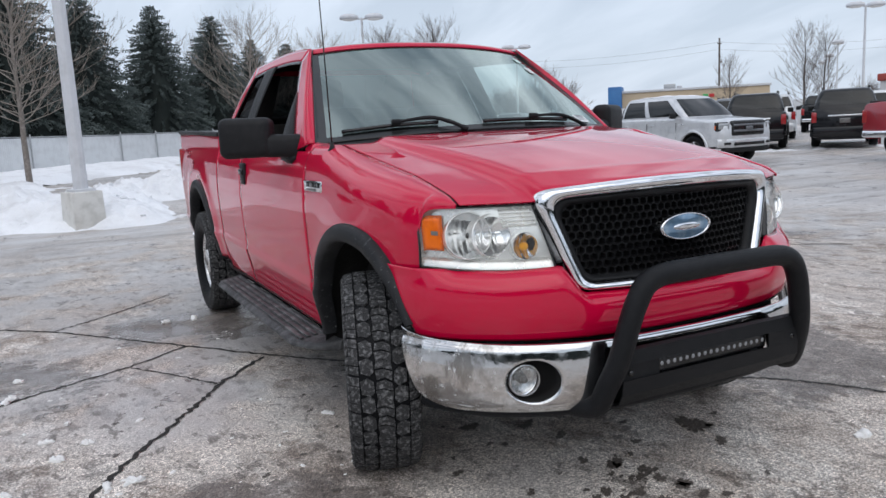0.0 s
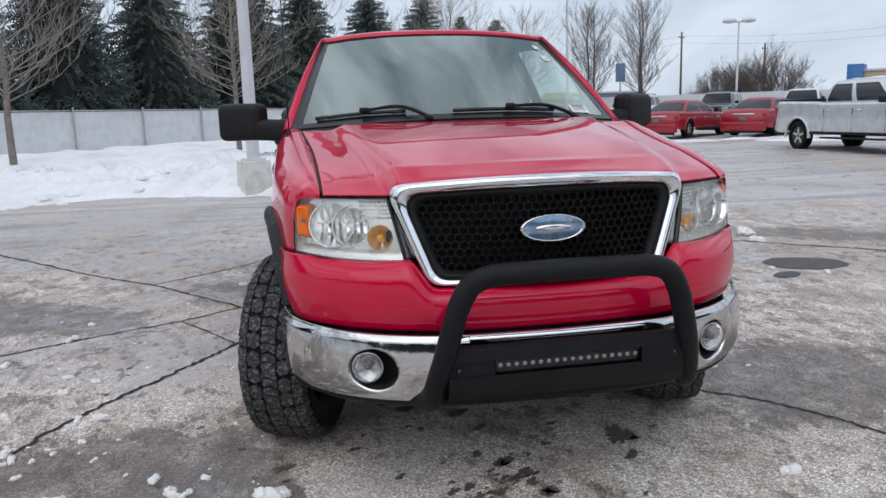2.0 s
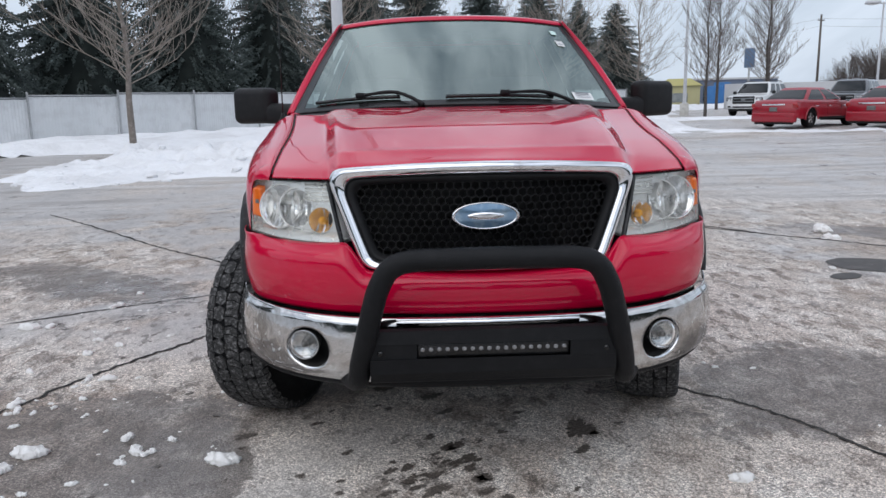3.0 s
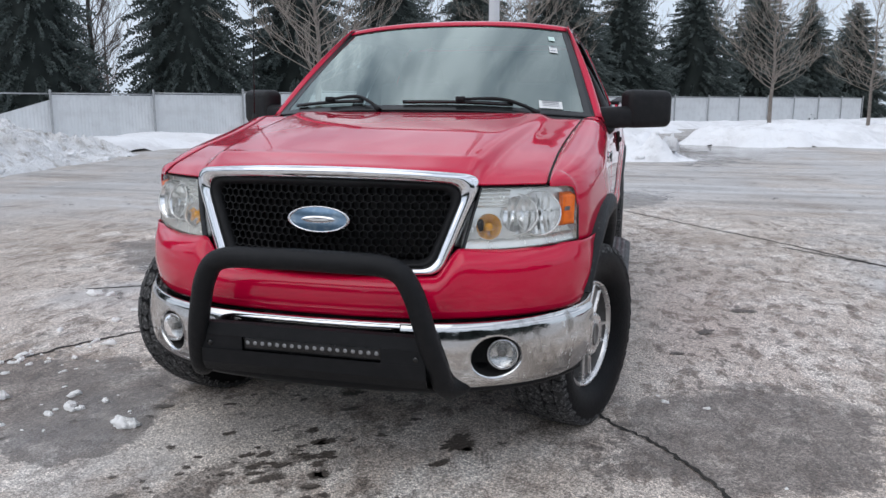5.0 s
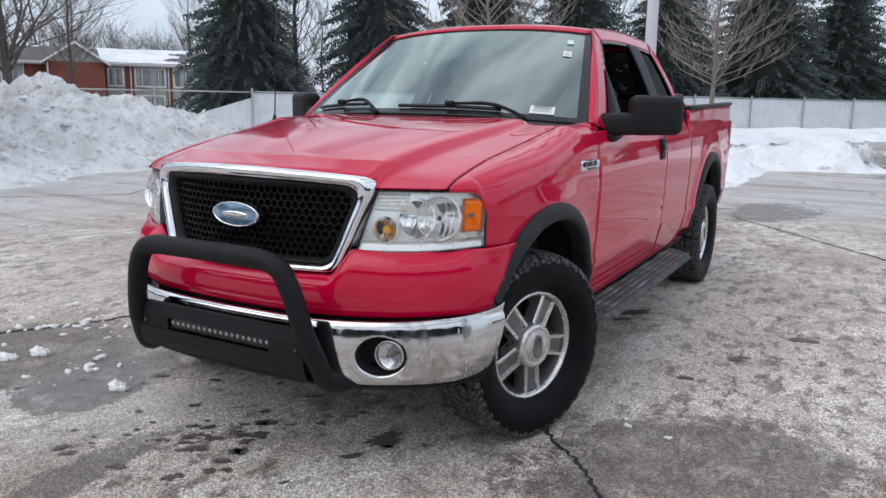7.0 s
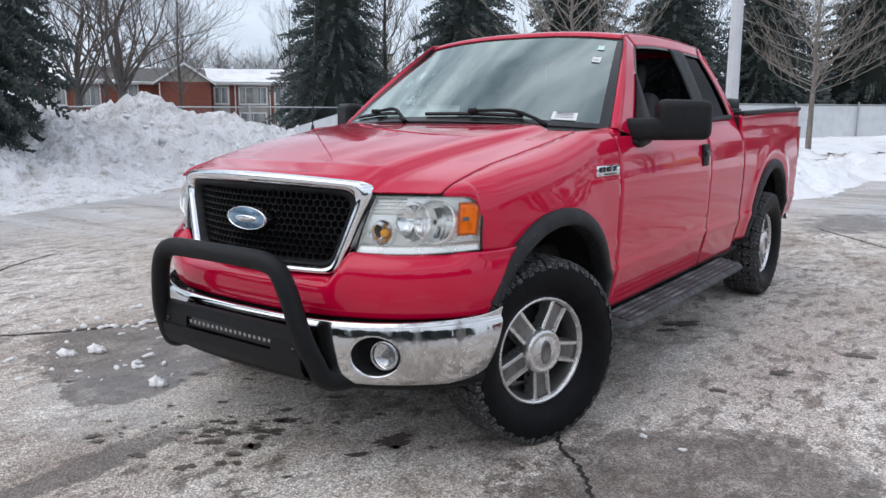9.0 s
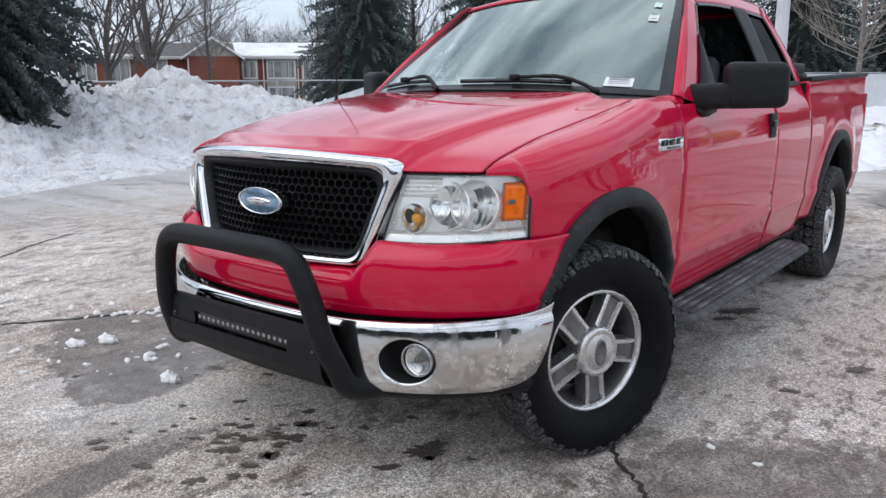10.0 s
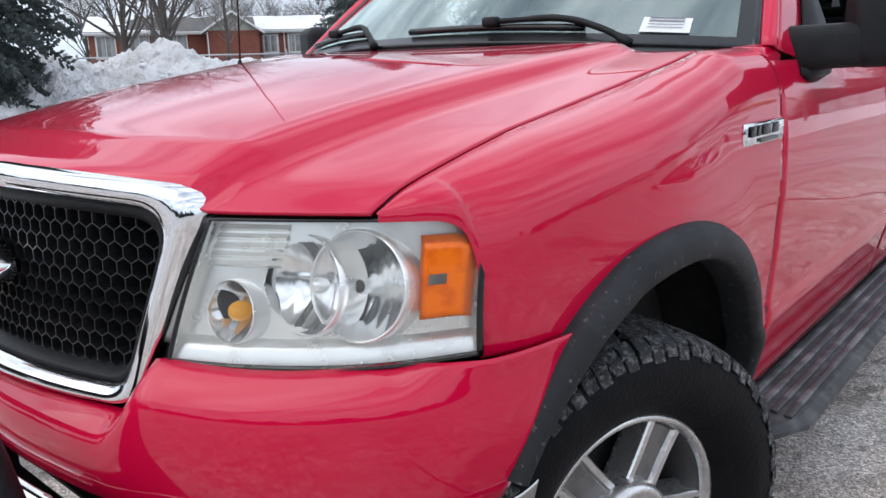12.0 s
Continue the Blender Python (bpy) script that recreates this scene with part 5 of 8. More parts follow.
def build_wheel():
    barrel = bmesh.new()
    lathe([(0.086, 0.242), (0.092, 0.238), (0.092, 0.229), (0.082, 0.224), (0.074, 0.221)], 72, "X", into=barrel)
    wheel = part("wheel", barrel, ALLOY, pickup, "machined five-spoke alloy wheel with all-terrain tyre")
    inner = bmesh.new()
    lathe([(0.074, 0.221), (0.060, 0.212), (0.02, 0.205), (-0.06, 0.200), (-0.12, 0.225)], 72, "X", into=inner)
    part("barrel", inner, ALLOY_DARK, wheel)
    ty = bmesh.new()
    prof = [(0.082, 0.236), (0.104, 0.250), (0.130, 0.287), (0.1415, 0.330), (0.139, 0.366), (0.131, 0.390), (0.117, 0.4015), (0.06, 0.4055), (0.0, 0.406)]
    prof = prof + [(-a, r) for a, r in prof[::-1][1:]]
    lathe(prof, 96, "X", into=ty)
    part("tyre", ty, RUBBER, wheel, "black all-terrain tyre")
    # tread: a zigzag middle rib, tall six-sided blocks beside it, paired lugs on the shoulders
    tb = bmesh.new()

    def block(points, drop=0.0, cut=0):
        """A block over points of (angle, across), with its walls drawn in a little towards the top."""
        if len(points) == 6:
            # a sipe parts the block in two
            h = cut % 3
            block([points[(h + k) % 6] for k in range(4)], drop)
            block([points[(h + 3 + k) % 6] for k in range(4)], drop)
            return
        ca, cx = sum(p[0] for p in points) / len(points), sum(p[1] for p in points) / len(points)
        low, high = [], []
        for a, x in points:
            for lst, rr, ins in ((low, 0.399, 0.99), (high, TYRE_R, 0.955)):
                aa, xx = ca + (a - ca) * ins, cx + (x - cx) * ins
                g = rr - 0.014 * (abs(xx) / 0.132) ** 4 - drop
                lst.append(tb.verts.new((xx, g * math.cos(aa), g * math.sin(aa))))
        tb.faces.new(high)
        for k in range(len(points)):
            q = (k + 1) % len(points)
            tb.faces.new((low[k], low[q], high[q], high[k]))
    n = 36
    st = 2 * math.pi / n
    for k in range(n):
        def pts(*list_of):
            j = 0.03 * (1 if k % 2 else -1)
            return [((k + a + j) * st, x) for a, x in list_of]
        block(pts((0.00, -0.030), (0.20, -0.004), (0.10, 0.027), (0.58, 0.033), (0.64, 0.004), (0.46, -0.034)), 0.0, k)
        block(pts((0.52, -0.034), (0.71, 0.004), (0.65, 0.033), (1.04, 0.027), (1.12, -0.004), (0.94, -0.030)), 0.0, k + 1)
        for sx, o in ((1, 0.30), (-1, 0.78)):
            block(pts((o + 0.00, 0.053 * sx), (o + 0.20, 0.0365 * sx), (o + 0.76, 0.039 * sx), (o + 0.97, 0.060 * sx), (o + 0.82, 0.0895 * sx), (o + 0.16, 0.0855 * sx)), 0.0, k)
            for h in (0.0, 0.5):
                e = 0.132 if h else 0.127
                block(pts((o + h + 0.07, 0.0925 * sx), (o + h + 0.13, 0.110 * sx), (o + h + 0.21, e * sx), (o + h + 0.66, e * sx), (o + h + 0.58, 0.110 * sx), (o + h + 0.53, 0.0925 * sx)), 0.001, k + 1)
    for k in range(2 * n):
        a = 2 * math.pi * (k + 0.1) / (2 * n)
        for sx in (1, -1):
            vs = []
            for x, r in ((0.1285, 0.396), (0.1375, 0.372 if k % 2 else 0.380)):
                for aa in (a, a + st * 0.38):
                    vs.append((x * sx, r * math.cos(aa), r * math.sin(aa)))
            v = [tb.verts.new(p) for p in vs]
            v2 = [tb.verts.new((p[0] + 0.003 * sx, p[1], p[2])) for p in vs]
            tb.faces.new((v2[0], v2[1], v2[3], v2[2]))
            for i, j in ((0, 1), (1, 3), (3, 2), (2, 0)):
                tb.faces.new((v[i], v[j], v2[j], v2[i]))
    tagged(part("tread", tb, TREAD, wheel, "chunky worn tread blocks", smooth=False), kind="stuff")
    # five broad spokes, each with a recessed dark middle between machined edges
    for k in range(5):
        sp, pk = bmesh.new(), bmesh.new()
        rows, prow = [], []
        for q in range(7):
            f = q / 6
            r = 0.050 + (0.224 - 0.050) * f
            w = 0.047 - 0.002 * math.sin(math.pi * f) + 0.004 * f * f
            e = w - 0.017
            xx = 0.078 - 0.010 * f + 0.006 * f * f
            rows.append([(xx - 0.06, r, -w * 1.10), (xx - 0.004, r, -w), (xx, r, -w + 0.003), (xx, r, -e - 0.002), (xx - 0.010, r, -e + 0.003), (xx - 0.010, r, e - 0.003), (xx, r, e + 0.002), (xx, r, w - 0.003),
                         (xx - 0.004, r, w), (xx - 0.06, r, w * 1.10)])
            prow.append([(xx - 0.0092, r, -e + 0.004), (xx - 0.0092, r, 0.0), (xx - 0.0092, r, e - 0.004)])
        sheet(rows, into=sp)
        sheet(prow, into=pk)
        rot = Matrix.Rotation(2 * math.pi * k / 5 - 0.21, 4, "X")
        sp.transform(rot)
        pk.transform(rot)
        o = part("spoke", sp, ALLOY, wheel, smooth=False)
        part("spoke_pocket", pk, ALLOY_GREY, o, smooth=False)
    cp = bmesh.new()
    lathe([(0.060, 0.101), (0.088, 0.100), (0.104, 0.094), (0.109, 0.083), (0.103, 0.075), (0.106, 0.066), (0.112, 0.040), (0.114, 0.0005)], 48, "X", into=cp)
    cap = part("hub_cap", cp, ALLOY, wheel, "round silver hub cap")
    ov = bmesh.new()
    lathe([(0.1095, 0.052), (0.1165, 0.050), (0.1165, 0.042), (0.1140, 0.039), (0.1140, 0.0005)], 32, "X", into=ov)
    bmesh.ops.scale(ov, vec=(1, 0.55, 1), verts=ov.verts)
    part("cap_badge", ov, ALLOY_GREY, cap)
    disc = bmesh.new()
    lathe([(-0.02, 0.002), (-0.02, 0.165), (-0.045, 0.165), (-0.045, 0.002)], 48, "X", into=disc)
    part("brake_disc", disc, DARK, wheel)
    return wheel


wheel_fl = build_wheel()
HUB_X = 0.866
STEER = -19.5
wheel_fl.matrix_basis = pose(HUB_X, 0, TYRE_R - 0.006, 0, 0, STEER)


def place_wheel(m, spin):
    w = copy_thing(wheel_fl, m @ Matrix.Rotation(radians(spin), 4, "X"))
    return w


place_wheel(pose(-0.905, 0.012, TYRE_R - 0.006, 0, 0, 180 + STEER), 40)
place_wheel(pose(HUB_X + 0.01, REAR_AXLE, TYRE_R - 0.006), 25)
place_wheel(pose(-HUB_X - 0.01, REAR_AXLE, TYRE_R - 0.006, 0, 0, 180), 65)

# ---- aerial, bull bar ----
bm = bmesh.new()
tube([(0, 0, 0.02), (0, 0.02, 0.4), (0.0, 0.05, 0.86)], [0.0036, 0.0030, 0.0024], 6, into=bm)
ae = part("aerial", bm, GLOSS_BLACK, pickup, "thin black whip aerial")
ae.location = (-0.905, 0.43, 1.318)
bm = bmesh.new()
lathe([(-0.005, 0.024), (0.008, 0.022), (0.022, 0.012), (0.045, 0.007), (0.046, 0.0005)], 20, "Z", into=bm)
part("aerial_base", bm, BLACK_TRIM, ae)


def bull_bar():
    half = [(0.60, -0.66, 0.450), (0.555, -0.80, 0.430), (0.510, -0.905, 0.418), (0.486, -0.965, 0.440), (0.473, -1.000, 0.51), (0.448, -1.035, 0.61), (0.418, -1.052, 0.73), (0.394, -1.060, 0.80),
            (0.355, -1.064, 0.860), (0.285, -1.066, 0.885), (0.15, -1.068, 0.889)]
    line = half + [(0, -1.068, 0.890)] + [(-x, y, z) for x, y, z in half[::-1]]
    line = [(x * 0.985, y + 0.018 if y < -0.9 else y, z) for x, y, z in line]
    bar = part("bull_bar", tube(catmull(line, 5), 0.0385, 18), BLACK_BAR, pickup, "matt black bull bar with light strip")
    bar.location = (0.012, 0.048, -0.006)
    rows = []
    for y, z in ((-0.995, 0.632), (-1.012, 0.628), (-1.018, 0.585)):
        rows.append([(x, y + 0.03 * (abs(x) / 0.43) ** 2 * 0, z) for x in np.linspace(-0.425, 0.425, 9)])
    up = sheet(rows)
    rows = []
    for y, z in ((-1.018, 0.532), (-1.014, 0.480), (-0.996, 0.446), (-0.93, 0.420), (-0.75, 0.402)):
        w = 0.428 + 0.02 * (0.63 - z)
        rows.append([(x, y, z) for x in np.linspace(-w, w, 9)])
    sheet(rows, into=up)
    for s in (1, -1):
        sheet([[(0.268 * s, -1.018, 0.585), (0.425 * s, -1.018, 0.585)], [(0.268 * s, -1.018, 0.532), (0.43 * s, -1.018, 0.532)]], into=up)
    solidify(part("skid_plate", up, BLACK_BAR, bar, "matt black skid plate", smooth=False), 0.005)
    lb = box(0.532, 0.05, 0.05, (0, -0.985, 0.558), 0.004)
    strip = part("light_strip", lb, GLOSS_BLACK, bar, "LED light strip")
    for k in range(18):
        x = -0.248 + 0.496 * k / 17
        b = bmesh.new()
        lathe([(-1.0125, 0.0004), (-1.012, 0.005), (-1.010, 0.0085), (-1.006, 0.009)], 12, "Y", into=b)
        o = part("diode", b, LED, strip)
        o.location = (x, 0, 0.561)
    for s in (1, -1):
        b = bmesh.new()
        lathe([(-1.026, 0.0004), (-1.025, 0.010), (-1.017, 0.011)], 10, "Y", into=b)
        o = part("bolt", b, GLOSS_BLACK, bar)
        o.location = (0.395 * s, 0, 0.555)


bull_bar()

# ---- ground: one sheet, a shallow dish that rises towards the verges ----


def ground_z(x, y):
    t = max(0.0, min(1.0, (math.hypot(x, y - 3) - 8) / 32))
    return 0.34 * t * t * (3 - 2 * t)


def ground_material():
    m = bpy.data.materials.new("worn_pavement")
    m.use_nodes = True
    n, l = m.node_tree.nodes, m.node_tree.links
    b = n["Principled BSDF"]
    co = n.new("ShaderNodeTexCoord")

    def noise_tex(scale, detail=6, rough=0.6, stretch=None, distort=0.0):
        t = n.new("ShaderNodeTexNoise")
        t.inputs["Scale"].default_value, t.inputs["Detail"].default_value = scale, detail
        t.inputs["Roughness"].default_value, t.inputs["Distortion"].default_value = rough, distort
        if stretch:
            mp = n.new("ShaderNodeMapping")
            mp.inputs["Scale"].default_value = stretch[:3]
            mp.inputs["Rotation"].default_value = (0, 0, stretch[3])
            l.new(co.outputs["Object"], mp.inputs["Vector"])
            l.new(mp.outputs[0], t.inputs["Vector"])
        else:
            l.new(co.outputs["Object"], t.inputs["Vector"])
        return t.outputs[0]

    def ramp(src, p0, p1, lo=0.0, hi=1.0):
        r = n.new("ShaderNodeMapRange")
        r.interpolation_type = "SMOOTHSTEP"
        r.inputs["From Min"].default_value, r.inputs["From Max"].default_value = p0, p1
        r.inputs["To Min"].default_value, r.inputs["To Max"].default_value = lo, hi
        l.new(src, r.inputs["Value"])
        return r.outputs[0]

    def op(kind, a, bb):
        q = n.new("ShaderNodeMath")
        q.operation = kind
        for i, v in enumerate((a, bb)):
            if isinstance(v, (int, float)):
                q.inputs[i].default_value = v
            else:
                l.new(v, q.inputs[i])
        return q.outputs[0]

    def blend(fac, a, color):
        mix = n.new("ShaderNodeMix")
        mix.data_type = "RGBA"
        l.new(fac, mix.inputs[0])
        if isinstance(a, tuple):
            mix.inputs[6].default_value = (*a, 1)
        else:
            l.new(a, mix.inputs[6])
        mix.inputs[7].default_value = (*color, 1)
        return mix.outputs[2]

    warp = op("ADD", op("MULTIPLY", noise_tex(2.6, 7, 0.65), 0.6), op("MULTIPLY", noise_tex(14, 6, 0.7), 0.4))

    def chips(scale, lo, hi):
        """Aggregate: each stone chip lighter or darker than the next."""
        v = n.new("ShaderNodeTexVoronoi")
        v.inputs["Scale"].default_value = scale
        l.new(co.outputs["Object"], v.inputs["Vector"])
        sep = n.new("ShaderNodeSeparateColor")
        l.new(v.outputs["Color"], sep.inputs[0])
        return ramp(sep.outputs[0], 0.0, 1.0, lo, hi), v.outputs["Distance"]

    def shade(a, fac):
        mix = n.new("ShaderNodeMix")
        mix.data_type, mix.blend_type = "RGBA", "MULTIPLY"
        mix.inputs[0].default_value = 1.0
        l.new(a, mix.inputs[6])
        l.new(fac, mix.inputs[7])
        return mix.outputs[2]

    def patch(x, y, rx, ry, turn, soft=0.20):
        """A stain with a ragged edge at a place on the lot."""
        mp = n.new("ShaderNodeMapping")
        mp.vector_type = "TEXTURE"
        mp.inputs["Location"].default_value = (x, y, 0)
        mp.inputs["Rotation"].default_value = (0, 0, radians(turn))
        mp.inputs["Scale"].default_value = (rx, ry, 50)
        l.new(co.outputs["Object"], mp.inputs["Vector"])
        g = n.new("ShaderNodeTexGradient")
        g.gradient_type = "SPHERICAL"
        l.new(mp.outputs[0], g.inputs["Vector"])
        s = op("ADD", g.outputs[1], op("MULTIPLY", op("SUBTRACT", warp, 0.5), 2.6))
        return ramp(s, 0.18, 0.18 + soft)

    big = noise_tex(0.22, 5, 0.55)
    mid = noise_tex(0.9, 7, 0.62, (1.0, 0.45, 1.0, 0.5))
    small = noise_tex(4.5, 8, 0.68, (1.0, 0.6, 1.0, 0.3))
    grain = noise_tex(85, 4, 0.72)
    speck = noise_tex(150, 3, 0.8)
    off = n.new("ShaderNodeVectorMath")
    off.operation = "DISTANCE"
    off.inputs[1].default_value = (0.6, 4.6, 0.0)
    l.new(co.outputs["Object"], off.inputs[0])
    close = ramp(off.outputs["Value"], 5.0, 10.0, 1.0, 0.12)
    base = blend(ramp(big, 0.35, 0.62), (0.47, 0.405, 0.35), (0.58, 0.52, 0.47))
    base = blend(ramp(mid, 0.50, 0.62, 0, 0.6), base, (0.31, 0.25, 0.205))
    pale = op("MULTIPLY", ramp(small, 0.44, 0.58), ramp(noise_tex(0.55, 5, 0.6), 0.42, 0.56))
    base = blend(op("MULTIPLY", op("MULTIPLY", pale, close), 0.85), base, (0.72, 0.675, 0.625))
    blot = op("MULTIPLY", ramp(noise_tex(7.5, 9, 0.72, (1.0, 0.5, 1.0, 0.2)), 0.51, 0.58, 0, 0.72), ramp(noise_tex(0.8, 5, 0.6), 0.40, 0.55, 0.45, 1.0))
    base = blend(op("MULTIPLY", blot, close), base, (0.165, 0.128, 0.104))
    # slabs rubbed dry and pale
    dry = patch(-1.62, 4.05, 0.85, 0.75, 20)
    dry = op("MAXIMUM", dry, patch(-0.55, 2.80, 0.62, 0.70, 0))
    base = blend(op("MULTIPLY", dry, 0.62), base, (0.70, 0.645, 0.585))
    wet = patch(-1.58, 2.99, 0.80, 0.68, 0, 0.08)
    for args in ((-1.98, 3.02, 0.55, 0.55, 30, 0.08), (-1.20, 2.64, 0.38, 0.44, 0, 0.08), (-0.41, 1.95, 0.13, 0.80, 3, 0.12)):
        wet = op("MAXIMUM", wet, patch(*args))
    # the patch at (0.0, 4.8) paints shade under the pickup as well as damp
    for args in ((-3.0, 6.1, 1.7, 0.55, -35), (-1.35, 6.5, 0.7, 0.6, 0), (1.62, 3.38, 1.0, 0.62, 40), (1.75, 3.1, 0.7, 0.45, 30), (0.0, 4.8, 0.8, 1.4, 0),
                 (1.0, 12.1, 0.80, 1.55, -12, 0.08), (3.2, 25.5, 2.8, 8.5, -8), (4.8, 7.2, 1.8, 0.5, -40), (-0.8, 6.4, 0.8, 0.8, 0)):
        wet = op("MAXIMUM", wet, patch(*args))
    # thin ice and slush film further out
    ice = op("MULTIPLY", ramp(noise_tex(0.16, 6, 0.6, (1.0, 0.5, 1.0, 0.68)), 0.48, 0.58), ramp(noise_tex(1.4, 6, 0.6), 0.38, 0.55))
    film = op("MULTIPLY", ramp(off.outputs["Value"], 5.5, 9.5), ramp(noise_tex(0.45, 6, 0.6, (1.0, 0.6, 1.0, 0.68)), 0.36, 0.58, 0.25, 1.0))
    ice = op("MAXIMUM", ice, film)
    base = blend(op("MULTIPLY", ice, 0.6), base, (0.46, 0.465, 0.475))
    track = ramp(noise_tex(0.55, 6, 0.62, (0.22, 2.6, 1.0, -0.12)), 0.50, 0.62, 0, 0.55)
    base = blend(op("MULTIPLY", track, ramp(off.outputs["Value"], 4.0, 9.0)), base, (0.63, 0.63, 0.635))
    track = ramp(noise_tex(0.7, 6, 0.62, (0.25, 2.2, 1.0, 0.10)), 0.52, 0.64, 0, 0.55)
    base = blend(op("MULTIPLY", track, ramp(off.outputs["Value"], 4.0, 9.0)), base, (0.22, 0.20, 0.185))
    chip, cell = chips(120, 0.62, 1.38)
    fine, _ = chips(270, 0.50, 1.50)
    base = blend(ramp(grain, 0.47, 0.36, 0, 0.45), base, (0.09, 0.078, 0.068))
    base = blend(op("MULTIPLY", wet, ramp(noise_tex(5.5, 7, 0.65), 0.30, 0.54, 0.34, 0.74)), base, (0.098, 0.078, 0.066))
    base = blend(op("MULTIPLY", close, op("MULTIPLY", ramp(noise_tex(11, 7, 0.66, (1.0, 0.5, 1.0, 0.25)), 0.55, 0.62, 0, 0.7), ramp(noise_tex(0.7, 5, 0.6), 0.40, 0.56))), base, (0.115, 0.098, 0.085))
    rubbed = shade(shade(base, chip), fine)
    keep = n.new("ShaderNodeMix")
    keep.data_type = "RGBA"
    l.new(op("MULTIPLY", ice, 0.75), keep.inputs[0])
    l.new(rubbed, keep.inputs[6])
    l.new(base, keep.inputs[7])
    base = keep.outputs[2]
    l.new(base, b.inputs["Base Color"])
    l.new(op("SUBTRACT", 0.86, op("ADD", op("MULTIPLY", wet, 0.38), op("MULTIPLY", ice, 0.45))), b.inputs["Roughness"])
    hgt = op("SUBTRACT", op("ADD", op("MULTIPLY", grain, 0.5), op("MULTIPLY", chip, 0.25)), op("MULTIPLY", cell, 0.5))
    bp = n.new("ShaderNodeBump")
    bp.inputs["Strength"].default_value, bp.inputs["Distance"].default_value = 0.7, 0.006
    l.new(hgt, bp.inputs["Height"])
    bp2 = n.new("ShaderNodeBump")
    bp2.inputs["Strength"].default_value, bp2.inputs["Distance"].default_value = 0.10, 0.02
    l.new(small, bp2.inputs["Height"])
    l.new(bp2.outputs[0], bp.inputs["Normal"])
    l.new(bp.outputs[0], b.inputs["Normal"])
    return m


PAVEMENT = ground_material()
bm = bmesh.new()
rows = []
for r in [0.0002] + [1.5 * k for k in range(1, 30)] + [48, 60, 80, 120, 200, 400, 900]:
    rows.append([(r * math.cos(a), 3 + r * math.sin(a), ground_z(r * math.cos(a), 3 + r * math.sin(a))) for a in np.linspace(0, 2 * math.pi, 97)[:-1]])
sheet(rows, closed=True, into=bm)
tagged(link_mesh("ground", bm, PAVEMENT), "cracked grey pavement with damp stains and frost", "ground", kind="structure")

# ---- plan of the lot: u runs along the fence, v across to it ----
UX, UY = 0.629, 0.777


def uv(u, v):
    return UX * u - UY * v, UY * u + UX * v


def fract(x, y, scale, octaves=5, seed=0.0):
    return noise.fractal((x * scale + seed, y * scale - seed, seed * 0.37), 0.9, 2.1, octaves)


def snow_field(name, label, x0, x1, y0, y1, step, height, mat, kind=""):
    """A lumpy sheet of snow wherever height(x, y) is above the pavement."""
    bm = bmesh.new()
    nx, ny = int((x1 - x0) / step), int((y1 - y0) / step)
    vs = {}
    hs = {}
    for i in range(nx + 1):
        for j in range(ny + 1):
            x, y = x0 + i * step, y0 + j * step
            h = height(x, y)
            hs[i, j] = h
            if h > -0.12:
                vs[i, j] = bm.verts.new((x, y, ground_z(x, y) + max(h, -0.05)))
    for i in range(nx):
        for j in range(ny):
            k = ((i, j), (i + 1, j), (i + 1, j + 1), (i, j + 1))
            if all(q in vs for q in k) and max(hs[q] for q in k) > 0:
                bm.faces.new([vs[q] for q in k])
    for v in [v for v in bm.verts if not v.link_faces]:
        bm.verts.remove(v)
    ob = link_mesh(name, bm, mat)
    tagged(ob, label, "snow bank", kind=kind)
    return ob


def in_uv(x, y):
    return UX * x + UY * y, -UY * x + UX * y


ISLAND = [(-8.6, 14.9), (-6.7, 12.8), (-5.2, 14.2), (-3.9, 15.3), (-2.6, 14.9), (-1.5, 14.25), (-0.4, 14.3), (0.3, 15.2), (-0.1, 17.0), (0.5, 19.0), (2.9, 20.2), (1.8, 22.6), (-1.0, 22.6), (-5.6, 19.6), (-6.8, 21.6), (-8.6, 20.4), (-8.0, 18.4), (-9.3, 16.6)]


def inside(x, y, poly):
    """Distance to the outline, positive within it."""
    best, inner = 1e9, False
    n = len(poly)
    for i in range(n):
        (x0, y0), (x1, y1) = poly[i], poly[(i + 1) % n]
        dx, dy = x1 - x0, y1 - y0
        t = max(0.0, min(1.0, ((x - x0) * dx + (y - y0) * dy) / (dx * dx + dy * dy)))
        best = min(best, math.hypot(x - x0 - t * dx, y - y0 - t * dy))
        if (y0 > y) != (y1 > y) and x < x0 + (y - y0) / dy * dx:
            inner = not inner
    return best if inner else -best


def island(x, y):
    u, v = in_uv(x, y)
    w = 0.55 * fract(x, y, 0.45, 4, 3.1)
    d = inside(x, y, ISLAND) + w * 0.7
    lump = 0.26 * fract(x, y, 0.9, 5, 1.7) + 0.26 * (0.35 - abs(fract(x, y, 1.9, 4, 5.0))) + 0.10 * fract(x, y, 5.0, 4, 7.0)
    ridge = 0.34 * math.exp(-((u - 15.5) / 1.6) ** 2 - ((v - 11.8) / 1.0) ** 2) + 0.22 * math.exp(-((u - 9) / 3) ** 2 - ((v - 11) / 1.3) ** 2)
    stump = 0.55 * math.exp(-(((x - 1.7) / 0.34) ** 4) - ((y - 20.0) / 0.34) ** 4)
    return smooth01((d + 0.05) / 1.1) * (0.30 + lump + ridge + stump) * (0.42 + 0.58 * smooth01((u - 7.6) / 4.0)) - 0.03 + min(0, d) * 0.5


snow_field("snow_island", "ploughed white snow heaped on a parking island", -11, 6.5, 7, 27, 0.10, island, SNOW)



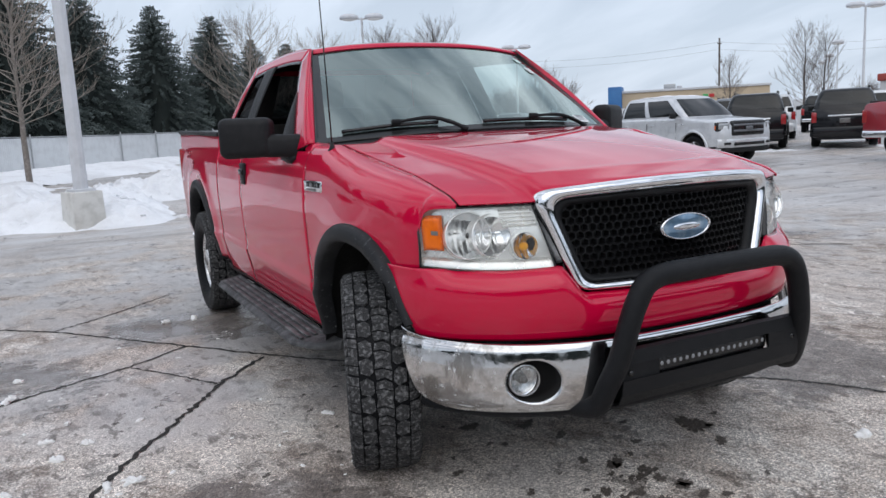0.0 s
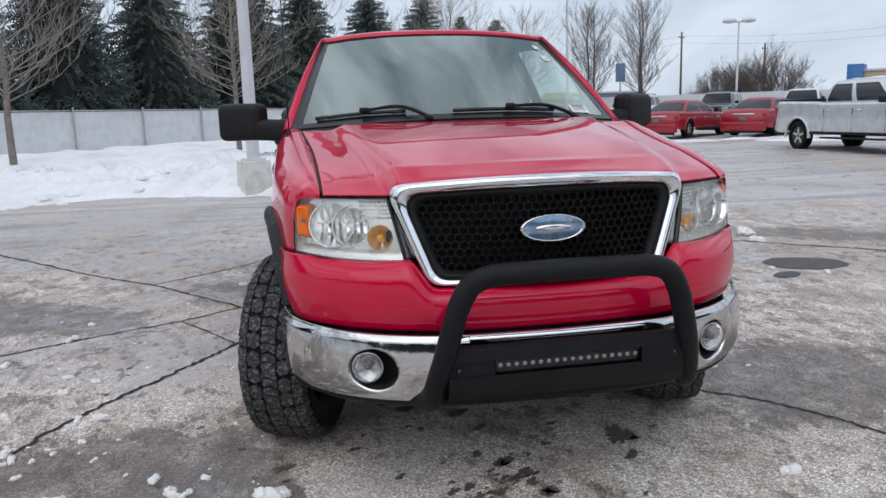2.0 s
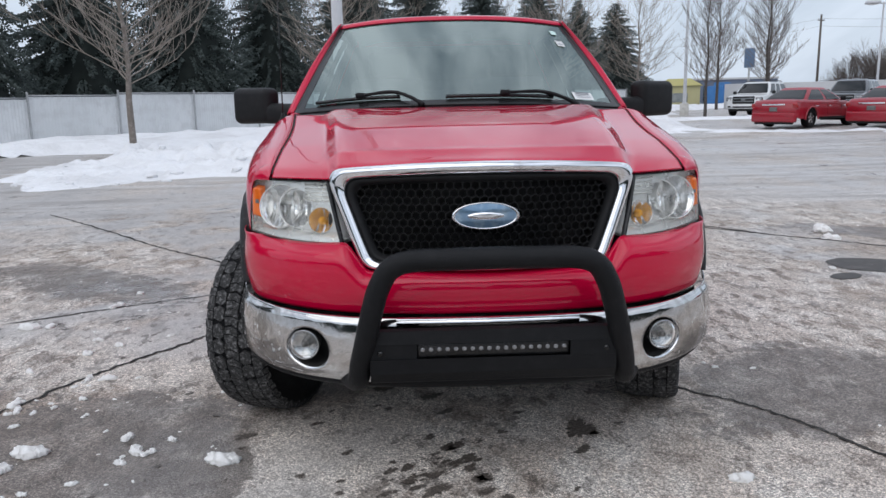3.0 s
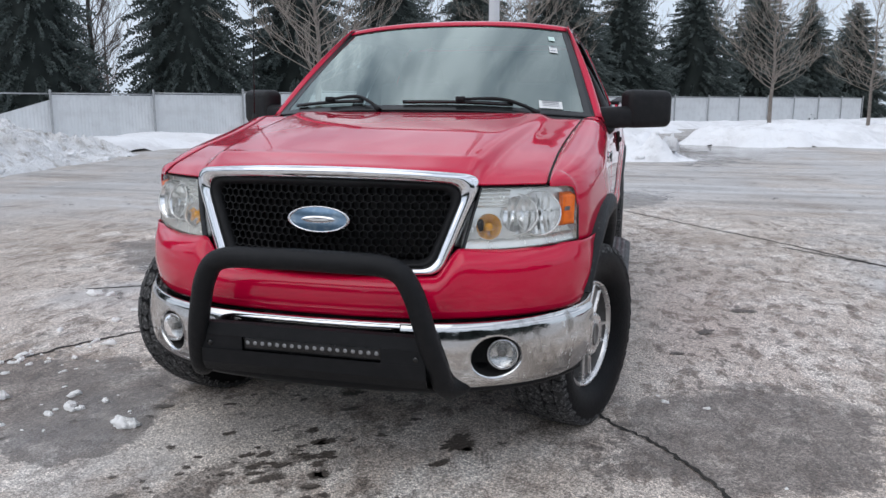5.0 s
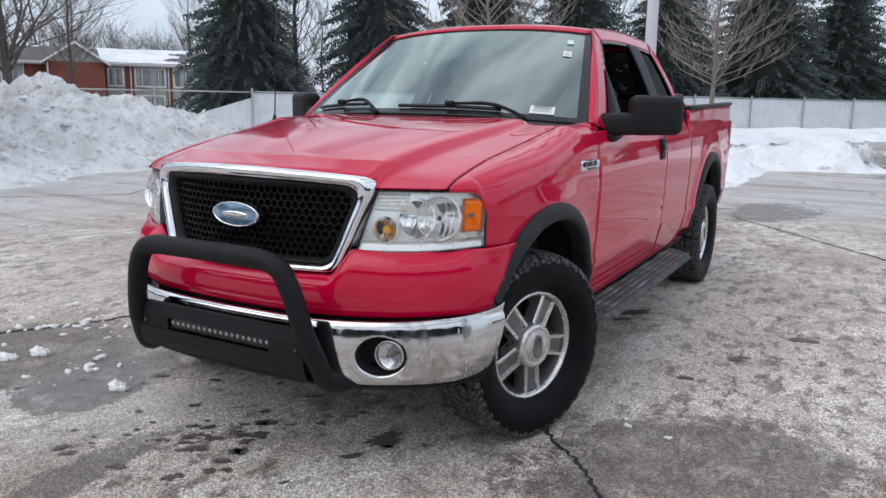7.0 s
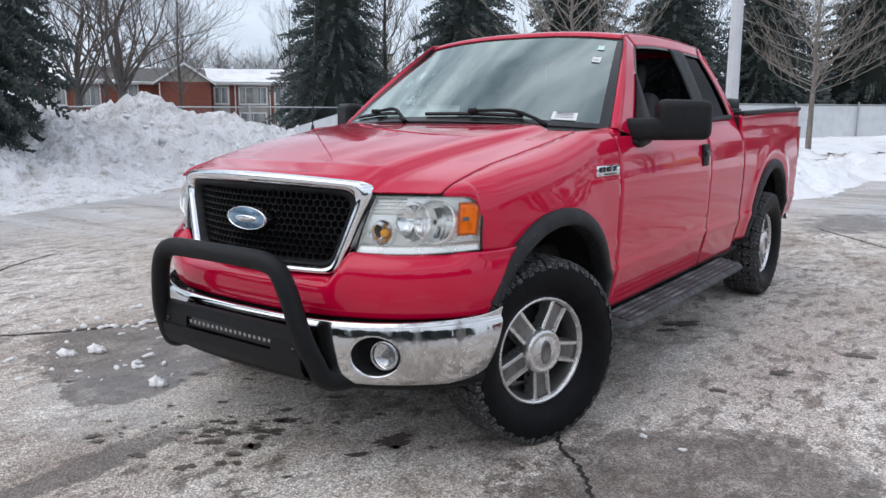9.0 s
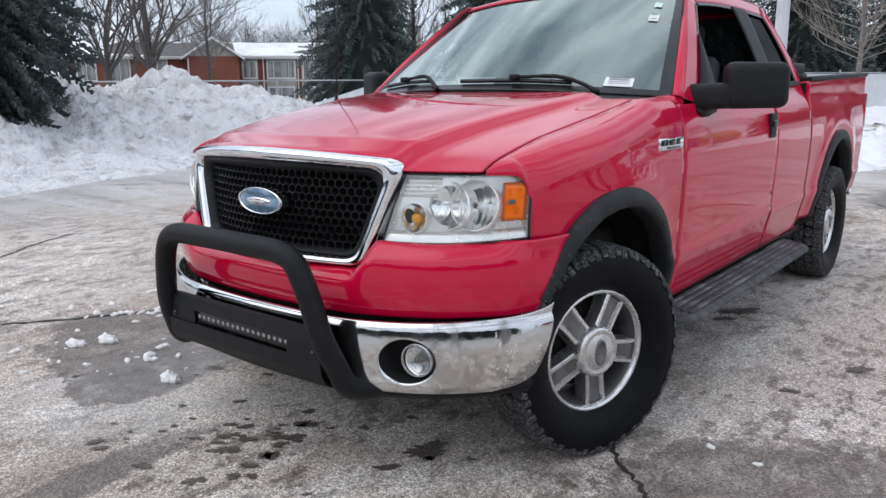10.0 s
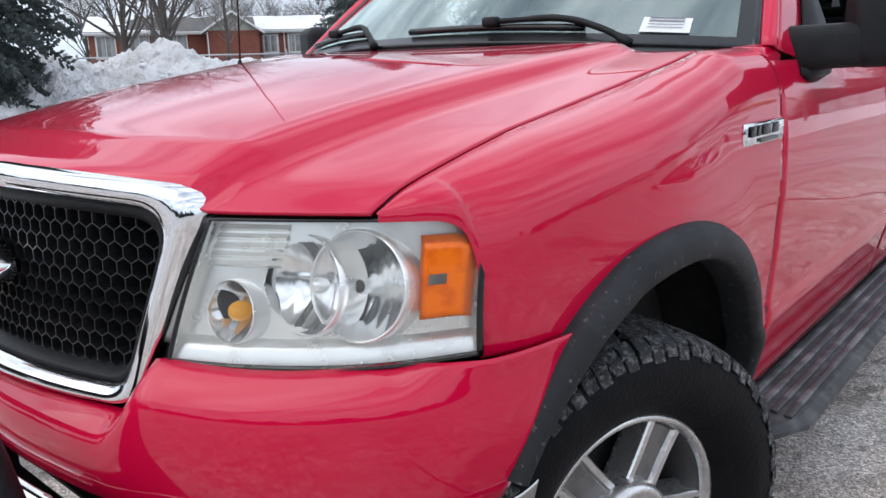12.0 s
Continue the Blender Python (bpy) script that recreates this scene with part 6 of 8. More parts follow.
def patch_of_snow(u0, u1, v0, v1, high, seed):
    def f(x, y):
        u, v = in_uv(x, y)
        d = min(u - u0, u1 - u, v - v0, v1 - v) + 0.75 * fract(x, y, 0.4, 4, seed)
        lump = 0.20 * fract(x, y, 0.8, 5, seed + 1) + 0.14 * abs(fract(x, y, 2.4, 4, seed + 2))
        return smooth01((d + 0.05) / 1.4) * (high + lump) - 0.03 + min(0, d) * 0.5
    return f


snow_field("snow_bank", "low white snow bank round a bare tree", -2, 25, 30, 54, 0.22, patch_of_snow(38.2, 50, 17.8, 23.0, 0.22, 5.5), SNOW)
snow_field("snow_bank", "low ring of snow round a young tree", 3, 12, 33, 42, 0.2, patch_of_snow(32.4, 35.4, 17.2, 19.6, 0.12, 3.5), SNOW)
FAR_ISLAND = [(22.6, 15.2), (22.9, 12.6), (25.0, 11.2), (27.1, 10.6), (27.3, 4.0), (27.6, -2.0), (28.8, -2.0), (29.0, 4.0), (29.4, 9.6), (31.5, 11.4), (33.0, 14.0), (31.0, 16.0), (26.0, 16.4)]


def far_island(x, y):
    u, v = in_uv(x, y)
    d = inside(u, v, FAR_ISLAND) + 0.5 * fract(x, y, 0.5, 4, 2.4)
    lump = 0.16 * fract(x, y, 0.8, 5, 6.1) + 0.12 * (0.35 - abs(fract(x, y, 1.9, 4, 3.3)))
    return smooth01((d + 0.15) / 1.1) * ((0.16 + lump) * (0.35 + 0.65 * smooth01((v - 9.5) / 2)) + 0.38 * smooth01((v - 10.5) / 2)) - 0.03 + min(0, d) * 0.5


snow_field("snow_bank", "white snow heaped on an island with a lamp post", 1, 24, 18, 40, 0.16, far_island, SNOW)
snow_field("snow_bank", "small white snow bank round a bare tree", -7, 1, 22, 31, 0.18, patch_of_snow(15.8, 20.6, 17.6, 20.8, 0.25, 9.5), SNOW)


def verge(x, y):
    u, v = in_uv(x, y)
    d = v - 19.4 - 2.4 * smooth01((u - 4) / 4) - 0.8 * smooth01((u - 12) / 7) + 3.0 * (smooth01((u - 10) / 4) - smooth01((u - 29) / 4)) + 0.7 * fract(x, y, 0.3, 4, 8.2)
    lump = 0.12 * fract(x, y, 0.7, 5, 2.2) + 0.05 * abs(fract(x, y, 2.2, 4, 9.0))
    pile = 0.0
    return smooth01((d + 0.05) / 1.3) * (0.16 + lump + pile + 0.16 * smooth01((v - 18) / 6)) - 0.03 + min(0, d) * 0.5


snow_field("snow_verge", "trodden white snow along the fence", -46, 62, 4, 92, 0.42, verge, SNOW, "structure")


MOUND_EDGE = smooth_table([(-9, -5.0), (0, -6.9), (5.2, -8.9), (9.2, -10.2), (12, -10.7), (16, -11.2), (22, -12.0)], 0.6)
MOUND_CREST = smooth_table([(-9, -8.5), (0, -10.6), (5, -13.0), (7.5, -15.0), (9.3, -14.9), (10.1, -14.3), (10.9, -13.6), (12, -13.3), (13.7, -12.9), (15, -12.8), (17, -13.2), (22, -14)], 0.3)
MOUND_TOP = smooth_table([(-9, 0.7), (0, 1.0), (5, 1.15), (7.5, 1.35), (9.2, 1.60), (10.0, 1.28), (10.9, 1.82), (11.7, 1.38), (12.5, 1.50), (13.7, 1.15), (15, 0.90), (17, 0.50), (20, 0.12)], 0.16)


def heap(x, y):
    edge = MOUND_EDGE(y) + 0.35 * fract(x, y, 0.5, 4, 4.4)
    yy = y + 0.35 * fract(x, y, 0.8, 3, 1.4)
    crest, top = MOUND_CREST(yy), MOUND_TOP(yy)
    d = edge - x
    t = d / max(0.8, edge - crest)
    rise = smooth01(t) * 0.55 + 0.45 * max(0.0, min(1.0, t)) ** 0.7
    shape = rise if t < 1 else 1 - 0.45 * smooth01((t - 1) / 1.6)
    fall = smooth01((21 - y) / 4) * smooth01((y + 8) / 5)
    back = smooth01((25 + x) / 6)
    ridged = 0.5 - abs(fract(x, y, 1.1, 5, 2.9))
    clods = 0.40 - abs(fract(x, y, 2.7, 4, 1.1))
    lump = 0.24 * fract(x, y, 0.55, 5, 6.3) + 0.34 * ridged * abs(ridged) + 0.26 * clods + 0.13 * fract(x, y, 6.0, 4, 8.8) - 0.12
    return fall * back * (shape * top + lump * min(1.0, max(0.0, t) * 3.0)) - 0.02 + min(0, d) * 0.5 - (1 - fall) * 0.3


snow_field("snow_mound", "tall dirty mound of ploughed snow", -25, -4.5, -8, 22, 0.085, heap, DIRTY_SNOW)


def strip(cx, cy, half, w, turn):
    ca, sa = math.cos(radians(turn)), math.sin(radians(turn))

    def f(x, y):
        a, c = (x - cx) * ca + (y - cy) * sa, -(x - cx) * sa + (y - cy) * ca
        d = min(half - abs(a), w - abs(c)) + 0.55 * fract(x, y, 0.6, 4, cx)
        return smooth01(d / 0.7) * 0.12 - 0.03 + min(0, d) * 0.4
    return f


for cx, cy, half, w, turn in ((13.6, 25.6, 6.5, 0.5, -14), (21.0, 16.6, 4.5, 0.6, -38), (14, 38, 9, 1.6, 10)):
    snow_field("snow_strip", "thin strip of trodden snow on the lot", cx - half - 1, cx + half + 1, cy - 6, cy + 6, 0.3, strip(cx, cy, half, w, turn), SNOW, "structure")

# chunks broken from the ploughed snow
rnd = random.Random(9)
verts, faces = [], []
for k in range(700):
    if k < 600:
        y = rnd.uniform(0, 19)
        x = MOUND_EDGE(y) - rnd.uniform(-0.4, 4.8)
        h = heap(x, y)
        size = 0.02 + 0.075 * rnd.random() ** 2.5
    else:
        x, y = rnd.uniform(-8, 2.5), rnd.uniform(13, 21)
        h = island(x, y)
        size = rnd.uniform(0.03, 0.09)
    if h < -0.04:
        continue
    c = Vector((x, y, ground_z(x, y) + max(h, 0) ))
    b = bmesh.new()
    bmesh.ops.create_icosphere(b, subdivisions=2, radius=size)
    i0 = len(verts)
    for v in b.verts:
        v.index = len(verts) - i0
        g = 1 + 0.8 * noise.noise(v.co / size * 1.3 + c)
        verts.append(c + Vector((v.co.x * g * 1.3, v.co.y * g, v.co.z * g * 0.7)))
    faces += [tuple(i0 + v.index for v in f.verts) for f in b.faces]
    b.free()
me = bpy.data.meshes.new("snow_chunks")
me.from_pydata(verts, [], faces)
me.materials.append(SNOW)
me.polygons.foreach_set("use_smooth", [True] * len(me.polygons))
tagged(new("snow_chunks", me), "broken lumps of ploughed snow", "snow", kind="stuff")

# ---- fence with white slats ----
fence = empty("fence")
tagged(fence, "chain-link fence filled with white slats", "fence")


def fence_panel_mesh(w, h):
    bm = bmesh.new()
    # woven slats: one pleated sheet with a front and a back
    n = 60
    line = [(w * k / n, 0.010 * (k % 2)) for k in range(n + 1)]
    line += [(x, y + 0.02) for x, y in line[::-1]]
    sheet([[(x, y, z) for x, y in line] for z in (0, h * 0.5, h)], closed=True, into=bm)
    return bm


def chain_link_mesh(w, h):
    """Crossing wires at the true slant, in two layers."""
    bm = bmesh.new()
    step = 0.11
    for k in range(int((w + h) / step)):
        for way in (1, -1):
            c = k * step
            x0, x1 = max(0.0, c - h), min(w, c)
            if x1 - x0 < 0.02:
                continue
            p, q = (x0, c - x0), (x1, c - x1)
            if way < 0:
                p, q = (w - p[0], p[1]), (w - q[0], q[1])
            tube([(p[0], 0.004 * way, p[1]), (q[0], 0.004 * way, q[1])], 0.0022, 3, into=bm, caps=False)
    return bm


BAY = 3.05
first = None
link_first = None
post_first = None
fence_rot = math.degrees(math.atan2(UY, UX))
N_BAYS = 24
FENCE_TOP = smooth_table([(-20, 1.66), (5, 1.72), (9, 1.78), (14, 1.92), (30, 1.91), (48, 2.07), (64, 2.16)], 1.2)
for k in range(N_BAYS + 1):
    u = -16 + BAY * k
    x, y = uv(u, 25.1)
    z = FENCE_TOP(u) - 1.76
    if k < N_BAYS:
        if u < 2.0:
            if link_first is None:
                link_first = part("chain_link_panel", chain_link_mesh(BAY, 1.66), GALV, fence, "bare chain-link panel", smooth=False)
                o = link_first
            else:
                o = new("chain_link_panel", link_first.data)
                o.parent = fence
        elif u < 5.0:
            sag = fence_panel_mesh(BAY, 1.60)
            for q in sag.verts:
                if q.co.z > 1.0:
                    q.co.z -= 0.95 * (1 - q.co.x / BAY) + 0.12
            o = part("sagging_panel", sag, SLATS, fence, "white slats slumped in their mesh", smooth=False)
        elif first is None:
            first = part("fence_panel", fence_panel_mesh(BAY, 1.62), SLATS, fence, smooth=False)
            o = first
        else:
            o = new("fence_panel", first.data)
            o.parent = fence
        o.matrix_basis = pose(x, y, z + 0.10, 0, 0, fence_rot)
        rail = bmesh.new()
        tube([(0, -0.02, 0), (BAY, -0.02, 0)], 0.022, 8, into=rail)
        r = part("top_rail", rail, GALV, fence)
        r.matrix_basis = pose(x, y, z + 1.76, 0, 0, fence_rot)
    if post_first is None:
        pb = bmesh.new()
        lathe([(-0.2, 0.034), (1.80, 0.034), (1.82, 0.040), (1.86, 0.030), (1.88, 0.001)], 12, "Z", into=pb)
        post_first = part("fence_post", pb, GALV, fence)
        p = post_first
    else:
        p = new("fence_post", post_first.data)
        p.parent = fence
    px, py = uv(u, 25.02)
    p.location = (px, py, z)

# ---- spruces ----


def spruce_meshes(seed, height, spread, fine=1.0, skirt=0.80, far=False):
    """Whorls of drooping boughs, each a spine with flat sprays of needles to both sides and hanging below."""
    rnd = random.Random(seed)
    verts, faces = [], []
    z = 0.30
    while z < height * 0.985:
        f = z / height
        reach = spread * (1 - f) ** (0.80 if far else 0.96) * (skirt + (0.94 - skirt) * smooth01(f / (0.15 if far else 0.28))) + 0.08
        count = max(6, int(15 * (1 - f) + 6))
        a0 = rnd.random() * 6.3
        for k in range(count):
            a = a0 + 2 * math.pi * k / count + rnd.uniform(-0.3, 0.3)
            ln = reach * rnd.uniform(0.70, 1.22)
            dx, dy = math.cos(a), math.sin(a)
            rise = rnd.uniform(-0.05, 0.30) + 0.5 * f
            droop = 0.30 + 0.25 * (1 - f)
            n = max(3, int(ln / (0.16 * fine)))
            for q in range(n):
                t = (q + 0.7) / n
                if t < 0.22 and n > 6:
                    continue
                r = ln * t
                hz = z + ln * (rise * t - droop * t * t)
                w = (0.34 * (1 - 0.62 * t) + 0.05) * rnd.uniform(0.6, 1.15) * (0.55 + 0.45 * (1 - f)) * fine ** 0.6
                for side in (-1, 1, 0, 2):
                    base = Vector((dx * r, dy * r, hz + rnd.uniform(-0.05, 0.05)))
                    if side == 0:
                        way = Vector((dx * 0.26, dy * 0.26, rnd.uniform(-0.06, 0.12)))
                    elif side == 2:
                        way = Vector((dx * 0.10 + rnd.uniform(-0.08, 0.08), dy * 0.10 + rnd.uniform(-0.08, 0.08), -rnd.uniform(0.12, 0.30)))
                    else:
                        way = Vector((dx * 0.16 - dy * side * w, dy * 0.16 + dx * side * w, rnd.uniform(-0.14, 0.03)))
                    tip = base + way * fine ** 0.5 * (0.45 + 0.55 * (1 - f))
                    wide = way.cross(Vector((0, 0, 1)) if side != 2 else Vector((-dy, dx, 0.0)))
                    if wide.length < 1e-4:
                        continue
                    wide = wide.normalized() * rnd.uniform(0.04, 0.085) * fine
                    m = base.lerp(tip, 0.55)
                    i0 = len(verts)
                    verts += [base, m + wide - Vector((0, 0, 0.03)), tip, m - wide - Vector((0, 0, 0.03)), m + Vector((0, 0, 0.035))]
                    faces += [(i0, i0 + 1, i0 + 4), (i0 + 1, i0 + 2, i0 + 4), (i0 + 2, i0 + 3, i0 + 4), (i0 + 3, i0, i0 + 4)]
        z += (0.15 + 0.13 * (1 - f)) * fine ** 0.5
    me = bpy.data.meshes.new("spruce_crown")
    me.from_pydata(verts, [], faces)
    trunk = tube([(0, 0, -0.3), (0, 0, height * 0.5), (0, 0, height * 0.98)], [0.16, 0.09, 0.015], 8)
    # solid inner cone, coloured as the crown's inner shade, closes gaps between sprays
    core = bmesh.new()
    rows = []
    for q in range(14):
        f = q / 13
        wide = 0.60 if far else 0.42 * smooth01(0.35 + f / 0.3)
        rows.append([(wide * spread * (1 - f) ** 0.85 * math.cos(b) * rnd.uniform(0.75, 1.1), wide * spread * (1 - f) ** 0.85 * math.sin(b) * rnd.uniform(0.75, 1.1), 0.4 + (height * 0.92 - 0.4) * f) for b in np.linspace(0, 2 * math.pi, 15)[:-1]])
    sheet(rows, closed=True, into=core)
    return trunk, me, core


spruce_kinds = []
for seed, h, sp in ((11, 9.4, 3.4), (12, 9.8, 3.7), (13, 9.0, 3.2)):
    root = empty("spruce_tree")
    tagged(root, "dark blue-green spruce behind the fence", "tree", "spruces along the fence")
    tr, cr, core = spruce_meshes(seed, h, sp, 0.62, 0.80, True)
    part("trunk", tr, BARK, root)
    cr.materials.append(NEEDLES)
    crown = new("crown", cr)
    crown.parent = root
    part("dark_bough", core, NEEDLES_SHADE, root)
    spruce_kinds.append(root)
spruce_spots = [(5.8, 29.8, 1.02), (11.3, 29.8, 1.04), (21.1, 30.2, 1.08), (25.9, 30.0, 1.03), (32.2, 30.2, 1.05), (37.4, 30.0, 1.06), (43.2, 29.2, 1.01), (50.2, 29.0, 1.0),
                (57.2, 29.3, 0.98), (16.3, 30.4, 1.08), (64.5, 29.4, 0.95), (-12.5, 29, 1.0)]
for k, (u, v, sc) in enumerate(spruce_spots):
    x, y = uv(u, v)
    m = pose(x, y, ground_z(x, y) + 0.05, 0, 0, 77 * k)
    if k < 3:
        wd = sc * (0.84 if u < 12 else 0.98)
        spruce_kinds[k].matrix_basis = m @ Matrix.Diagonal((wd, wd, sc, 1))
    else:
        c = copy_thing(spruce_kinds[k % 3], m)
        wd = sc * (0.96 if u < 30 else 1.14)
        c.scale = (wd, wd, sc)

# unseen spruce belt behind the camera, added to darken reflections in paint and chrome
rnd = random.Random(77)
for k in range(30):
    a = radians(188 + 5.6 * k + rnd.uniform(-1.5, 1.5))
    r, sc = rnd.uniform(32, 42), rnd.uniform(0.5, 0.85)
    x, y = r * math.cos(a), 3 + r * math.sin(a)
    copy_thing(spruce_kinds[k % 3], pose(x, y, ground_z(x, y), 0, 0, 50 * k)).scale = (sc * 1.7, sc * 1.7, sc)

root = empty("spruce_tree")
tagged(root, "dark spruce standing in the ploughed snow mound", "tree", "spruces")
tr, cr, core = spruce_meshes(17, 9.0, 2.35, 0.36, 0.30)
part("trunk", tr, BARK, root)
cr.materials.append(NEEDLES)
crown = new("crown", cr)
crown.parent = root
part("dark_bough", core, NEEDLES_SHADE, root)
root.matrix_basis = pose(-13.35, 6.75, 0.45)

# ---- bare trees ----


def bare_tree_mesh(seed, height, fork, spread, levels=6, trunk_r=0.085):
    """Trunk and its forking limbs; twigs are thin three-sided tubes."""
    rnd = random.Random(seed)
    wood, twigs = bmesh.new(), bmesh.new()

    def grow(p, d, length, r, level):
        bend = Vector((rnd.uniform(-1, 1), rnd.uniform(-1, 1), rnd.uniform(0.0, 0.8))) * 0.12
        mid = p + d * length * 0.5
        d2 = (d + bend).normalized()
        end = mid + d2 * length * 0.5
        tube([p, mid, end], [r, r * 0.85, r * 0.66], 7 if level < 2 else (4 if level < 3 else 3), into=wood if level < 2 else twigs, caps=False)
        if level >= levels:
            return
        kids = 3 if level < 3 else rnd.choice((2, 3, 3))
        for k in range(kids):
            side = Vector((rnd.uniform(-1, 1), rnd.uniform(-1, 1), rnd.uniform(-0.15, 0.5)))
            side = (side - d2 * side.dot(d2))
            if side.length < 1e-3:
                continue
            nd = (d2 * (1.0 if k == 0 else 0.75) + side.normalized() * spread * rnd.uniform(0.55, 1.1) + Vector((0, 0, 0.12))).normalized()
            start = end if k == 0 else p.lerp(end, rnd.uniform(0.45, 1.0)) if level else end
            grow(start, nd, length * rnd.uniform(0.62, 0.80), r * (0.62 if k == 0 else 0.48), level + 1)

    tube([(0, 0, -0.3), (0, 0, 0.2), (0.02, 0.01, fork)], [trunk_r * 1.35, trunk_r * 1.1, trunk_r * 0.85], 9, into=wood, caps=False)
    n = 11
    for k in range(n):
        a = 2 * math.pi * k / n + rnd.uniform(-0.3, 0.3)
        lean = rnd.uniform(0.25, 1.5) * spread * 1.25
        d = Vector((math.cos(a) * lean, math.sin(a) * lean, 1.0)).normalized()
        grow(Vector((0.02, 0.01, fork * rnd.uniform(0.80, 1.25))), d, height * rnd.uniform(0.24, 0.32), trunk_r * rnd.uniform(0.22, 0.36), 1)
    grow(Vector((0.02, 0.01, fork)), Vector((0, 0, 1)), height * 0.3, trunk_r * 0.6, 1)
    return wood, twigs


def leader_tree_mesh(seed, height, start, reach, limbs=44, trunk_r=0.085, lift=0.9):
    """A straight leader with limbs all the way up, each limb with side shoots and fine twigs."""
    rnd = random.Random(seed)
    wood, twigs = bmesh.new(), bmesh.new()
    top = [Vector((0.10 * math.sin(1.7 * k + seed) * k / 8, 0.10 * math.cos(1.3 * k + seed) * k / 8, -0.3 + (height + 0.3) * k / 8)) for k in range(9)]
    tube(top, [trunk_r * (1.2 - 1.05 * k / 8) for k in range(9)], 8, into=wood, caps=False)

    def shoot(p, d, ln, r, level):
        pts = [p]
        for k in range(3):
            d = (d + Vector((rnd.uniform(-0.22, 0.22), rnd.uniform(-0.22, 0.22), rnd.uniform(0.0, 0.24)))).normalized()
            pts.append(pts[-1] + d * ln / 3)
        tube(pts, [r, r * 0.75, r * 0.5, r * 0.25], 4 if level == 0 else 3, into=twigs, caps=False)
        if level == 2:
            return
        for k in range(8 if level == 0 else 4):
            f = rnd.uniform(0.22, 1.0)
            i = min(2, int(f * 3))
            q = pts[i].lerp(pts[i + 1], f * 3 - i)
            side = Vector((rnd.uniform(-1, 1), rnd.uniform(-1, 1), rnd.uniform(-0.1, 0.8)))
            shoot(q, (d + side * 0.75).normalized(), ln * rnd.uniform(0.28, 0.55) * (1.15 - 0.5 * f), r * 0.5, level + 1)

    for k in range(limbs):
        f = (k + rnd.random()) / limbs
        z = start + (height * 0.96 - start) * f ** 1.15
        i = min(7, int((z + 0.3) / (height + 0.3) * 8))
        p = top[i].lerp(top[i + 1], (z + 0.3) / (height + 0.3) * 8 - i)
        a = 2.4 * k + rnd.uniform(-0.4, 0.4)
        up = lift * (0.55 + 0.9 * f) * rnd.uniform(0.8, 1.25)
        ln = reach * (0.55 + 0.9 * math.sin(math.pi * min(1, 0.18 + 0.72 * f)) ** 1.2) * (1.0 if f < 0.75 else 1 - 1.6 * (f - 0.75)) * rnd.uniform(0.7, 1.1)
        shoot(p, Vector((math.cos(a), math.sin(a), up)).normalized(), ln, trunk_r * (0.24 - 0.12 * f), 0)
    return wood, twigs


def bare_tree(name, label, seed, height, fork, spread, mat, levels=6, trunk_r=0.085, group="bare trees", bark=BARK):
    root = empty(name)
    tagged(root, label, "tree", group)
    w, t = leader_tree_mesh(seed, height, fork, spread, levels, trunk_r, 0.95 if height > 8 else 0.42) if levels > 9 else bare_tree_mesh(seed, height, fork, spread, levels, trunk_r)
    part("trunk", w, bark, root)
    part("crown", t, mat, root)
    return root


kinds = [bare_tree("bare_tree", "leafless young tree with pale spreading twigs", 21, 6.4, 1.75, 2.35, TWIG_PALE, 58),
         bare_tree("bare_tree", "leafless young tree with fine upright twigs", 22, 6.6, 1.8, 2.30, TWIG_PALE, 58),
         bare_tree("bare_tree", "tall leafless grey-brown tree", 23, 9.5, 2.2, 2.5, TWIG, 54, 0.12, bark=DARK_BARK)]
for k, (u, v) in enumerate(((11.0, 18.6), (19.5, 19.2))):
    x, y = uv(u, v)
    kinds[k].matrix_basis = pose(x, y, ground_z(x, y) + 0.15, 0, 0, 40 * k)
for u, v, kind, sc in ((33.9, 18.4, 0, 1.0), (44.0, 18.6, 1, 1.0), (8.0, 31.0, 2, 0.95), (17.8, 31.5, 2, 1.05), (23.5, 32.0, 2, 1.0), (35.5, 32.5, 2, 0.9), (49.5, 32, 2, 0.9),
                       (29.5, 33.0, 2, 1.0), (42.5, 33, 2, 0.95), (57, 33, 2, 0.95)):
    x, y = uv(u, v)
    copy_thing(kinds[kind], pose(x, y, ground_z(x, y) + 0.1, 0, 0, 53 * u)).scale = (sc, sc, sc)
x, y = 26.0, 66.0
kinds[2].matrix_basis = pose(x, y, 0.3, 0, 0, 10)
for x, y, kind, sc in ((16.1, 42.6, 2, 0.72), (21.6, 47.2, 2, 0.85), (49.5, 47.7, 2, 0.62), (45, 37.0, 2, 0.72), (34.6, 75, 2, 1.15), (23.0, 97, 2, 0.8), (78, 60, 2, 1.0), (84, 50, 2, 1.0), (-48, 36, 2, 1.15), (-53, 33, 2, 1.05), (-62, 60, 2, 1.35), (-55, 66, 2, 1.3),
                       (-46, 62, 2, 1.1), (-70, 52, 2, 1.3), (-38, 66, 2, 0.9)):
    copy_thing(kinds[kind], pose(x, y, 0.3, 0, 0, 31 * x)).scale = (sc, sc, sc)



big = bare_tree("bare_tree", "large dark leafless tree before the houses", 29, 13.0, 2.6, 0.80, TWIG_DARK, 6, 0.30, bark=DARK_BARK)
big.matrix_basis = pose(2.45 + 52 * math.sin(radians(-58.7)), 0.55 + 52 * math.cos(radians(-58.7)), 0.3, 0, 0, 0)
copy_thing(big, pose(2.45 + 57 * math.sin(radians(-61.4)), 0.55 + 57 * math.cos(radians(-61.4)), 0.3, 0, 0, 120)).scale = (0.95, 0.95, 0.95)


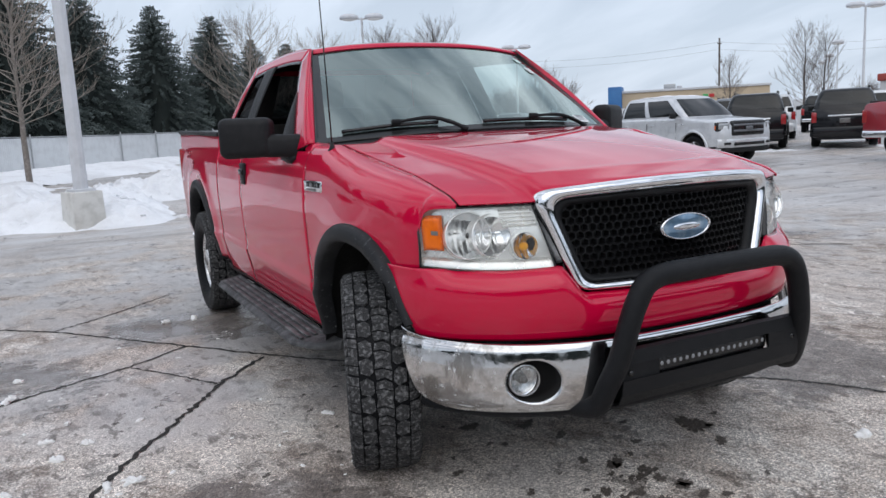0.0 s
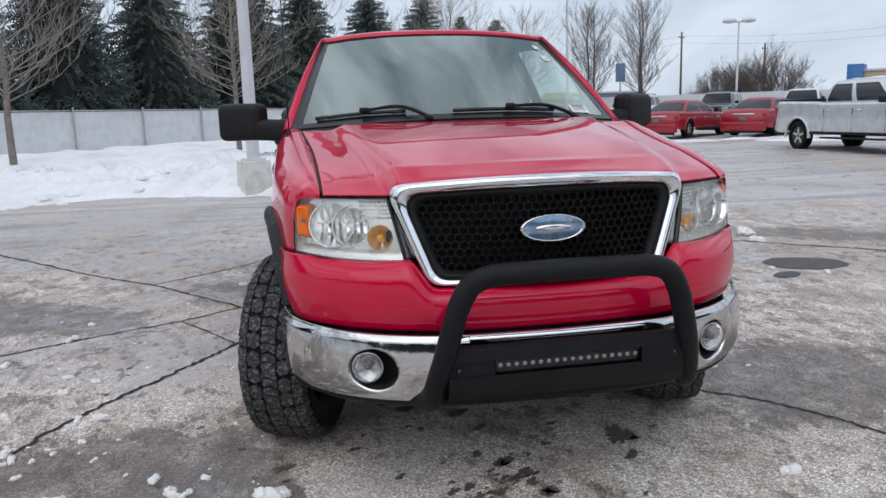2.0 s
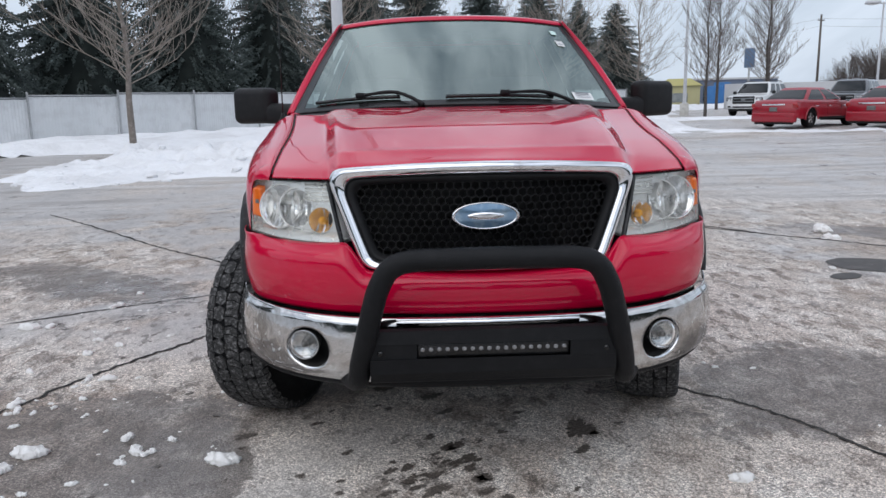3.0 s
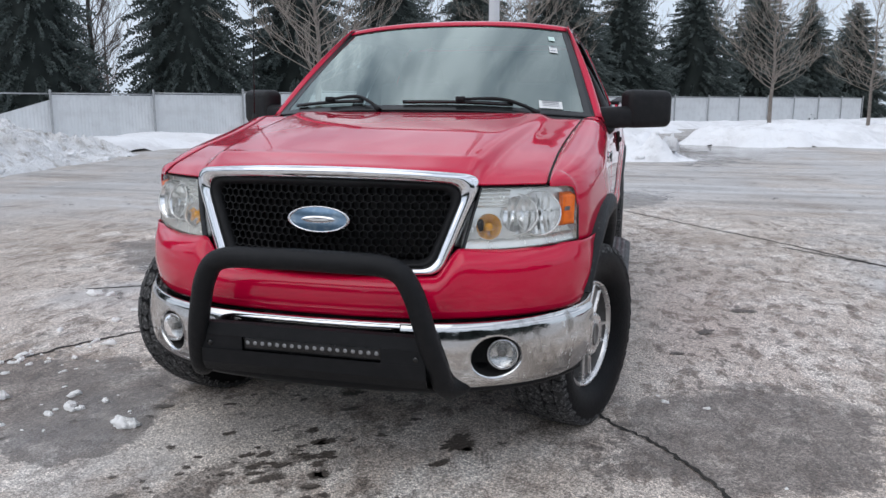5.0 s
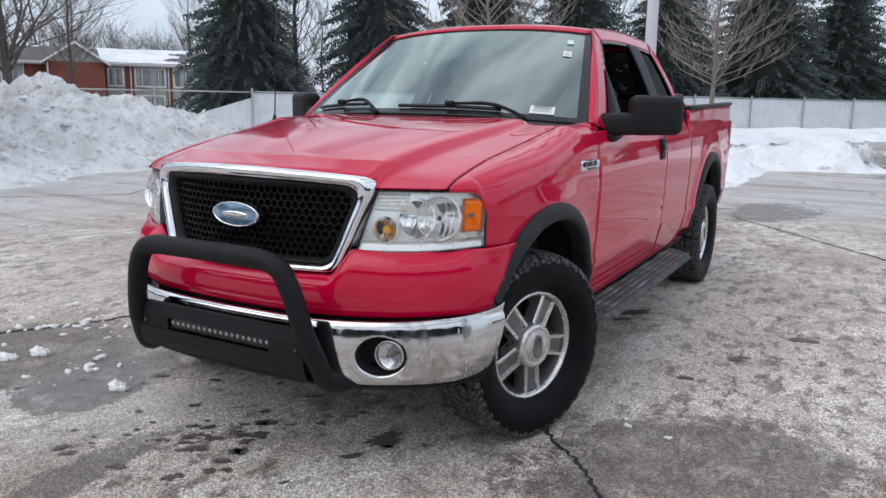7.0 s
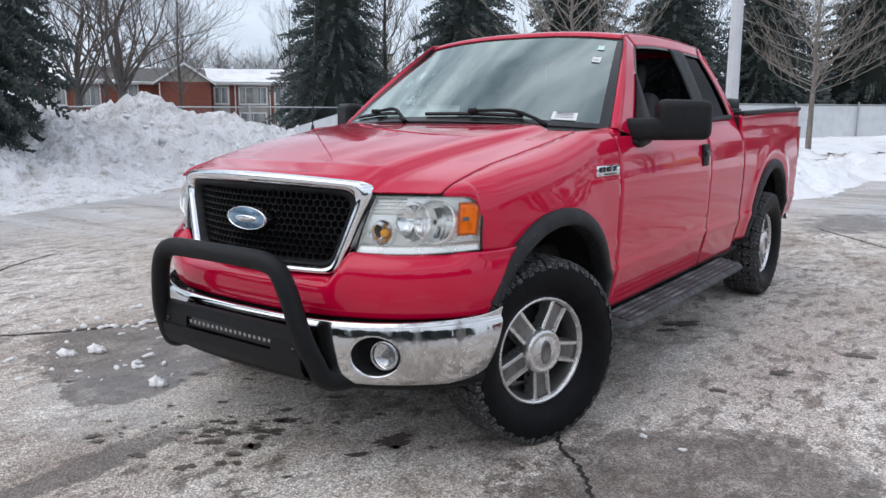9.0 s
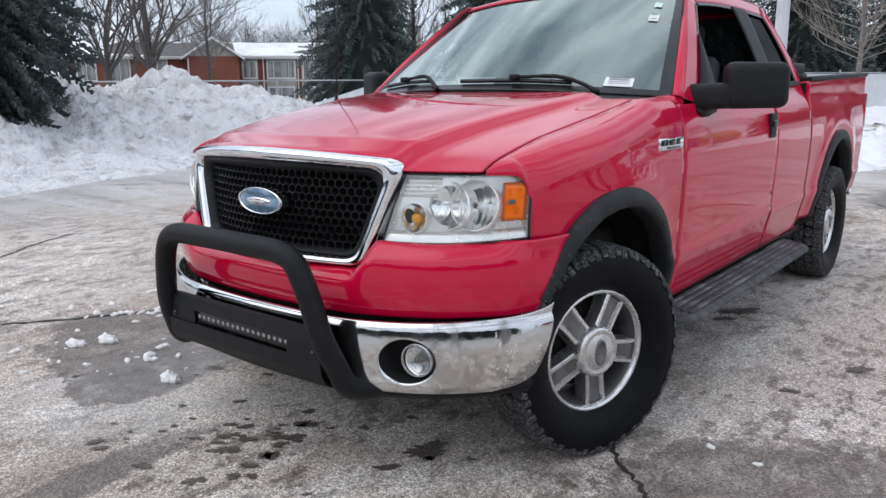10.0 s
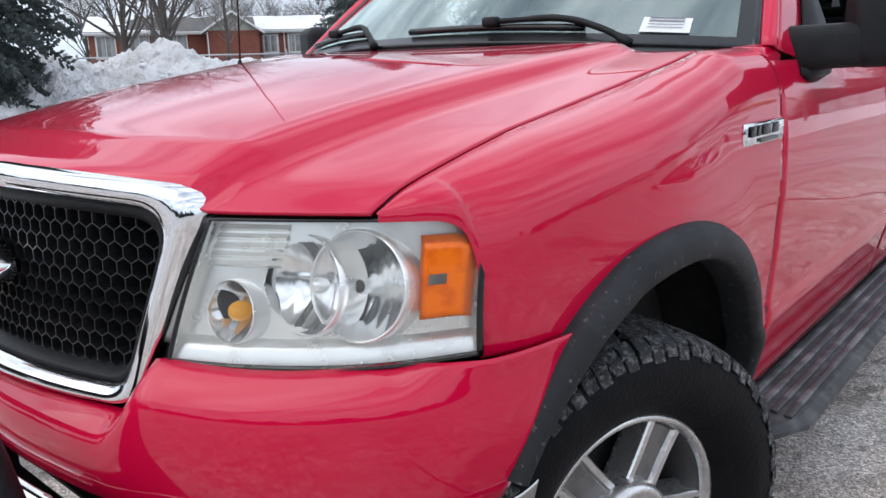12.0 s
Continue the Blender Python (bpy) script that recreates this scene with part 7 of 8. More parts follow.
for k, (az, dist, sc) in enumerate(((-64, 88, 0.85), (-57.2, 94, 0.82), (-54.2, 90, 0.72), (-51.8, 96, 0.80), (-49.6, 91, 0.70), (-47.2, 95, 0.76), (-44.5, 92, 0.66), (-41.5, 96, 0.62))):
    copy_thing(big, pose(2.45 + dist * math.sin(radians(az)), 0.55 + dist * math.cos(radians(az)), 0.3, 0, 0, 83 * k + 20)).scale = (sc, sc, sc)


def thicket_mesh(seed, height, width, stems):
    rnd = random.Random(seed)
    verts, faces = [], []

    def stick(p, q, r0, r1):
        d = (q - p).normalized()
        a = d.orthogonal().normalized()
        b = d.cross(a)
        i0 = len(verts)
        for pt, r in ((p, r0), (q, r1)):
            for k in range(3):
                c, s_ = math.cos(2.094 * k), math.sin(2.094 * k)
                verts.append(pt + (a * c + b * s_) * r)
        for k in range(3):
            n = (k + 1) % 3
            faces.append((i0 + k, i0 + n, i0 + 3 + n, i0 + 3 + k))

    def grow(p, d, ln, r, level):
        q = p + d * ln
        stick(p, q, r, r * 0.7)
        if level == 0:
            return
        for k in range(3 if level > 1 else 4):
            nd = (d + Vector((rnd.uniform(-1, 1), rnd.uniform(-1, 1), rnd.uniform(-0.3, 0.7))) * 0.62).normalized()
            grow(p.lerp(q, rnd.uniform(0.4, 1.0)), nd, ln * rnd.uniform(0.5, 0.8), r * 0.55, level - 1)

    for k in range(stems):
        a, rr = rnd.uniform(0, 6.3), width * math.sqrt(rnd.random())
        p = Vector((rr * math.cos(a), rr * math.sin(a), 0))
        h = height * math.sqrt(max(0.15, 1 - (rr / width) ** 2 * 0.85))
        d = Vector((p.x / width * 0.35 + rnd.uniform(-0.15, 0.15), p.y / width * 0.35 + rnd.uniform(-0.15, 0.15), 1)).normalized()
        grow(p, d, h * 0.42, 0.06, 4)
    me = bpy.data.meshes.new("thicket")
    me.from_pydata(verts, [], faces)
    me.materials.append(TWIG)
    return me


bush = new("bare_thicket", thicket_mesh(31, 7.8, 2.9, 54))
tagged(bush, "round brown leafless thicket", "thicket", "thickets")
bush.matrix_basis = pose(43.9, 66.9, 0.3)
for x, y, sc in ((41.4, 68.7, 0.86), (-27, 33, 0.62), (-30, 37, 0.6), (-23, 39, 0.55), (8, 92, 0.9), (95, 66, 0.8), (-75, 62, 1.0), (-64, 72, 1.0), (105, 45, 0.9), (118, 30, 1.0), (55, 100, 0.6),
                 (-30, -34, 0.8), (-21, -38, 0.9), (-12, -36, 0.8), (-3, -40, 1.0), (7, -37, 0.8), (16, -39, 0.9), (26, -34, 0.9), (36, -28, 0.9), (44, -20, 0.9), (52, -8, 0.9), (-38, -24, 0.9)):
    copy_thing(bush, pose(x, y, 0.3, 0, 0, 71 * x)).scale = (sc, sc, sc)

# ---- lamp posts ----


def lamp_post(x, y, height, head, base_h=0.72, r=0.13, turn=0.0):
    root = empty("street_lamp", (x, y, ground_z(x, y)), turn)
    tagged(root, "tall white lamp post on a concrete footing", "street lamp", "lamp posts of the lot")
    b = box(0.55, 0.55, base_h + 0.2, (0, 0, base_h / 2 - 0.1), 0.02)
    for v in b.verts:
        if v.co.z > 0.3:
            v.co.x *= 0.93
            v.co.y *= 0.93
    part("footing", b, CONCRETE, root)
    pl = bmesh.new()
    tube([(0, 0, base_h), (0, 0, height * 0.5), (0, 0, height)], [r, r * 0.82, r * 0.62], 4 if r > 0.12 else 10, into=pl)
    box(r * 3.0, r * 3.0, 0.05, (0, 0, base_h + 0.02), 0.01, into=pl)
    part("pole", pl, POLE_WHITE, root, smooth=False)
    for s in (1, -1):
        arm = tube([(0, 0, height - 0.12), (0.35 * s, 0, height - 0.02), (0.60 * s, 0, height)], 0.05, 8)
        part("arm", arm, POLE_WHITE, root)
        hd = bmesh.new()
        lathe([(0.22, 0.02), (0.20, 0.35), (0.12, 0.55), (0.0, 0.60), (-0.10, 0.58), (-0.12, 0.50), (-0.12, 0.02)], 24, "Z", into=hd)
        h = part("lamp_head", hd, POLE_WHITE, root)
        h.location = (0.78 * s, 0, height + 0.02)
        ln = bmesh.new()
        lathe([(-0.125, 0.48), (-0.18, 0.30), (-0.19, 0.001)], 20, "Z", into=ln)
        part("diffuser", ln, HOUSING, h)
    return root


lamp_post(-1.62, 14.9, 9.2, True, base_h=0.64, r=0.12, turn=20)
for x, y in ((16.4, 46.8), (37.6, 62.0), (50.0, 36.1)):
    lamp_post(x, y, 8.25, True, r=0.11, turn=-20)
for az, dist in ((54.06, 94), (53.56, 116), (53.17, 131)):
    lamp_post(-2.05 + dist * math.sin(radians(az)), 0.42 + dist * math.cos(radians(az)), 8.2, True, r=0.15, turn=36)

# ---- parked vehicles ----


def wheel_simple(r, w):
    bm = bmesh.new()
    lathe([(w * 0.30, r * 0.62), (w * 0.5, r * 0.70), (w * 0.5, r * 0.92), (w * 0.36, r), (-w * 0.36, r), (-w * 0.5, r * 0.92), (-w * 0.5, r * 0.6)], 28, "X", into=bm)
    rim = bmesh.new()
    lathe([(w * 0.32, r * 0.63), (w * 0.38, r * 0.60), (w * 0.20, r * 0.52), (w * 0.18, r * 0.2), (w * 0.30, r * 0.16), (w * 0.30, 0.001)], 24, "X", into=rim)
    sp = bmesh.new()
    for k in range(5):
        b = box(w * 0.10, r * 0.17, r * 0.50, (w * 0.32, 0, r * 0.36), 0.006)
        b.transform(Matrix.Rotation(2 * math.pi * k / 5, 4, "X"))
        merge(sp, b)
    return bm, rim, sp


def vehicle(name, label, paint, P, x, y, heading):
    """A parked vehicle, nose along +y from its front axle; heading in degrees clockwise from +y."""
    root = empty(name, (x, y, ground_z(x, y)), -heading)
    tagged(root, label, "car", "parked vehicles")
    half, nose, tail, r = P["half"], P["nose"], P["tail"], P["r"]
    top_of = smooth_table(sorted(P["belt"]), 0.03)
    rows = []
    ys = list(np.linspace(tail, tail + 0.25, 7)) + list(np.linspace(tail + 0.3, nose - 0.35, 70)) + list(np.linspace(nose - 0.3, nose, 8))
    for yy in ys:
        en, et = max(0.0, 1 - (nose - yy) / 0.45), max(0.0, 1 - (yy - tail) / 0.30)
        w = half - 0.17 * en ** 2.2 - 0.07 * et ** 2
        top = top_of(yy) - 0.11 * en ** 4 - 0.04 * et ** 4
        low = P["sill"] + 0.06 * en ** 2 + 0.08 * et ** 2
        for wy in P["wheels"]:
            low = max(low, arch_z(yy, wy, r, r * 1.20))
        low = min(low, top - 0.12)
        side = []
        for k in range(11):
            z = low + (top - 0.09 - low) * k / 10
            f = (z - P["sill"]) / (top - P["sill"])
            side.append((w - 0.035 * max(0, f - 0.55) ** 2 * 4 - 0.03 * max(0, 0.3 - f) - (0.012 if f > 0.62 else 0.0), z))
        xe = side[-1][0]
        for k in range(1, 6):
            a = math.pi / 2 * k / 5
            side.append((xe - 0.09 * (1 - math.cos(a)), top - 0.09 + 0.09 * math.sin(a)))
        full = side + [(xe * 0.5, top + 0.025), (0, top + 0.03)]
        rows.append([(-a, yy, z) for a, z in full] + [(a, yy, z) for a, z in full[-2::-1]])
    bm = sheet(rows, flip=True)
    bm.verts.ensure_lookup_table()
    n = len(rows[0])
    bm.faces.new([bm.verts[i] for i in range(n)])
    bm.faces.new([bm.verts[len(bm.verts) - n + i] for i in range(n)][::-1])
    body = part("body", bm, paint, root)
    # cab: one curved loft, with the panes let into it
    zb, zt, wb, wt = P["zb"], P["zt"], half - 0.07, P["wt"]
    yf0, yr0, yf1, yr1 = P["cab"]
    low4 = [(-wb, yf0), (wb, yf0), (wb, yr0), (-wb, yr0)]
    top4 = [(-wt, yf1), (wt, yf1), (wt, yr1), (-wt, yr1)]
    SEG = 8

    def cab_loop(t, sc=1.0, out=0.0):
        """Outline of the cab at a height t, bowed outwards a little between sill and roof."""
        bow = 0.035 * math.sin(math.pi * min(t, 1.0)) + out
        tt = min(t, 1.0)
        cs = [(p[0] + (q[0] - p[0]) * tt, p[1] + (q[1] - p[1]) * tt) for p, q in zip(low4, top4)]
        cy = sum(c[1] for c in cs) / 4
        pts = []
        for c in cs:
            pts.append(((abs(c[0]) + bow) * (1 if c[0] > 0 else -1) * sc, cy + (c[1] - cy + (bow if c[1] > cy else -bow)) * sc))
        loop = rounded_loop(pts, (0.26, 0.26, 0.18, 0.18), SEG)
        # the screen and the back light bulge in plan
        res = []
        for p in loop:
            f = max(0.0, 1 - (p.x / (wb * 0.98)) ** 2)
            front = p.y > cy
            res.append(Vector((p.x, p.y + (0.10 if front else -0.05) * f * (1 if abs(p.y - cy) > 0.6 * abs(cs[0 if front else 2][1] - cy) else 0), zb + (zt - zb) * t)))
        return res
    rows = [cab_loop(t, sc) for t, sc in ((-0.05, 1.0), (0.0, 1.0), (0.2, 1.0), (0.4, 1.0), (0.6, 1.0), (0.8, 1.0), (0.92, 0.997), (0.98, 0.985), (1.03, 0.955), (1.06, 0.90), (1.085, 0.75), (1.10, 0.45), (1.105, 0.02))]
    part("cab", sheet(rows, closed=True), paint, root)
    per = SEG + 12

    def pane(nm, i0, i1, v0, v1):
        """Glass over the loft between two stations of its outline."""
        n = 4 * per
        grid = []
        for v in np.linspace(v0, v1, 6):
            loop = cab_loop(v, 1.0, 0.006)
            grid.append([loop[i % n] for i in range(i0, i1 + 1)])
        return part(nm, sheet(grid), CAR_GLASS, root)
    pane("windscreen", SEG - 3, per + 3, 0.10, 0.94)
    pane("rear_window", 2 * per + SEG - 3, 3 * per + 3, 0.26 if P["kind"] != "sedan" else 0.10, 0.90)
    for s in (1, -1):
        base = per + SEG if s > 0 else 3 * per + SEG
        for k0, k1 in P["panes"]:
            if s < 0:
                k0, k1 = 12 - k1, 12 - k0
            pane("side_window", base + k0, base + k1, 0.14, 0.90)
        for wy in P["wheels"]:
            t, rim, sp = wheel_simple(r, 0.25)
            w = part("wheel", t, RUBBER, root)
            w.matrix_basis = pose((half - 0.14) * s, wy, r, 0, 0, 0 if s > 0 else 180)
            part("rim", rim, ALLOY_DARK, w)
            part("spokes", sp, ALLOY, w)
            arc = [radians(a) for a in range(8, 173, 12)]
            ar = sheet([[(xx * s, wy + rr * math.cos(a), r + rr * math.sin(a)) for a in arc] for xx, rr in ((half - 0.012, r * 1.2), (half - 0.34, r * 1.2), (half - 0.34, r * 0.2))])
            part("wheel_arch", ar, DARK, root)
        # lip round each wheel opening
        for wy in P["wheels"]:
            arc = [radians(a) for a in range(-6, 187, 8)]
            lip = sheet([[((half + dx) * s, wy + rr * math.cos(a), r + rr * math.sin(a)) for a in arc] for dx, rr in ((-0.05, r * 1.36), (0.006, r * 1.33), (0.022, r * 1.27), (0.020, r * 1.20), (-0.03, r * 1.18))])
            part("arch_lip", lip, paint, root)
        lx, lw = (half - 0.20) * s, 0.34 if P["kind"] != "sedan" else 0.30
        turn = Matrix.Rotation(radians(-24 * s), 4, "Z")
        hl = part("head_lamp", box(lw, 0.20, P["lamp_h"] + 0.04, (lx, nose - 0.16, P["lamp_z"] + 0.02), 0.035, 3, turn=turn), GLOSS_BLACK, root)
        part("lamp_glass", box(lw * 0.86, 0.06, P["lamp_h"] * 0.82, (lx + 0.005 * s, nose - 0.065, P["lamp_z"] + 0.03), 0.025, 3, turn=turn), LAMP_GLASS, hl)
        part("side_marker", box(0.05, 0.05, P["lamp_h"] * 0.5, ((half - 0.045) * s, nose - 0.20, P["lamp_z"]), 0.012), AMBER, hl)
        th = 0.34 if P["kind"] != "sedan" else 0.16
        part("tail_lamp", box(0.16, 0.14, th, ((half - 0.10) * s, tail + 0.06, P["lamp_z"] + 0.06), 0.03), TAIL_RED, root)
        m = part("door_mirror", box(0.20, 0.12, 0.17, ((half + 0.07) * s, yf0 - 0.42, zb + 0.10), 0.04), BLACK_TRIM, root)
        for yy in P["seams"]:
            part("door_seam", box(0.012, 0.012, zb - P["sill"] - 0.16, ((half - 0.006) * s, yy, (zb + P["sill"]) / 2 - 0.02), 0.002), GLOSS_BLACK, root)
            part("door_handle", box(0.03, 0.17, 0.035, ((half - 0.006) * s, yy + 0.20, zb - 0.16), 0.010), CHROME if paint is not BLACK_PAINT else GLOSS_BLACK, root)
        part("sill_trim", box(0.05, P["wheels"][0] - P["wheels"][1] - r * 2.5, 0.10, ((half - 0.03) * s, sum(P["wheels"]) / 2, P["sill"] + 0.01), 0.02), BLACK_TRIM, root)
    gh = 0.40 if P["kind"] != "sedan" else 0.14
    gr = part("grille", box(half * 1.20, 0.14, gh, (0, nose - 0.03, P["lamp_z"] - 0.03), 0.06, 3), GLOSS_BLACK, root)
    if P["kind"] != "sedan":
        for k in range(2):
            part("grille_bar", box(half * 1.12, 0.05, 0.055, (0, nose + 0.035, P["lamp_z"] - 0.10 + 0.15 * k), 0.018), CAR_GREY, gr)
        part("grille_oval", box(0.24, 0.05, 0.095, (0, nose + 0.055, P["lamp_z"] - 0.03), 0.022), CAR_GREY, gr)
        for k in range(7):
            part("grille_rib", box(0.012, 0.03, gh * 0.8, ((k - 3) * half * 0.15, nose + 0.032, P["lamp_z"] - 0.03), 0.003), BLACK_TRIM, gr)
    bz = P["sill"] + 0.10
    rows = []
    for z, o in ((-0.13, 0.03), (-0.11, 0.0), (0.06, -0.015), (0.10, 0.01), (0.11, 0.08)):
        rows.append([(xx, nose + 0.07 - o - 0.22 * abs(xx / half) ** 4, bz + z) for xx in np.linspace(-half * 0.97, half * 0.97, 25)])
    part("front_bumper", sheet(rows, flip=True), P["bumper"] or paint, root)
    part("lower_intake", box(half * 1.1, 0.08, 0.09, (0, nose + 0.045, bz - 0.035), 0.02), GLOSS_BLACK, root)
    for s in (1, -1):
        part("fog_slot", box(0.20, 0.08, 0.07, (half * 0.74 * s, nose + 0.0, bz - 0.02), 0.02, turn=Matrix.Rotation(radians(-16 * s), 4, "Z")), GLOSS_BLACK, root)
    part("air_dam", box(half * 1.6, 0.20, 0.14, (0, nose - 0.08, bz - 0.19), 0.04), BLACK_TRIM, root)
    tall = 0.34 if P["kind"] != "pickup" else 0.18
    part("rear_bumper", box(half * 1.86, 0.24, tall, (0, tail + 0.05, bz + 0.12 - tall / 2), 0.06, 3), P["bumper"] or paint, root)
    if P["kind"] != "pickup":
        part("rear_valance", box(half * 1.6, 0.16, 0.10, (0, tail + 0.06, bz + 0.10 - tall), 0.02), BLACK_TRIM, root)
    part("number_plate", box(0.30, 0.02, 0.15, (0, tail - 0.012 if P["kind"] != "pickup" else tail - 0.075, P["lamp_z"] - 0.06 if P["kind"] != "pickup" else bz + 0.05), 0.004), ALLOY_GREY, root)
    if P["kind"] == "pickup":
        for s in (1, -1):
            part("running_board", box(0.16, 2.35, 0.05, ((half - 0.01) * s, -1.75, P["sill"] - 0.12), 0.02), BLACK_TRIM, root)
        part("bed_cover", box(half * 1.74, yr0 - tail - 0.22, 0.05, (0, (yr0 + tail) / 2 + 0.0, top_of(tail + 0.8) + 0.035), 0.015), BLACK_TRIM, root)
    else:
        part("rear_strip", box(half * 1.0, 0.03, 0.05, (0, tail - 0.01, P["lamp_z"] + 0.10), 0.012), CHROME, root)
    if P["kind"] == "suv":
        for s in (1, -1):
            part("roof_rail", tube([(wt * 0.92 * s, yf1 - 0.2, zt + 0.05), (wt * 0.93 * s, yf1 - 0.5, zt + 0.10), (wt * 0.93 * s, yr1 + 0.5, zt + 0.10), (wt * 0.92 * s, yr1 + 0.2, zt + 0.05)], 0.022, 6), BLACK_TRIM, root)
    return root


PICKUP = {"kind": "pickup", "half": 1.0, "nose": 0.96, "tail": -4.80, "r": 0.41, "wheels": (0, -3.68), "sill": 0.50, "lamp_z": 1.0, "lamp_h": 0.20, "bumper": CHROME,
          "belt": [(0.96, 1.14), (0.80, 1.19), (0.2, 1.24), (-0.40, 1.29), (-0.60, 1.32), (-2.9, 1.33), (-3.0, 1.36), (-4.80, 1.40)], "zb": 1.27, "zt": 1.86, "wt": 0.76,
          "cab": (-0.42, -2.88, -1.22, -2.70), "panes": ((0, 6), (7, 12)), "seams": (-0.72, -1.72, -2.72)}
SUV = {"kind": "suv", "half": 0.98, "nose": 0.90, "tail": -3.95, "r": 0.39, "wheels": (0, -2.92), "sill": 0.44, "lamp_z": 0.90, "lamp_h": 0.17, "bumper": None,
       "belt": [(0.90, 1.02), (0.74, 1.08), (0.1, 1.14), (-0.40, 1.19), (-2.0, 1.21), (-3.95, 1.24)], "zb": 1.17, "zt": 1.80, "wt": 0.72,
       "cab": (-0.38, -3.90, -1.12, -3.62), "panes": ((-1, 3), (4, 7), (8, 12)), "seams": (-0.70, -1.72, -2.66)}
SEDAN = {"kind": "sedan", "half": 0.90, "nose": 0.88, "tail": -3.72, "r": 0.325, "wheels": (0, -2.72), "sill": 0.32, "lamp_z": 0.72, "lamp_h": 0.12, "bumper": None,
         "belt": [(0.88, 0.70), (0.70, 0.79), (0.1, 0.87), (-0.45, 0.93), (-2.6, 0.97), (-3.2, 0.99), (-3.55, 0.97), (-3.72, 0.90)], "zb": 0.91, "zt": 1.38, "wt": 0.55,
         "cab": (-0.40, -3.22, -1.28, -2.42), "panes": ((0, 5), (6, 12)), "seams": (-0.75, -1.72, -2.60)}

SILVER_PICKUP = dict(PICKUP, bumper=SILVER, tail=-5.08, wheels=(0, -3.98), cab=(-0.24, -3.02, -1.00, -2.86), seams=(-0.62, -1.78, -2.88),
                     belt=[(0.96, 1.14), (0.80, 1.19), (0.2, 1.24), (-0.24, 1.29), (-0.44, 1.32), (-3.05, 1.33), (-3.15, 1.36), (-5.08, 1.40)])
silver = vehicle("parked_pickup", "silver crew-cab pickup with snow on its roof", SILVER, SILVER_PICKUP, 14.4, 15.85, 180)
rows = []
for i in range(15):
    f = i / 14
    rows.append([((0.60 * a) * (1 - 0.1 * abs(2 * f - 1) ** 4), -1.20 - 1.50 * f, 1.925 + 0.055 * (1 - abs(a) ** 4) * (1 - abs(2 * f - 1) ** 6) * (0.7 + 0.6 * noise.noise((a * 3, f * 4, 1.0))) - 0.012) for a in np.linspace(-1, 1, 15)])
part("roof_snow", sheet(rows), SNOW, silver, "thin snow on the roof")
vehicle("parked_suv", "black sport utility seen from behind", BLACK_PAINT, SUV, 22.0, 21.0, 52)
vehicle("parked_suv", "black sport utility with chrome strip beside a red pickup", BLACK_PAINT, SUV, 23.6, 18.7, 54)
vehicle("parked_pickup", "red pickup parked beside snow", CAR_RED, PICKUP, 20.85, 11.2, 100)
vehicle("parked_pickup", "black pickup parked in a far row", BLACK_PAINT, PICKUP, 37.0, 29.5, 54)
vehicle("parked_suv", "grey sport utility in a far row", CAR_GREY, SUV, 29.0, 28.5, 50)
vehicle("parked_suv", "silver sport utility with roof rails in a far row", SILVER, SUV, 27.5, 25.0, 52)
vehicle("parked_suv", "white sport utility in a far row", CAR_WHITE, SUV, 34.0, 24.0, 55)
vehicle("parked_sedan", "red sedan parked beside thin snow", CAR_RED, SEDAN, 15.8, 29.2, 57)
vehicle("parked_sedan", "red sedan parked beside another red sedan", CAR_RED, SEDAN, 18.6, 27.9, 57)
vehicle("parked_suv", "white sport utility facing the lot", CAR_WHITE, SUV, 18.2, 41.8, 222)
vehicle("parked_suv", "dark sport utility beside a white one", CAR_GREY, SUV, 22.0, 39.0, 222)
vehicle("parked_sedan", "black sedan in the second row", BLACK_PAINT, SEDAN, 24.6, 38.6, 222)
vehicle("parked_pickup", "white pickup in the second row", CAR_WHITE, PICKUP, 27.0, 38.6, 222)
vehicle("parked_suv", "black sport utility in the second row", BLACK_PAINT, SUV, 30.0, 37.0, 222)

# ---- far buildings, wall, utility poles ----


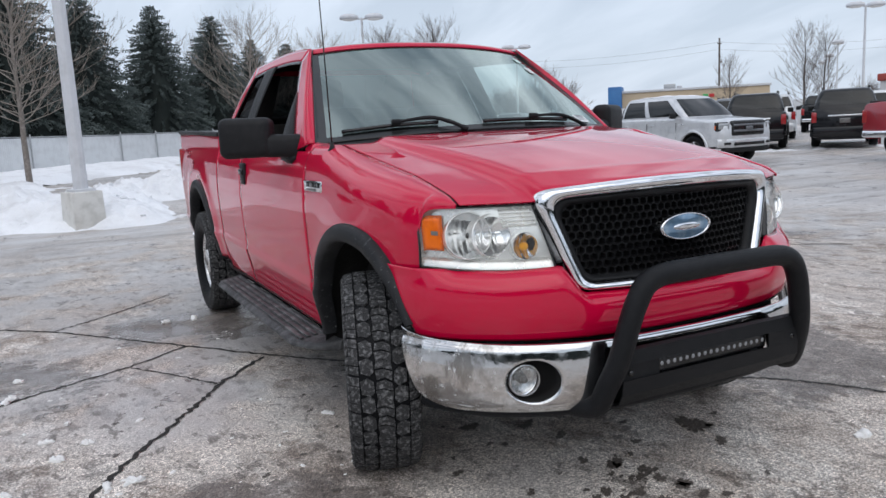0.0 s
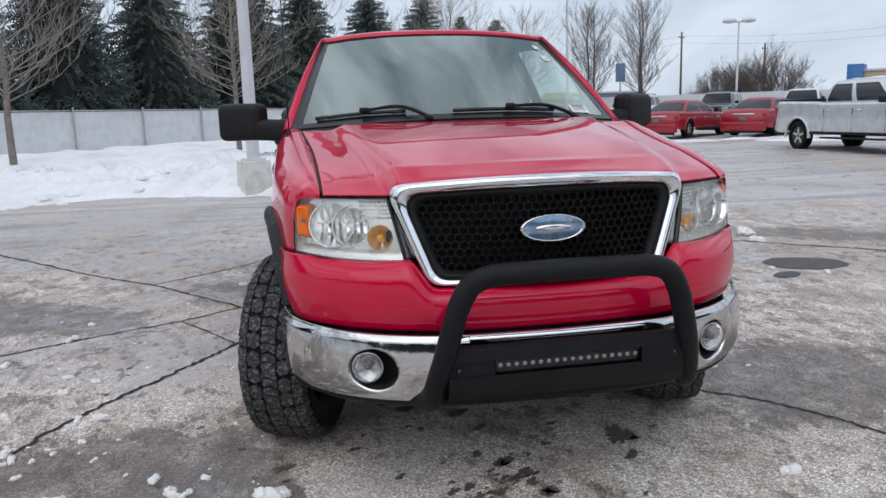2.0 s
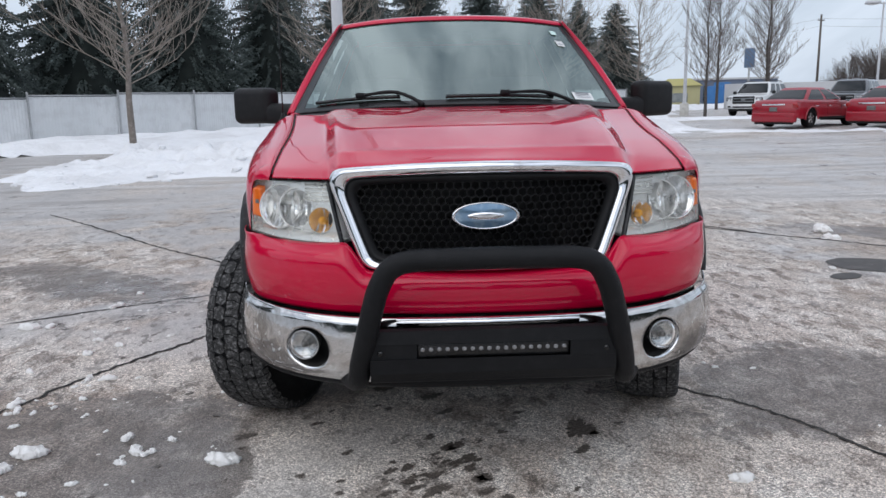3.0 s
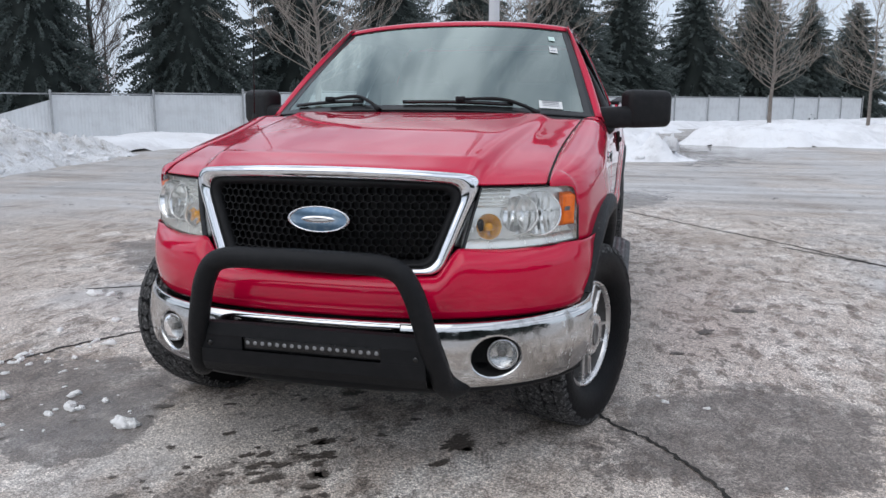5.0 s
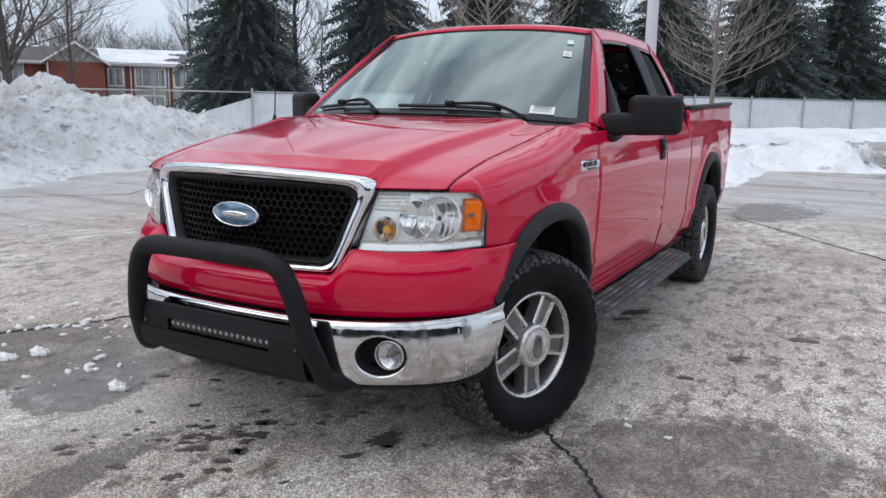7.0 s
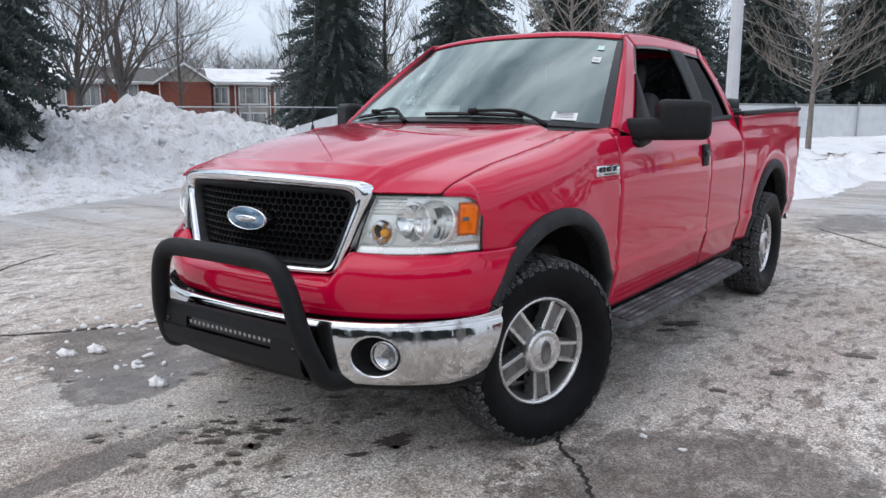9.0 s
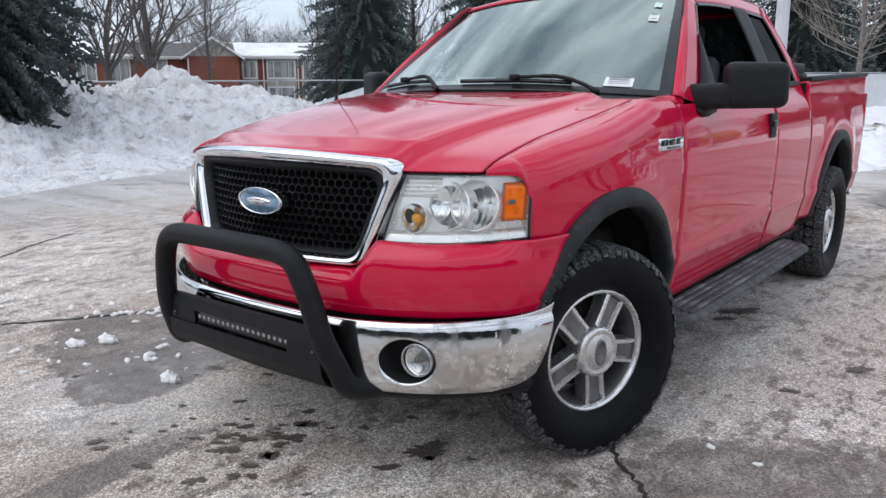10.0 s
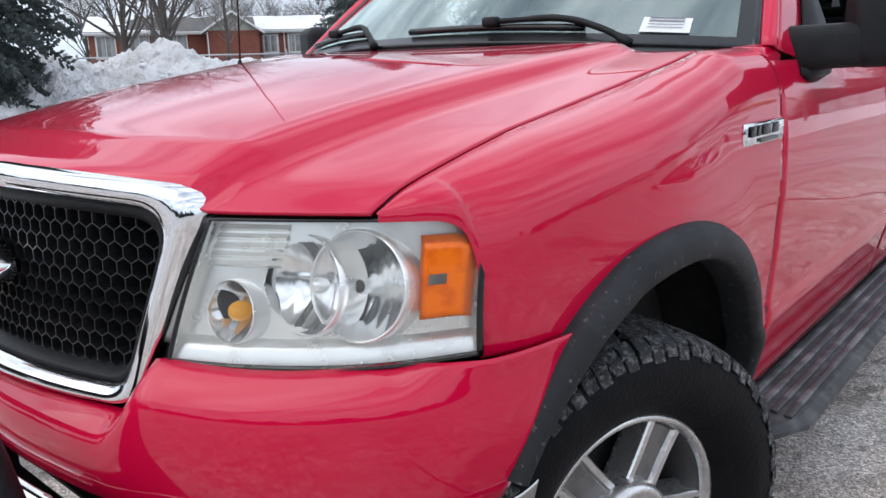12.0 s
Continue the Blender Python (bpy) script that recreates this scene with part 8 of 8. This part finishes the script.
def house(x, y, heading, w, d, eave, ridge, wins, label):
    """A brick house: its walls, gabled roof, gutter and downpipe, siding panels and divided windows."""
    root = empty("house", (x, y, 0.3), heading)
    tagged(root, label, "house")
    part("wall", box(w, d, eave, (0, d / 2, eave / 2), 0.02), BRICK, root)
    rf = bmesh.new()
    o = 0.5
    sheet([[(-w / 2 - o, -o, eave - 0.05), (w / 2 + o, -o, eave - 0.05)], [(-w / 2 - o, d / 2, ridge), (w / 2 + o, d / 2, ridge)], [(-w / 2 - o, d + o, eave - 0.05), (w / 2 + o, d + o, eave - 0.05)]], into=rf)
    solidify(part("roof", rf, SHINGLE, root, smooth=False), 0.18)
    for xx in (-w / 2 + 0.05, w / 2 - 0.05):
        gb = bmesh.new()
        gb.faces.new([gb.verts.new(p) for p in ((xx, 0, eave - 0.05), (xx, d, eave - 0.05), (xx, d / 2, ridge - 0.1))])
        part("gable", gb, SIDING, root)
    part("fascia_board", box(w + 0.96, 0.05, 0.22, (0, -0.47, eave - 0.12), 0.01), WHITE_TRIM, root)
    part("gutter", box(w + 0.9, 0.12, 0.12, (0, -0.55, eave - 0.06), 0.03), WHITE_TRIM, root)
    for wx, wz, ww, wh, panel in wins:
        if panel:
            part("siding_panel", box(ww + 0.34, 0.06, eave - 0.3, (wx, -0.02, eave / 2 - 0.05), 0.01), SIDING, root)
        f = part("window", box(ww + 0.20, 0.12, wh + 0.20, (wx, -0.05, wz), 0.02), WHITE_TRIM, root)
        part("sill", box(ww + 0.30, 0.16, 0.07, (wx, -0.09, wz - wh / 2 - 0.12), 0.01), WHITE_TRIM, f)
        shares = (0.5, 0.5) if ww < 2.4 else (0.22, 0.56, 0.22)
        at = wx - ww / 2
        for share in shares:
            pw = ww * share - 0.06
            part("pane", box(pw, 0.04, wh, (at + ww * share / 2, -0.10, wz), 0.004), WINDOW_DARK, f)
            part("curtain", box(pw * 0.42, 0.02, wh * 0.94, (at + ww * share * (0.32 if share < 0.5 else 0.68), -0.128, wz), 0.004), CURTAIN, f)
            at += ww * share
    return root


def roof_snow(root, x0, x1, d, eave, ridge, bare):
    """Old snow left lying on the slope towards the lot, with melted gaps."""
    bm = bmesh.new()
    nx, ny = int((x1 - x0) / 0.16), 32
    grid = {}
    for i in range(nx + 1):
        for j in range(ny + 1):
            xx, f = x0 + (x1 - x0) * i / nx, j / ny
            yy = -0.5 + (d / 2 + 0.5) * f
            h = 0.16 + 0.32 * fract(xx * 0.45, yy, 0.55, 4, 3.3) - bare * smooth01((xx - x0) / (x1 - x0)) * (1 - 0.8 * (f < 0.12 or f > 0.93))
            if h > 0:
                grid[i, j] = bm.verts.new((xx, yy, eave - 0.04 + (ridge - eave + 0.05) * f + min(0.10, h)))
    for i in range(nx):
        for j in range(ny):
            k = [(i, j), (i + 1, j), (i + 1, j + 1), (i, j + 1)]
            if all(q in grid for q in k):
                bm.faces.new([grid[q] for q in k])
    tagged(part("roof_snow", bm, SNOW, root, "patchy old snow"), kind="stuff")


def bearing(az, dist, ox=2.45, oy=0.55):
    return ox + dist * math.sin(radians(az)), oy + dist * math.cos(radians(az))


hx, hy = bearing(-47.0, 76)
brick_house = house(hx, hy, 48, 18.6, 8.0, 4.2, 5.6, ((-6.85, 3.02, 1.15, 1.4, True), (-3.95, 3.02, 2.45, 1.45, True), (-0.9, 3.02, 2.0, 1.45, True), (2.6, 3.02, 1.4, 1.4, True), (-4.0, 0.95, 2.3, 0.8, False), (-0.9, 0.80, 1.6, 1.1, False)),
                    "two-storey red brick house with patchy snow on its roof")
roof_snow(brick_house, -9.7, 9.7, 8.0, 4.2, 5.6, 0.42)
part("chimney", box(0.95, 0.95, 7.1, (9.2, 2.2, 3.55), 0.03), SIDING, brick_house)
part("chimney_cap", box(1.15, 1.15, 0.18, (9.2, 2.2, 7.15), 0.03), SHINGLE, brick_house)
for xx in (-8.9, -5.6, -2.4):
    part("downpipe", box(0.10, 0.10, 4.0, (xx, -0.08, 2.05), 0.02), WHITE_TRIM, brick_house)
hx, hy = bearing(-58.6, 72)
gabled = house(hx, hy, 57, 13.0, 7.5, 4.0, 5.4, ((-2.6, 2.85, 1.5, 1.7, False), (0.4, 2.85, 1.5, 1.7, False), (-5.2, 2.85, 1.4, 1.6, False)), "red brick house with a grey siding gable")
roof_snow(gabled, -6.8, 2.8, 7.5, 4.0, 5.4, 0.9)
GX, GE, GA = 4.9, 4.0, 5.5
part("wing_wall", box(4.2, 3.2, GE, (GX, -1.2, GE / 2), 0.02), BRICK, gabled)
gb = bmesh.new()
sheet([[(GX - 2.2, -2.84, GE - 0.05), (GX + 2.2, -2.84, GE - 0.05)], [(GX - 0.05, -2.84, GA - 0.12), (GX + 0.05, -2.84, GA - 0.12)]], into=gb)
solidify(part("wing_gable", gb, SIDING, gabled, smooth=False), 0.05)
for sx in (-1, 1):
    wr = bmesh.new()
    sheet([[(GX + 2.55 * sx, -3.25, GE - 0.22), (GX + 2.55 * sx, 3.4, GE - 0.22)], [(GX, -3.25, GA), (GX, 3.4, GA)]], flip=sx > 0, into=wr)
    solidify(part("wing_roof", wr, SHINGLE, gabled, smooth=False), -0.14)
    tr = bmesh.new()
    sheet([[(GX + 2.55 * sx, -3.27, GE - 0.36), (GX + 2.55 * sx, -3.27, GE - 0.18)], [(GX, -3.27, GA - 0.16), (GX, -3.27, GA + 0.05)]], into=tr)
    solidify(part("verge_board", tr, WHITE_TRIM, gabled, smooth=False), 0.05)
part("downpipe", box(0.10, 0.10, 3.8, (GX - 2.0, -2.86, 1.95), 0.02), WHITE_TRIM, gabled)

# flat-roofed shop in the distance
root = empty("shop_building", (61.0, 64.3, 0.3), -45)
tagged(root, "long tan flat-roofed shop with a blue corner", "building")
part("wall", box(15.4, 12, 4.2, (0.8, 6, 2.1), 0.05), TAN_WALL, root)
part("parapet", box(15.7, 12.3, 0.25, (0.8, 6, 4.25), 0.05), GREY_WALL, root)
part("blue_corner", box(1.5, 3.0, 4.9, (-7.65, 1.0, 2.45), 0.05), BLUE_PANEL, root)
part("roof_unit", box(1.3, 1.4, 0.8, (-1.9, 6, 4.7), 0.05), GALV, root)
part("roof_unit", box(0.6, 0.8, 0.5, (-0.8, 6, 4.6), 0.05), GREY_WALL, root)
part("sign_panel", box(0.55, 0.1, 0.36, (2.0, -0.06, 3.4), 0.02), material("green_sign", (0.05, 0.35, 0.10), 0.5), root)
part("sign_panel", box(0.55, 0.1, 0.36, (2.65, -0.06, 3.4), 0.02), material("red_sign", (0.5, 0.03, 0.03), 0.5), root)
for k in range(5):
    part("shop_window", box(2.2, 0.08, 1.8, (-4.6 + 2.7 * k, -0.04, 1.6), 0.02), WINDOW_DARK, root)
root = empty("warehouse", (88, 48, 0.3), -62)
tagged(root, "low red-roofed building far behind the lot", "building")
part("wall", box(20, 10, 4.2, (0, 5, 2.1), 0.05), GREY_WALL, root)
part("roof", box(20.6, 10.6, 0.8, (0, 5, 4.6), 0.1), material("faded_red_roof", (0.30, 0.05, 0.04), 0.7, spots=(0.25, 0.05, 0.04), scale=0.5), root)
root = empty("petrol_station", (29.3, 85, 0.3), -18)
tagged(root, "low yellow and blue roadside building", "building")
part("wall", box(4.4, 6, 2.4, (0, 3, 1.2), 0.05), material("yellow_wall", (0.40, 0.37, 0.20), 0.7, spots=(0.36, 0.33, 0.18), scale=0.5), root)
yr = bmesh.new()
sheet([[(-2.5, -0.3, 2.4), (2.5, -0.3, 2.4), (2.5, 6.3, 2.4), (-2.5, 6.3, 2.4)], [(-1.2, 1.6, 3.2), (1.2, 1.6, 3.2), (1.2, 4.4, 3.2), (-1.2, 4.4, 3.2)]], closed=True, into=yr)
yr.faces.new([v for v in yr.verts if v.co.z > 3.0])
part("roof", yr, material("yellow_roof", (0.42, 0.38, 0.14), 0.6, spots=(0.38, 0.35, 0.13), scale=0.7), root, smooth=False)
part("blue_wing", box(1.9, 3.0, 2.3, (3.6, 1.5, 1.15), 0.05), BLUE_PANEL, root)
part("shop_window", box(2.6, 0.08, 1.0, (-0.4, -0.04, 1.1), 0.02), WINDOW_DARK, root)
root = empty("office_building", (46, 112, 0.3), -20)
tagged(root, "low blue-grey building far beyond the road", "building")
part("wall", box(13, 8, 3.6, (0, 4, 1.8), 0.05), material("blue_grey_wall", (0.12, 0.15, 0.21), 0.7, spots=(0.10, 0.13, 0.19), scale=0.4), root)
part("wall_panel", box(2.2, 0.2, 3.0, (-1.0, -0.1, 1.7), 0.05), BLUE_PANEL, root)
part("parapet", box(13.3, 8.3, 0.3, (0, 4, 3.7), 0.05), GREY_WALL, root)
root = empty("pole_sign", (39.2, 90, 0.3), -20)
tagged(root, "blue sign board on a tall post", "sign")
part("post", tube([(0, 0, 0), (0, 0, 6.0)], 0.12, 8), GALV, root)
part("board", box(1.15, 0.25, 2.2, (0, 0, 5.5), 0.05), material("sign_blue_grey", (0.10, 0.16, 0.26), 0.5, spots=(0.14, 0.2, 0.3), scale=2), root)

wall_root = empty("boundary_wall")
tagged(wall_root, "long pale boundary wall far behind parked cars", "wall")
for k in range(14):
    x0, y0 = 29 + 3.6 * k, 66 - 2.6 * k
    part("wall_panel", box(4.44, 0.2, 2.2, (0, 0, 1.1), 0.02), GREY_WALL, wall_root).matrix_basis = pose(x0, y0, 0.3, 0, 0, -35.8)


def utility_pole(x, y, h):
    root = empty("utility_pole", (x, y, 0.3), 20)
    tagged(root, "dark wooden utility pole with crossarm", "utility pole", "utility poles")
    part("post", tube([(0, 0, 0), (0, 0, h)], [0.20, 0.13], 8), WOOD_POLE, root)
    part("crossarm", box(1.3, 0.12, 0.14, (0, 0, h - 0.8), 0.02), WOOD_POLE, root)
    for k in (-0.55, -0.2, 0.55):
        part("insulator", box(0.08, 0.08, 0.18, (k, 0, h - 0.64), 0.02), GALV, root)


poles = [(59.0, 112.0, 12.5), (68, 104, 10), (88.0, 85.0, 12.5), (112, 62, 12), (30, 128, 11)]
for p in poles:
    utility_pole(*p)
wires = empty("overhead_wires", (0, 0, 0))
tagged(wires, "thin dark overhead wires between utility poles", "cable")
order = [poles[4], poles[0], poles[2], poles[3]]
for a, b in zip(order, order[1:]):
    for dz in (0.55, 1.6):
        pa, pb = Vector((a[0], a[1], a[2] + 0.3 - dz)), Vector((b[0], b[1], b[2] + 0.3 - dz))
        pts = [pa.lerp(pb, t) - Vector((0, 0, 1.1 * 4 * t * (1 - t))) for t in np.linspace(0, 1, 15)]
        part("wire", tube(pts, 0.013, 4), WOOD_POLE, wires)

# ---- cracks, damp spots, lumps of ice ----


def crack(points, width, seed):
    rnd = random.Random(seed)
    pts = catmull([(x, y, 0) for x, y in points], 14)
    rows = []
    for i, p in enumerate(pts):
        d = (pts[min(i + 1, len(pts) - 1)] - pts[max(i - 1, 0)]).normalized()
        nrm = Vector((-d.y, d.x, 0))
        j = rnd.uniform(-1, 1) * width * 0.8
        w0, w1 = width * rnd.uniform(0.35, 1.2), width * rnd.uniform(0.35, 1.2)
        if i in (0, len(pts) - 1):
            w0 = w1 = width * 0.15
        c = p + nrm * j
        gz = ground_z(p.x, p.y) + 0.004
        rows.append([(c.x + nrm.x * w0, c.y + nrm.y * w0, gz), (c.x - nrm.x * w1, c.y - nrm.y * w1, gz)])
    tagged(link_mesh("pavement_crack", sheet(rows), CRACK, smooth=False), "dark crack in the pavement", "crack", kind="structure")


for k, (pts, w) in enumerate((
        ([(-3.1, 2.05), (-2.66, 2.63), (-2.38, 3.02), (-2.2, 3.36), (-2.02, 3.74), (-1.82, 4.06), (-1.53, 4.49), (-1.32, 4.83), (-0.96, 5.24)], 0.016), ([(-3.0, 7.75), (-2.55, 7.27), (-2.17, 6.9), (-1.75, 6.36), (-1.35, 5.83), (-0.94, 5.28), (-0.58, 4.84), (-0.1, 4.3)], 0.013),
        ([(-2.17, 6.92), (-1.94, 7.09), (-1.67, 7.33), (-1.16, 7.86)], 0.010), ([(-3.0, 4.85), (-2.44, 5.17), (-2.1, 5.36), (-1.74, 5.54), (-1.35, 5.83)], 0.012), ([(-1.74, 5.51), (-1.52, 5.17), (-1.32, 4.83)], 0.008),
        ([(0.8, 3.62), (1.06, 3.3), (1.27, 3.1), (1.45, 2.82), (1.59, 2.54), (1.9, 2.1)], 0.011), ([(2.6, 8.3), (3.21, 7.65), (3.84, 7.01), (4.44, 6.41), (5.4, 5.5)], 0.018),
        ([(-4.3, 2.9), (-4.8, 3.5), (-5.16, 3.97), (-5.38, 4.42)], 0.014),
        ([(0.6, 11.2), (1.07, 10.59), (1.83, 9.6), (2.69, 8.49), (3.4, 7.4)], 0.018), ([(-9.2, 6.4), (-8.43, 7.22), (-7.67, 8.12), (-7.2, 8.9)], 0.020), ([(-7.67, 8.12), (-8.49, 9.48)], 0.014),
        ([(-3.0, 7.75), (-4.2, 9.2), (-5.2, 10.3)], 0.016))):
    crack(pts, w, k)


def blob(name, label, cat, x, y, r, seed, mat, lift, stretch=1.6, turn=0.7):
    rnd = random.Random(seed)
    bm = bmesh.new()
    n = 120 if r > 0.03 else 40
    ph = [rnd.uniform(0, 6.3) for _ in range(5)]
    rows = []
    for f in (1.0, 0.7, 0.02):
        row = []
        for i in range(n):
            a = 2 * math.pi * i / n
            rr = r * f * (1 + 0.24 * math.sin(2 * a + ph[0]) + 0.16 * math.sin(3 * a + ph[1]) + 0.13 * math.sin(5 * a + ph[2]) + 0.09 * math.sin(9 * a + ph[3]) + 0.5 * noise.noise((math.cos(a) * 3 + seed, math.sin(a) * 3, 0)) + 0.4 * noise.noise((math.cos(a) * 9 + seed, math.sin(a) * 9, 3.0)))
            px, py = rr * math.cos(a) * stretch, rr * math.sin(a)
            row.append((x + px * math.cos(turn) - py * math.sin(turn), y + px * math.sin(turn) + py * math.cos(turn), lift))
        rows.append(row)
    sheet(rows, closed=True, into=bm)
    tagged(link_mesh(name, bm, mat), label, cat, "damp spots on the pavement")


for k, (x, y, r) in enumerate(((0.44, 2.90, 0.072), (0.41, 2.705, 0.032), (-0.29, 2.5, 0.03), (-0.37, 2.58, 0.022), (-0.2, 2.53, 0.026), (-0.04, 2.65, 0.026), (-0.01, 2.5, 0.03), (-0.19, 3.33, 0.04), (-0.13, 3.14, 0.03), (-0.1, 3.56, 0.04),
                               (-0.43, 3.45, 0.04), (-0.71, 3.05, 0.022), (-1.0, 2.95, 0.03), (-0.19, 2.42, 0.04), (0.81, 5.59, 0.09), (-0.14, 2.77, 0.03), (-0.27, 2.44, 0.022), (-0.33, 2.15, 0.03), (0.78, 5.37, 0.05), (0.06, 2.35, 0.02),
                               (-0.21, 2.87, 0.024), (-0.10, 2.78, 0.032), (-0.06, 2.67, 0.030), (-0.06, 2.58, 0.028), (-0.03, 2.49, 0.030), (-0.01, 2.40, 0.024), (0.01, 2.31, 0.024), (0.1, 2.9, 0.022), (-0.55, 2.75, 0.02), (0.2, 3.1, 0.02), (0.62, 2.95, 0.018), (-0.08, 2.2, 0.03), (1.6, 4.9, 0.05), (1.9, 5.5, 0.06), (1.4, 4.4, 0.035))):
    blob("damp_spot", "dark damp spot on the pavement", "stain", x, y, r * 0.78, k, STAIN, 0.004 + 0.0006 * (k % 3))
rnd = random.Random(14)
for k in range(34):
    t = rnd.random()
    blob("damp_spot", "small dark drip mark on the pavement", "stain", -0.02 - 0.62 * t + rnd.gauss(0, 0.06), 2.78 - 0.62 * t + rnd.gauss(0, 0.06), 0.005 + 0.017 * rnd.random() ** 2, 40 + k, STAIN, 0.004 + 0.0006 * (k % 4))
for k in range(70):
    blob("damp_spot", "small dark drip mark on the pavement", "stain", rnd.uniform(-2.1, 0.5), rnd.uniform(2.2, 5.0), 0.004 + 0.010 * rnd.random() ** 2, 90 + k, STAIN, 0.004 + 0.0006 * (k % 4))


def puddle(x, y, rx, ry, turn, seed):
    """Still melt water with a rounded shore."""
    rows = []
    for f in (1.0, 0.6, 0.01):
        row = []
        for i in range(90):
            a = 2 * math.pi * i / 90
            k = f * (1 + 0.10 * noise.noise((math.cos(a) * 1.6 + seed, math.sin(a) * 1.6, 0)) + 0.03 * noise.noise((math.cos(a) * 7, math.sin(a) * 7 + seed, 0)))
            px, py = rx * k * math.cos(a), ry * k * math.sin(a)
            ca, sa = math.cos(turn), math.sin(turn)
            row.append((x + px * ca - py * sa, y + px * sa + py * ca, ground_z(x, y) + 0.005))
        rows.append(row)
    tagged(link_mesh("puddle", sheet(rows, closed=True), WET), "shallow dark puddle of melt water on pavement", "puddle", "puddles")


puddle(3.55, 5.92, 0.36, 0.27, -0.25, 1.0)
puddle(3.12, 5.55, 0.15, 0.09, 0.5, 4.0)


def lump_mesh(seed):
    rnd = random.Random(seed)
    bm = bmesh.new()
    for q in range(rnd.choice((3, 4, 5, 6))):
        b = bmesh.new()
        bmesh.ops.create_icosphere(b, subdivisions=3, radius=1.0)
        ox, oy, sc = rnd.uniform(-1.1, 1.1), rnd.uniform(-0.4, 0.4), rnd.uniform(0.34, 0.74)
        for v in b.verts:
            k = 1 + 0.55 * noise.noise(v.co * 2.3 + Vector((seed, q, 0))) + 0.30 * noise.noise(v.co * 4.7 + Vector((q, seed, 0))) + 0.16 * noise.noise(v.co * 11.0 + Vector((q, seed, 3)))
            v.co = Vector((v.co.x * k * sc * 1.25 + ox, v.co.y * k * sc + oy, max(-0.16, v.co.z * k * sc * 0.95) + 0.16))
        merge(bm, b)
    return bm


lumps = []
for k in range(6):
    ob = link_mesh("ice_lump", lump_mesh(k + 3), ICE)
    tagged(ob, "small lump of dirty white ice on pavement", "ice", "ice lumps on the pavement")
    lumps.append(ob)
where = [(-1.05, 2.72, 3.4), (-1.51, 2.98, 2.0), (-1.42, 2.83, 2.2), (-1.45, 2.73, 1.8), (-1.37, 2.81, 1.5), (-1.30, 2.93, 1.5), (-1.87, 2.84, 3.6), (-2.2, 3.4, 2.4), (-2.17, 4.16, 1.8), (-2.03, 4.3, 2.2), (-2.40, 5.22, 2.6),
         (-2.35, 5.6, 2.0), (-2.78, 4.73, 3.4), (-2.65, 4.76, 2.4), (-2.36, 3.88, 1.5), (-2.03, 3.4, 1.0), (-1.8, 3.23, 1.0), (-2.22, 4.42, 1.3), (0.94, 2.42, 2.4), (3.98, 7.56, 7.0), (3.87, 7.11, 4.5), (3.16, 5.82, 2.4), (3.48, 5.51, 2.2),
         (1.32, 3.61, 1.2), (-1.94, 2.69, 3.2), (-2.09, 2.44, 1.8), (-2.69, 3.04, 1.6), (-2.56, 3.25, 2.0), (-2.63, 3.59, 2.2), (-3.57, 3.29, 2.0), (1.5, 3.58, 0.9), (-2.16, 4.17, 1.8), (-2.2, 4.43, 1.4), (-1.37, 6.65, 2.8), (-1.16, 6.64, 2.4),
         (-1.72, 2.5, 1.2), (-1.58, 2.57, 1.2)]
block = link_mesh("snow_block", lump_mesh(22), SNOW)
tagged(block, "upright block of ploughed snow beside the mound", "snow")
block.matrix_basis = pose(1.93, 20.36, ground_z(1.93, 20.36) + 0.24, 0, 0, 20) @ Matrix.Diagonal((0.21, 0.22, 0.46, 1))
rnd = random.Random(4)
# crumbs lodged along the crack and scattered beside it
for k in range(26):
    t = rnd.random()
    where.append((-2.42 + 0.55 * t + rnd.gauss(0, 0.035), 2.98 + 0.86 * t + rnd.gauss(0, 0.035), rnd.uniform(0.5, 1.9)))
for k in range(34):
    where.append((-2.0 + rnd.gauss(0, 0.45), 3.3 + rnd.gauss(0, 0.6), 0.35 + 1.3 * rnd.random() ** 3))
for k in range(70):
    where.append((rnd.uniform(-3.6, -1.0), rnd.uniform(2.2, 6.4), rnd.uniform(0.25, 0.8)))
for k in range(36):
    where.append((rnd.uniform(0.9, 5.0), rnd.uniform(2.4, 8.5), rnd.uniform(0.2, 0.7)))
for k, (x, y, s) in enumerate(where):
    sc = s * 0.0140
    m = pose(x, y, ground_z(x, y) - 0.002, 0, 0, 61 * k)
    ob = lumps[k] if k < 6 else copy_thing(lumps[k % 6], m)
    ob.matrix_basis = m @ Matrix.Diagonal((sc, sc, sc, 1))
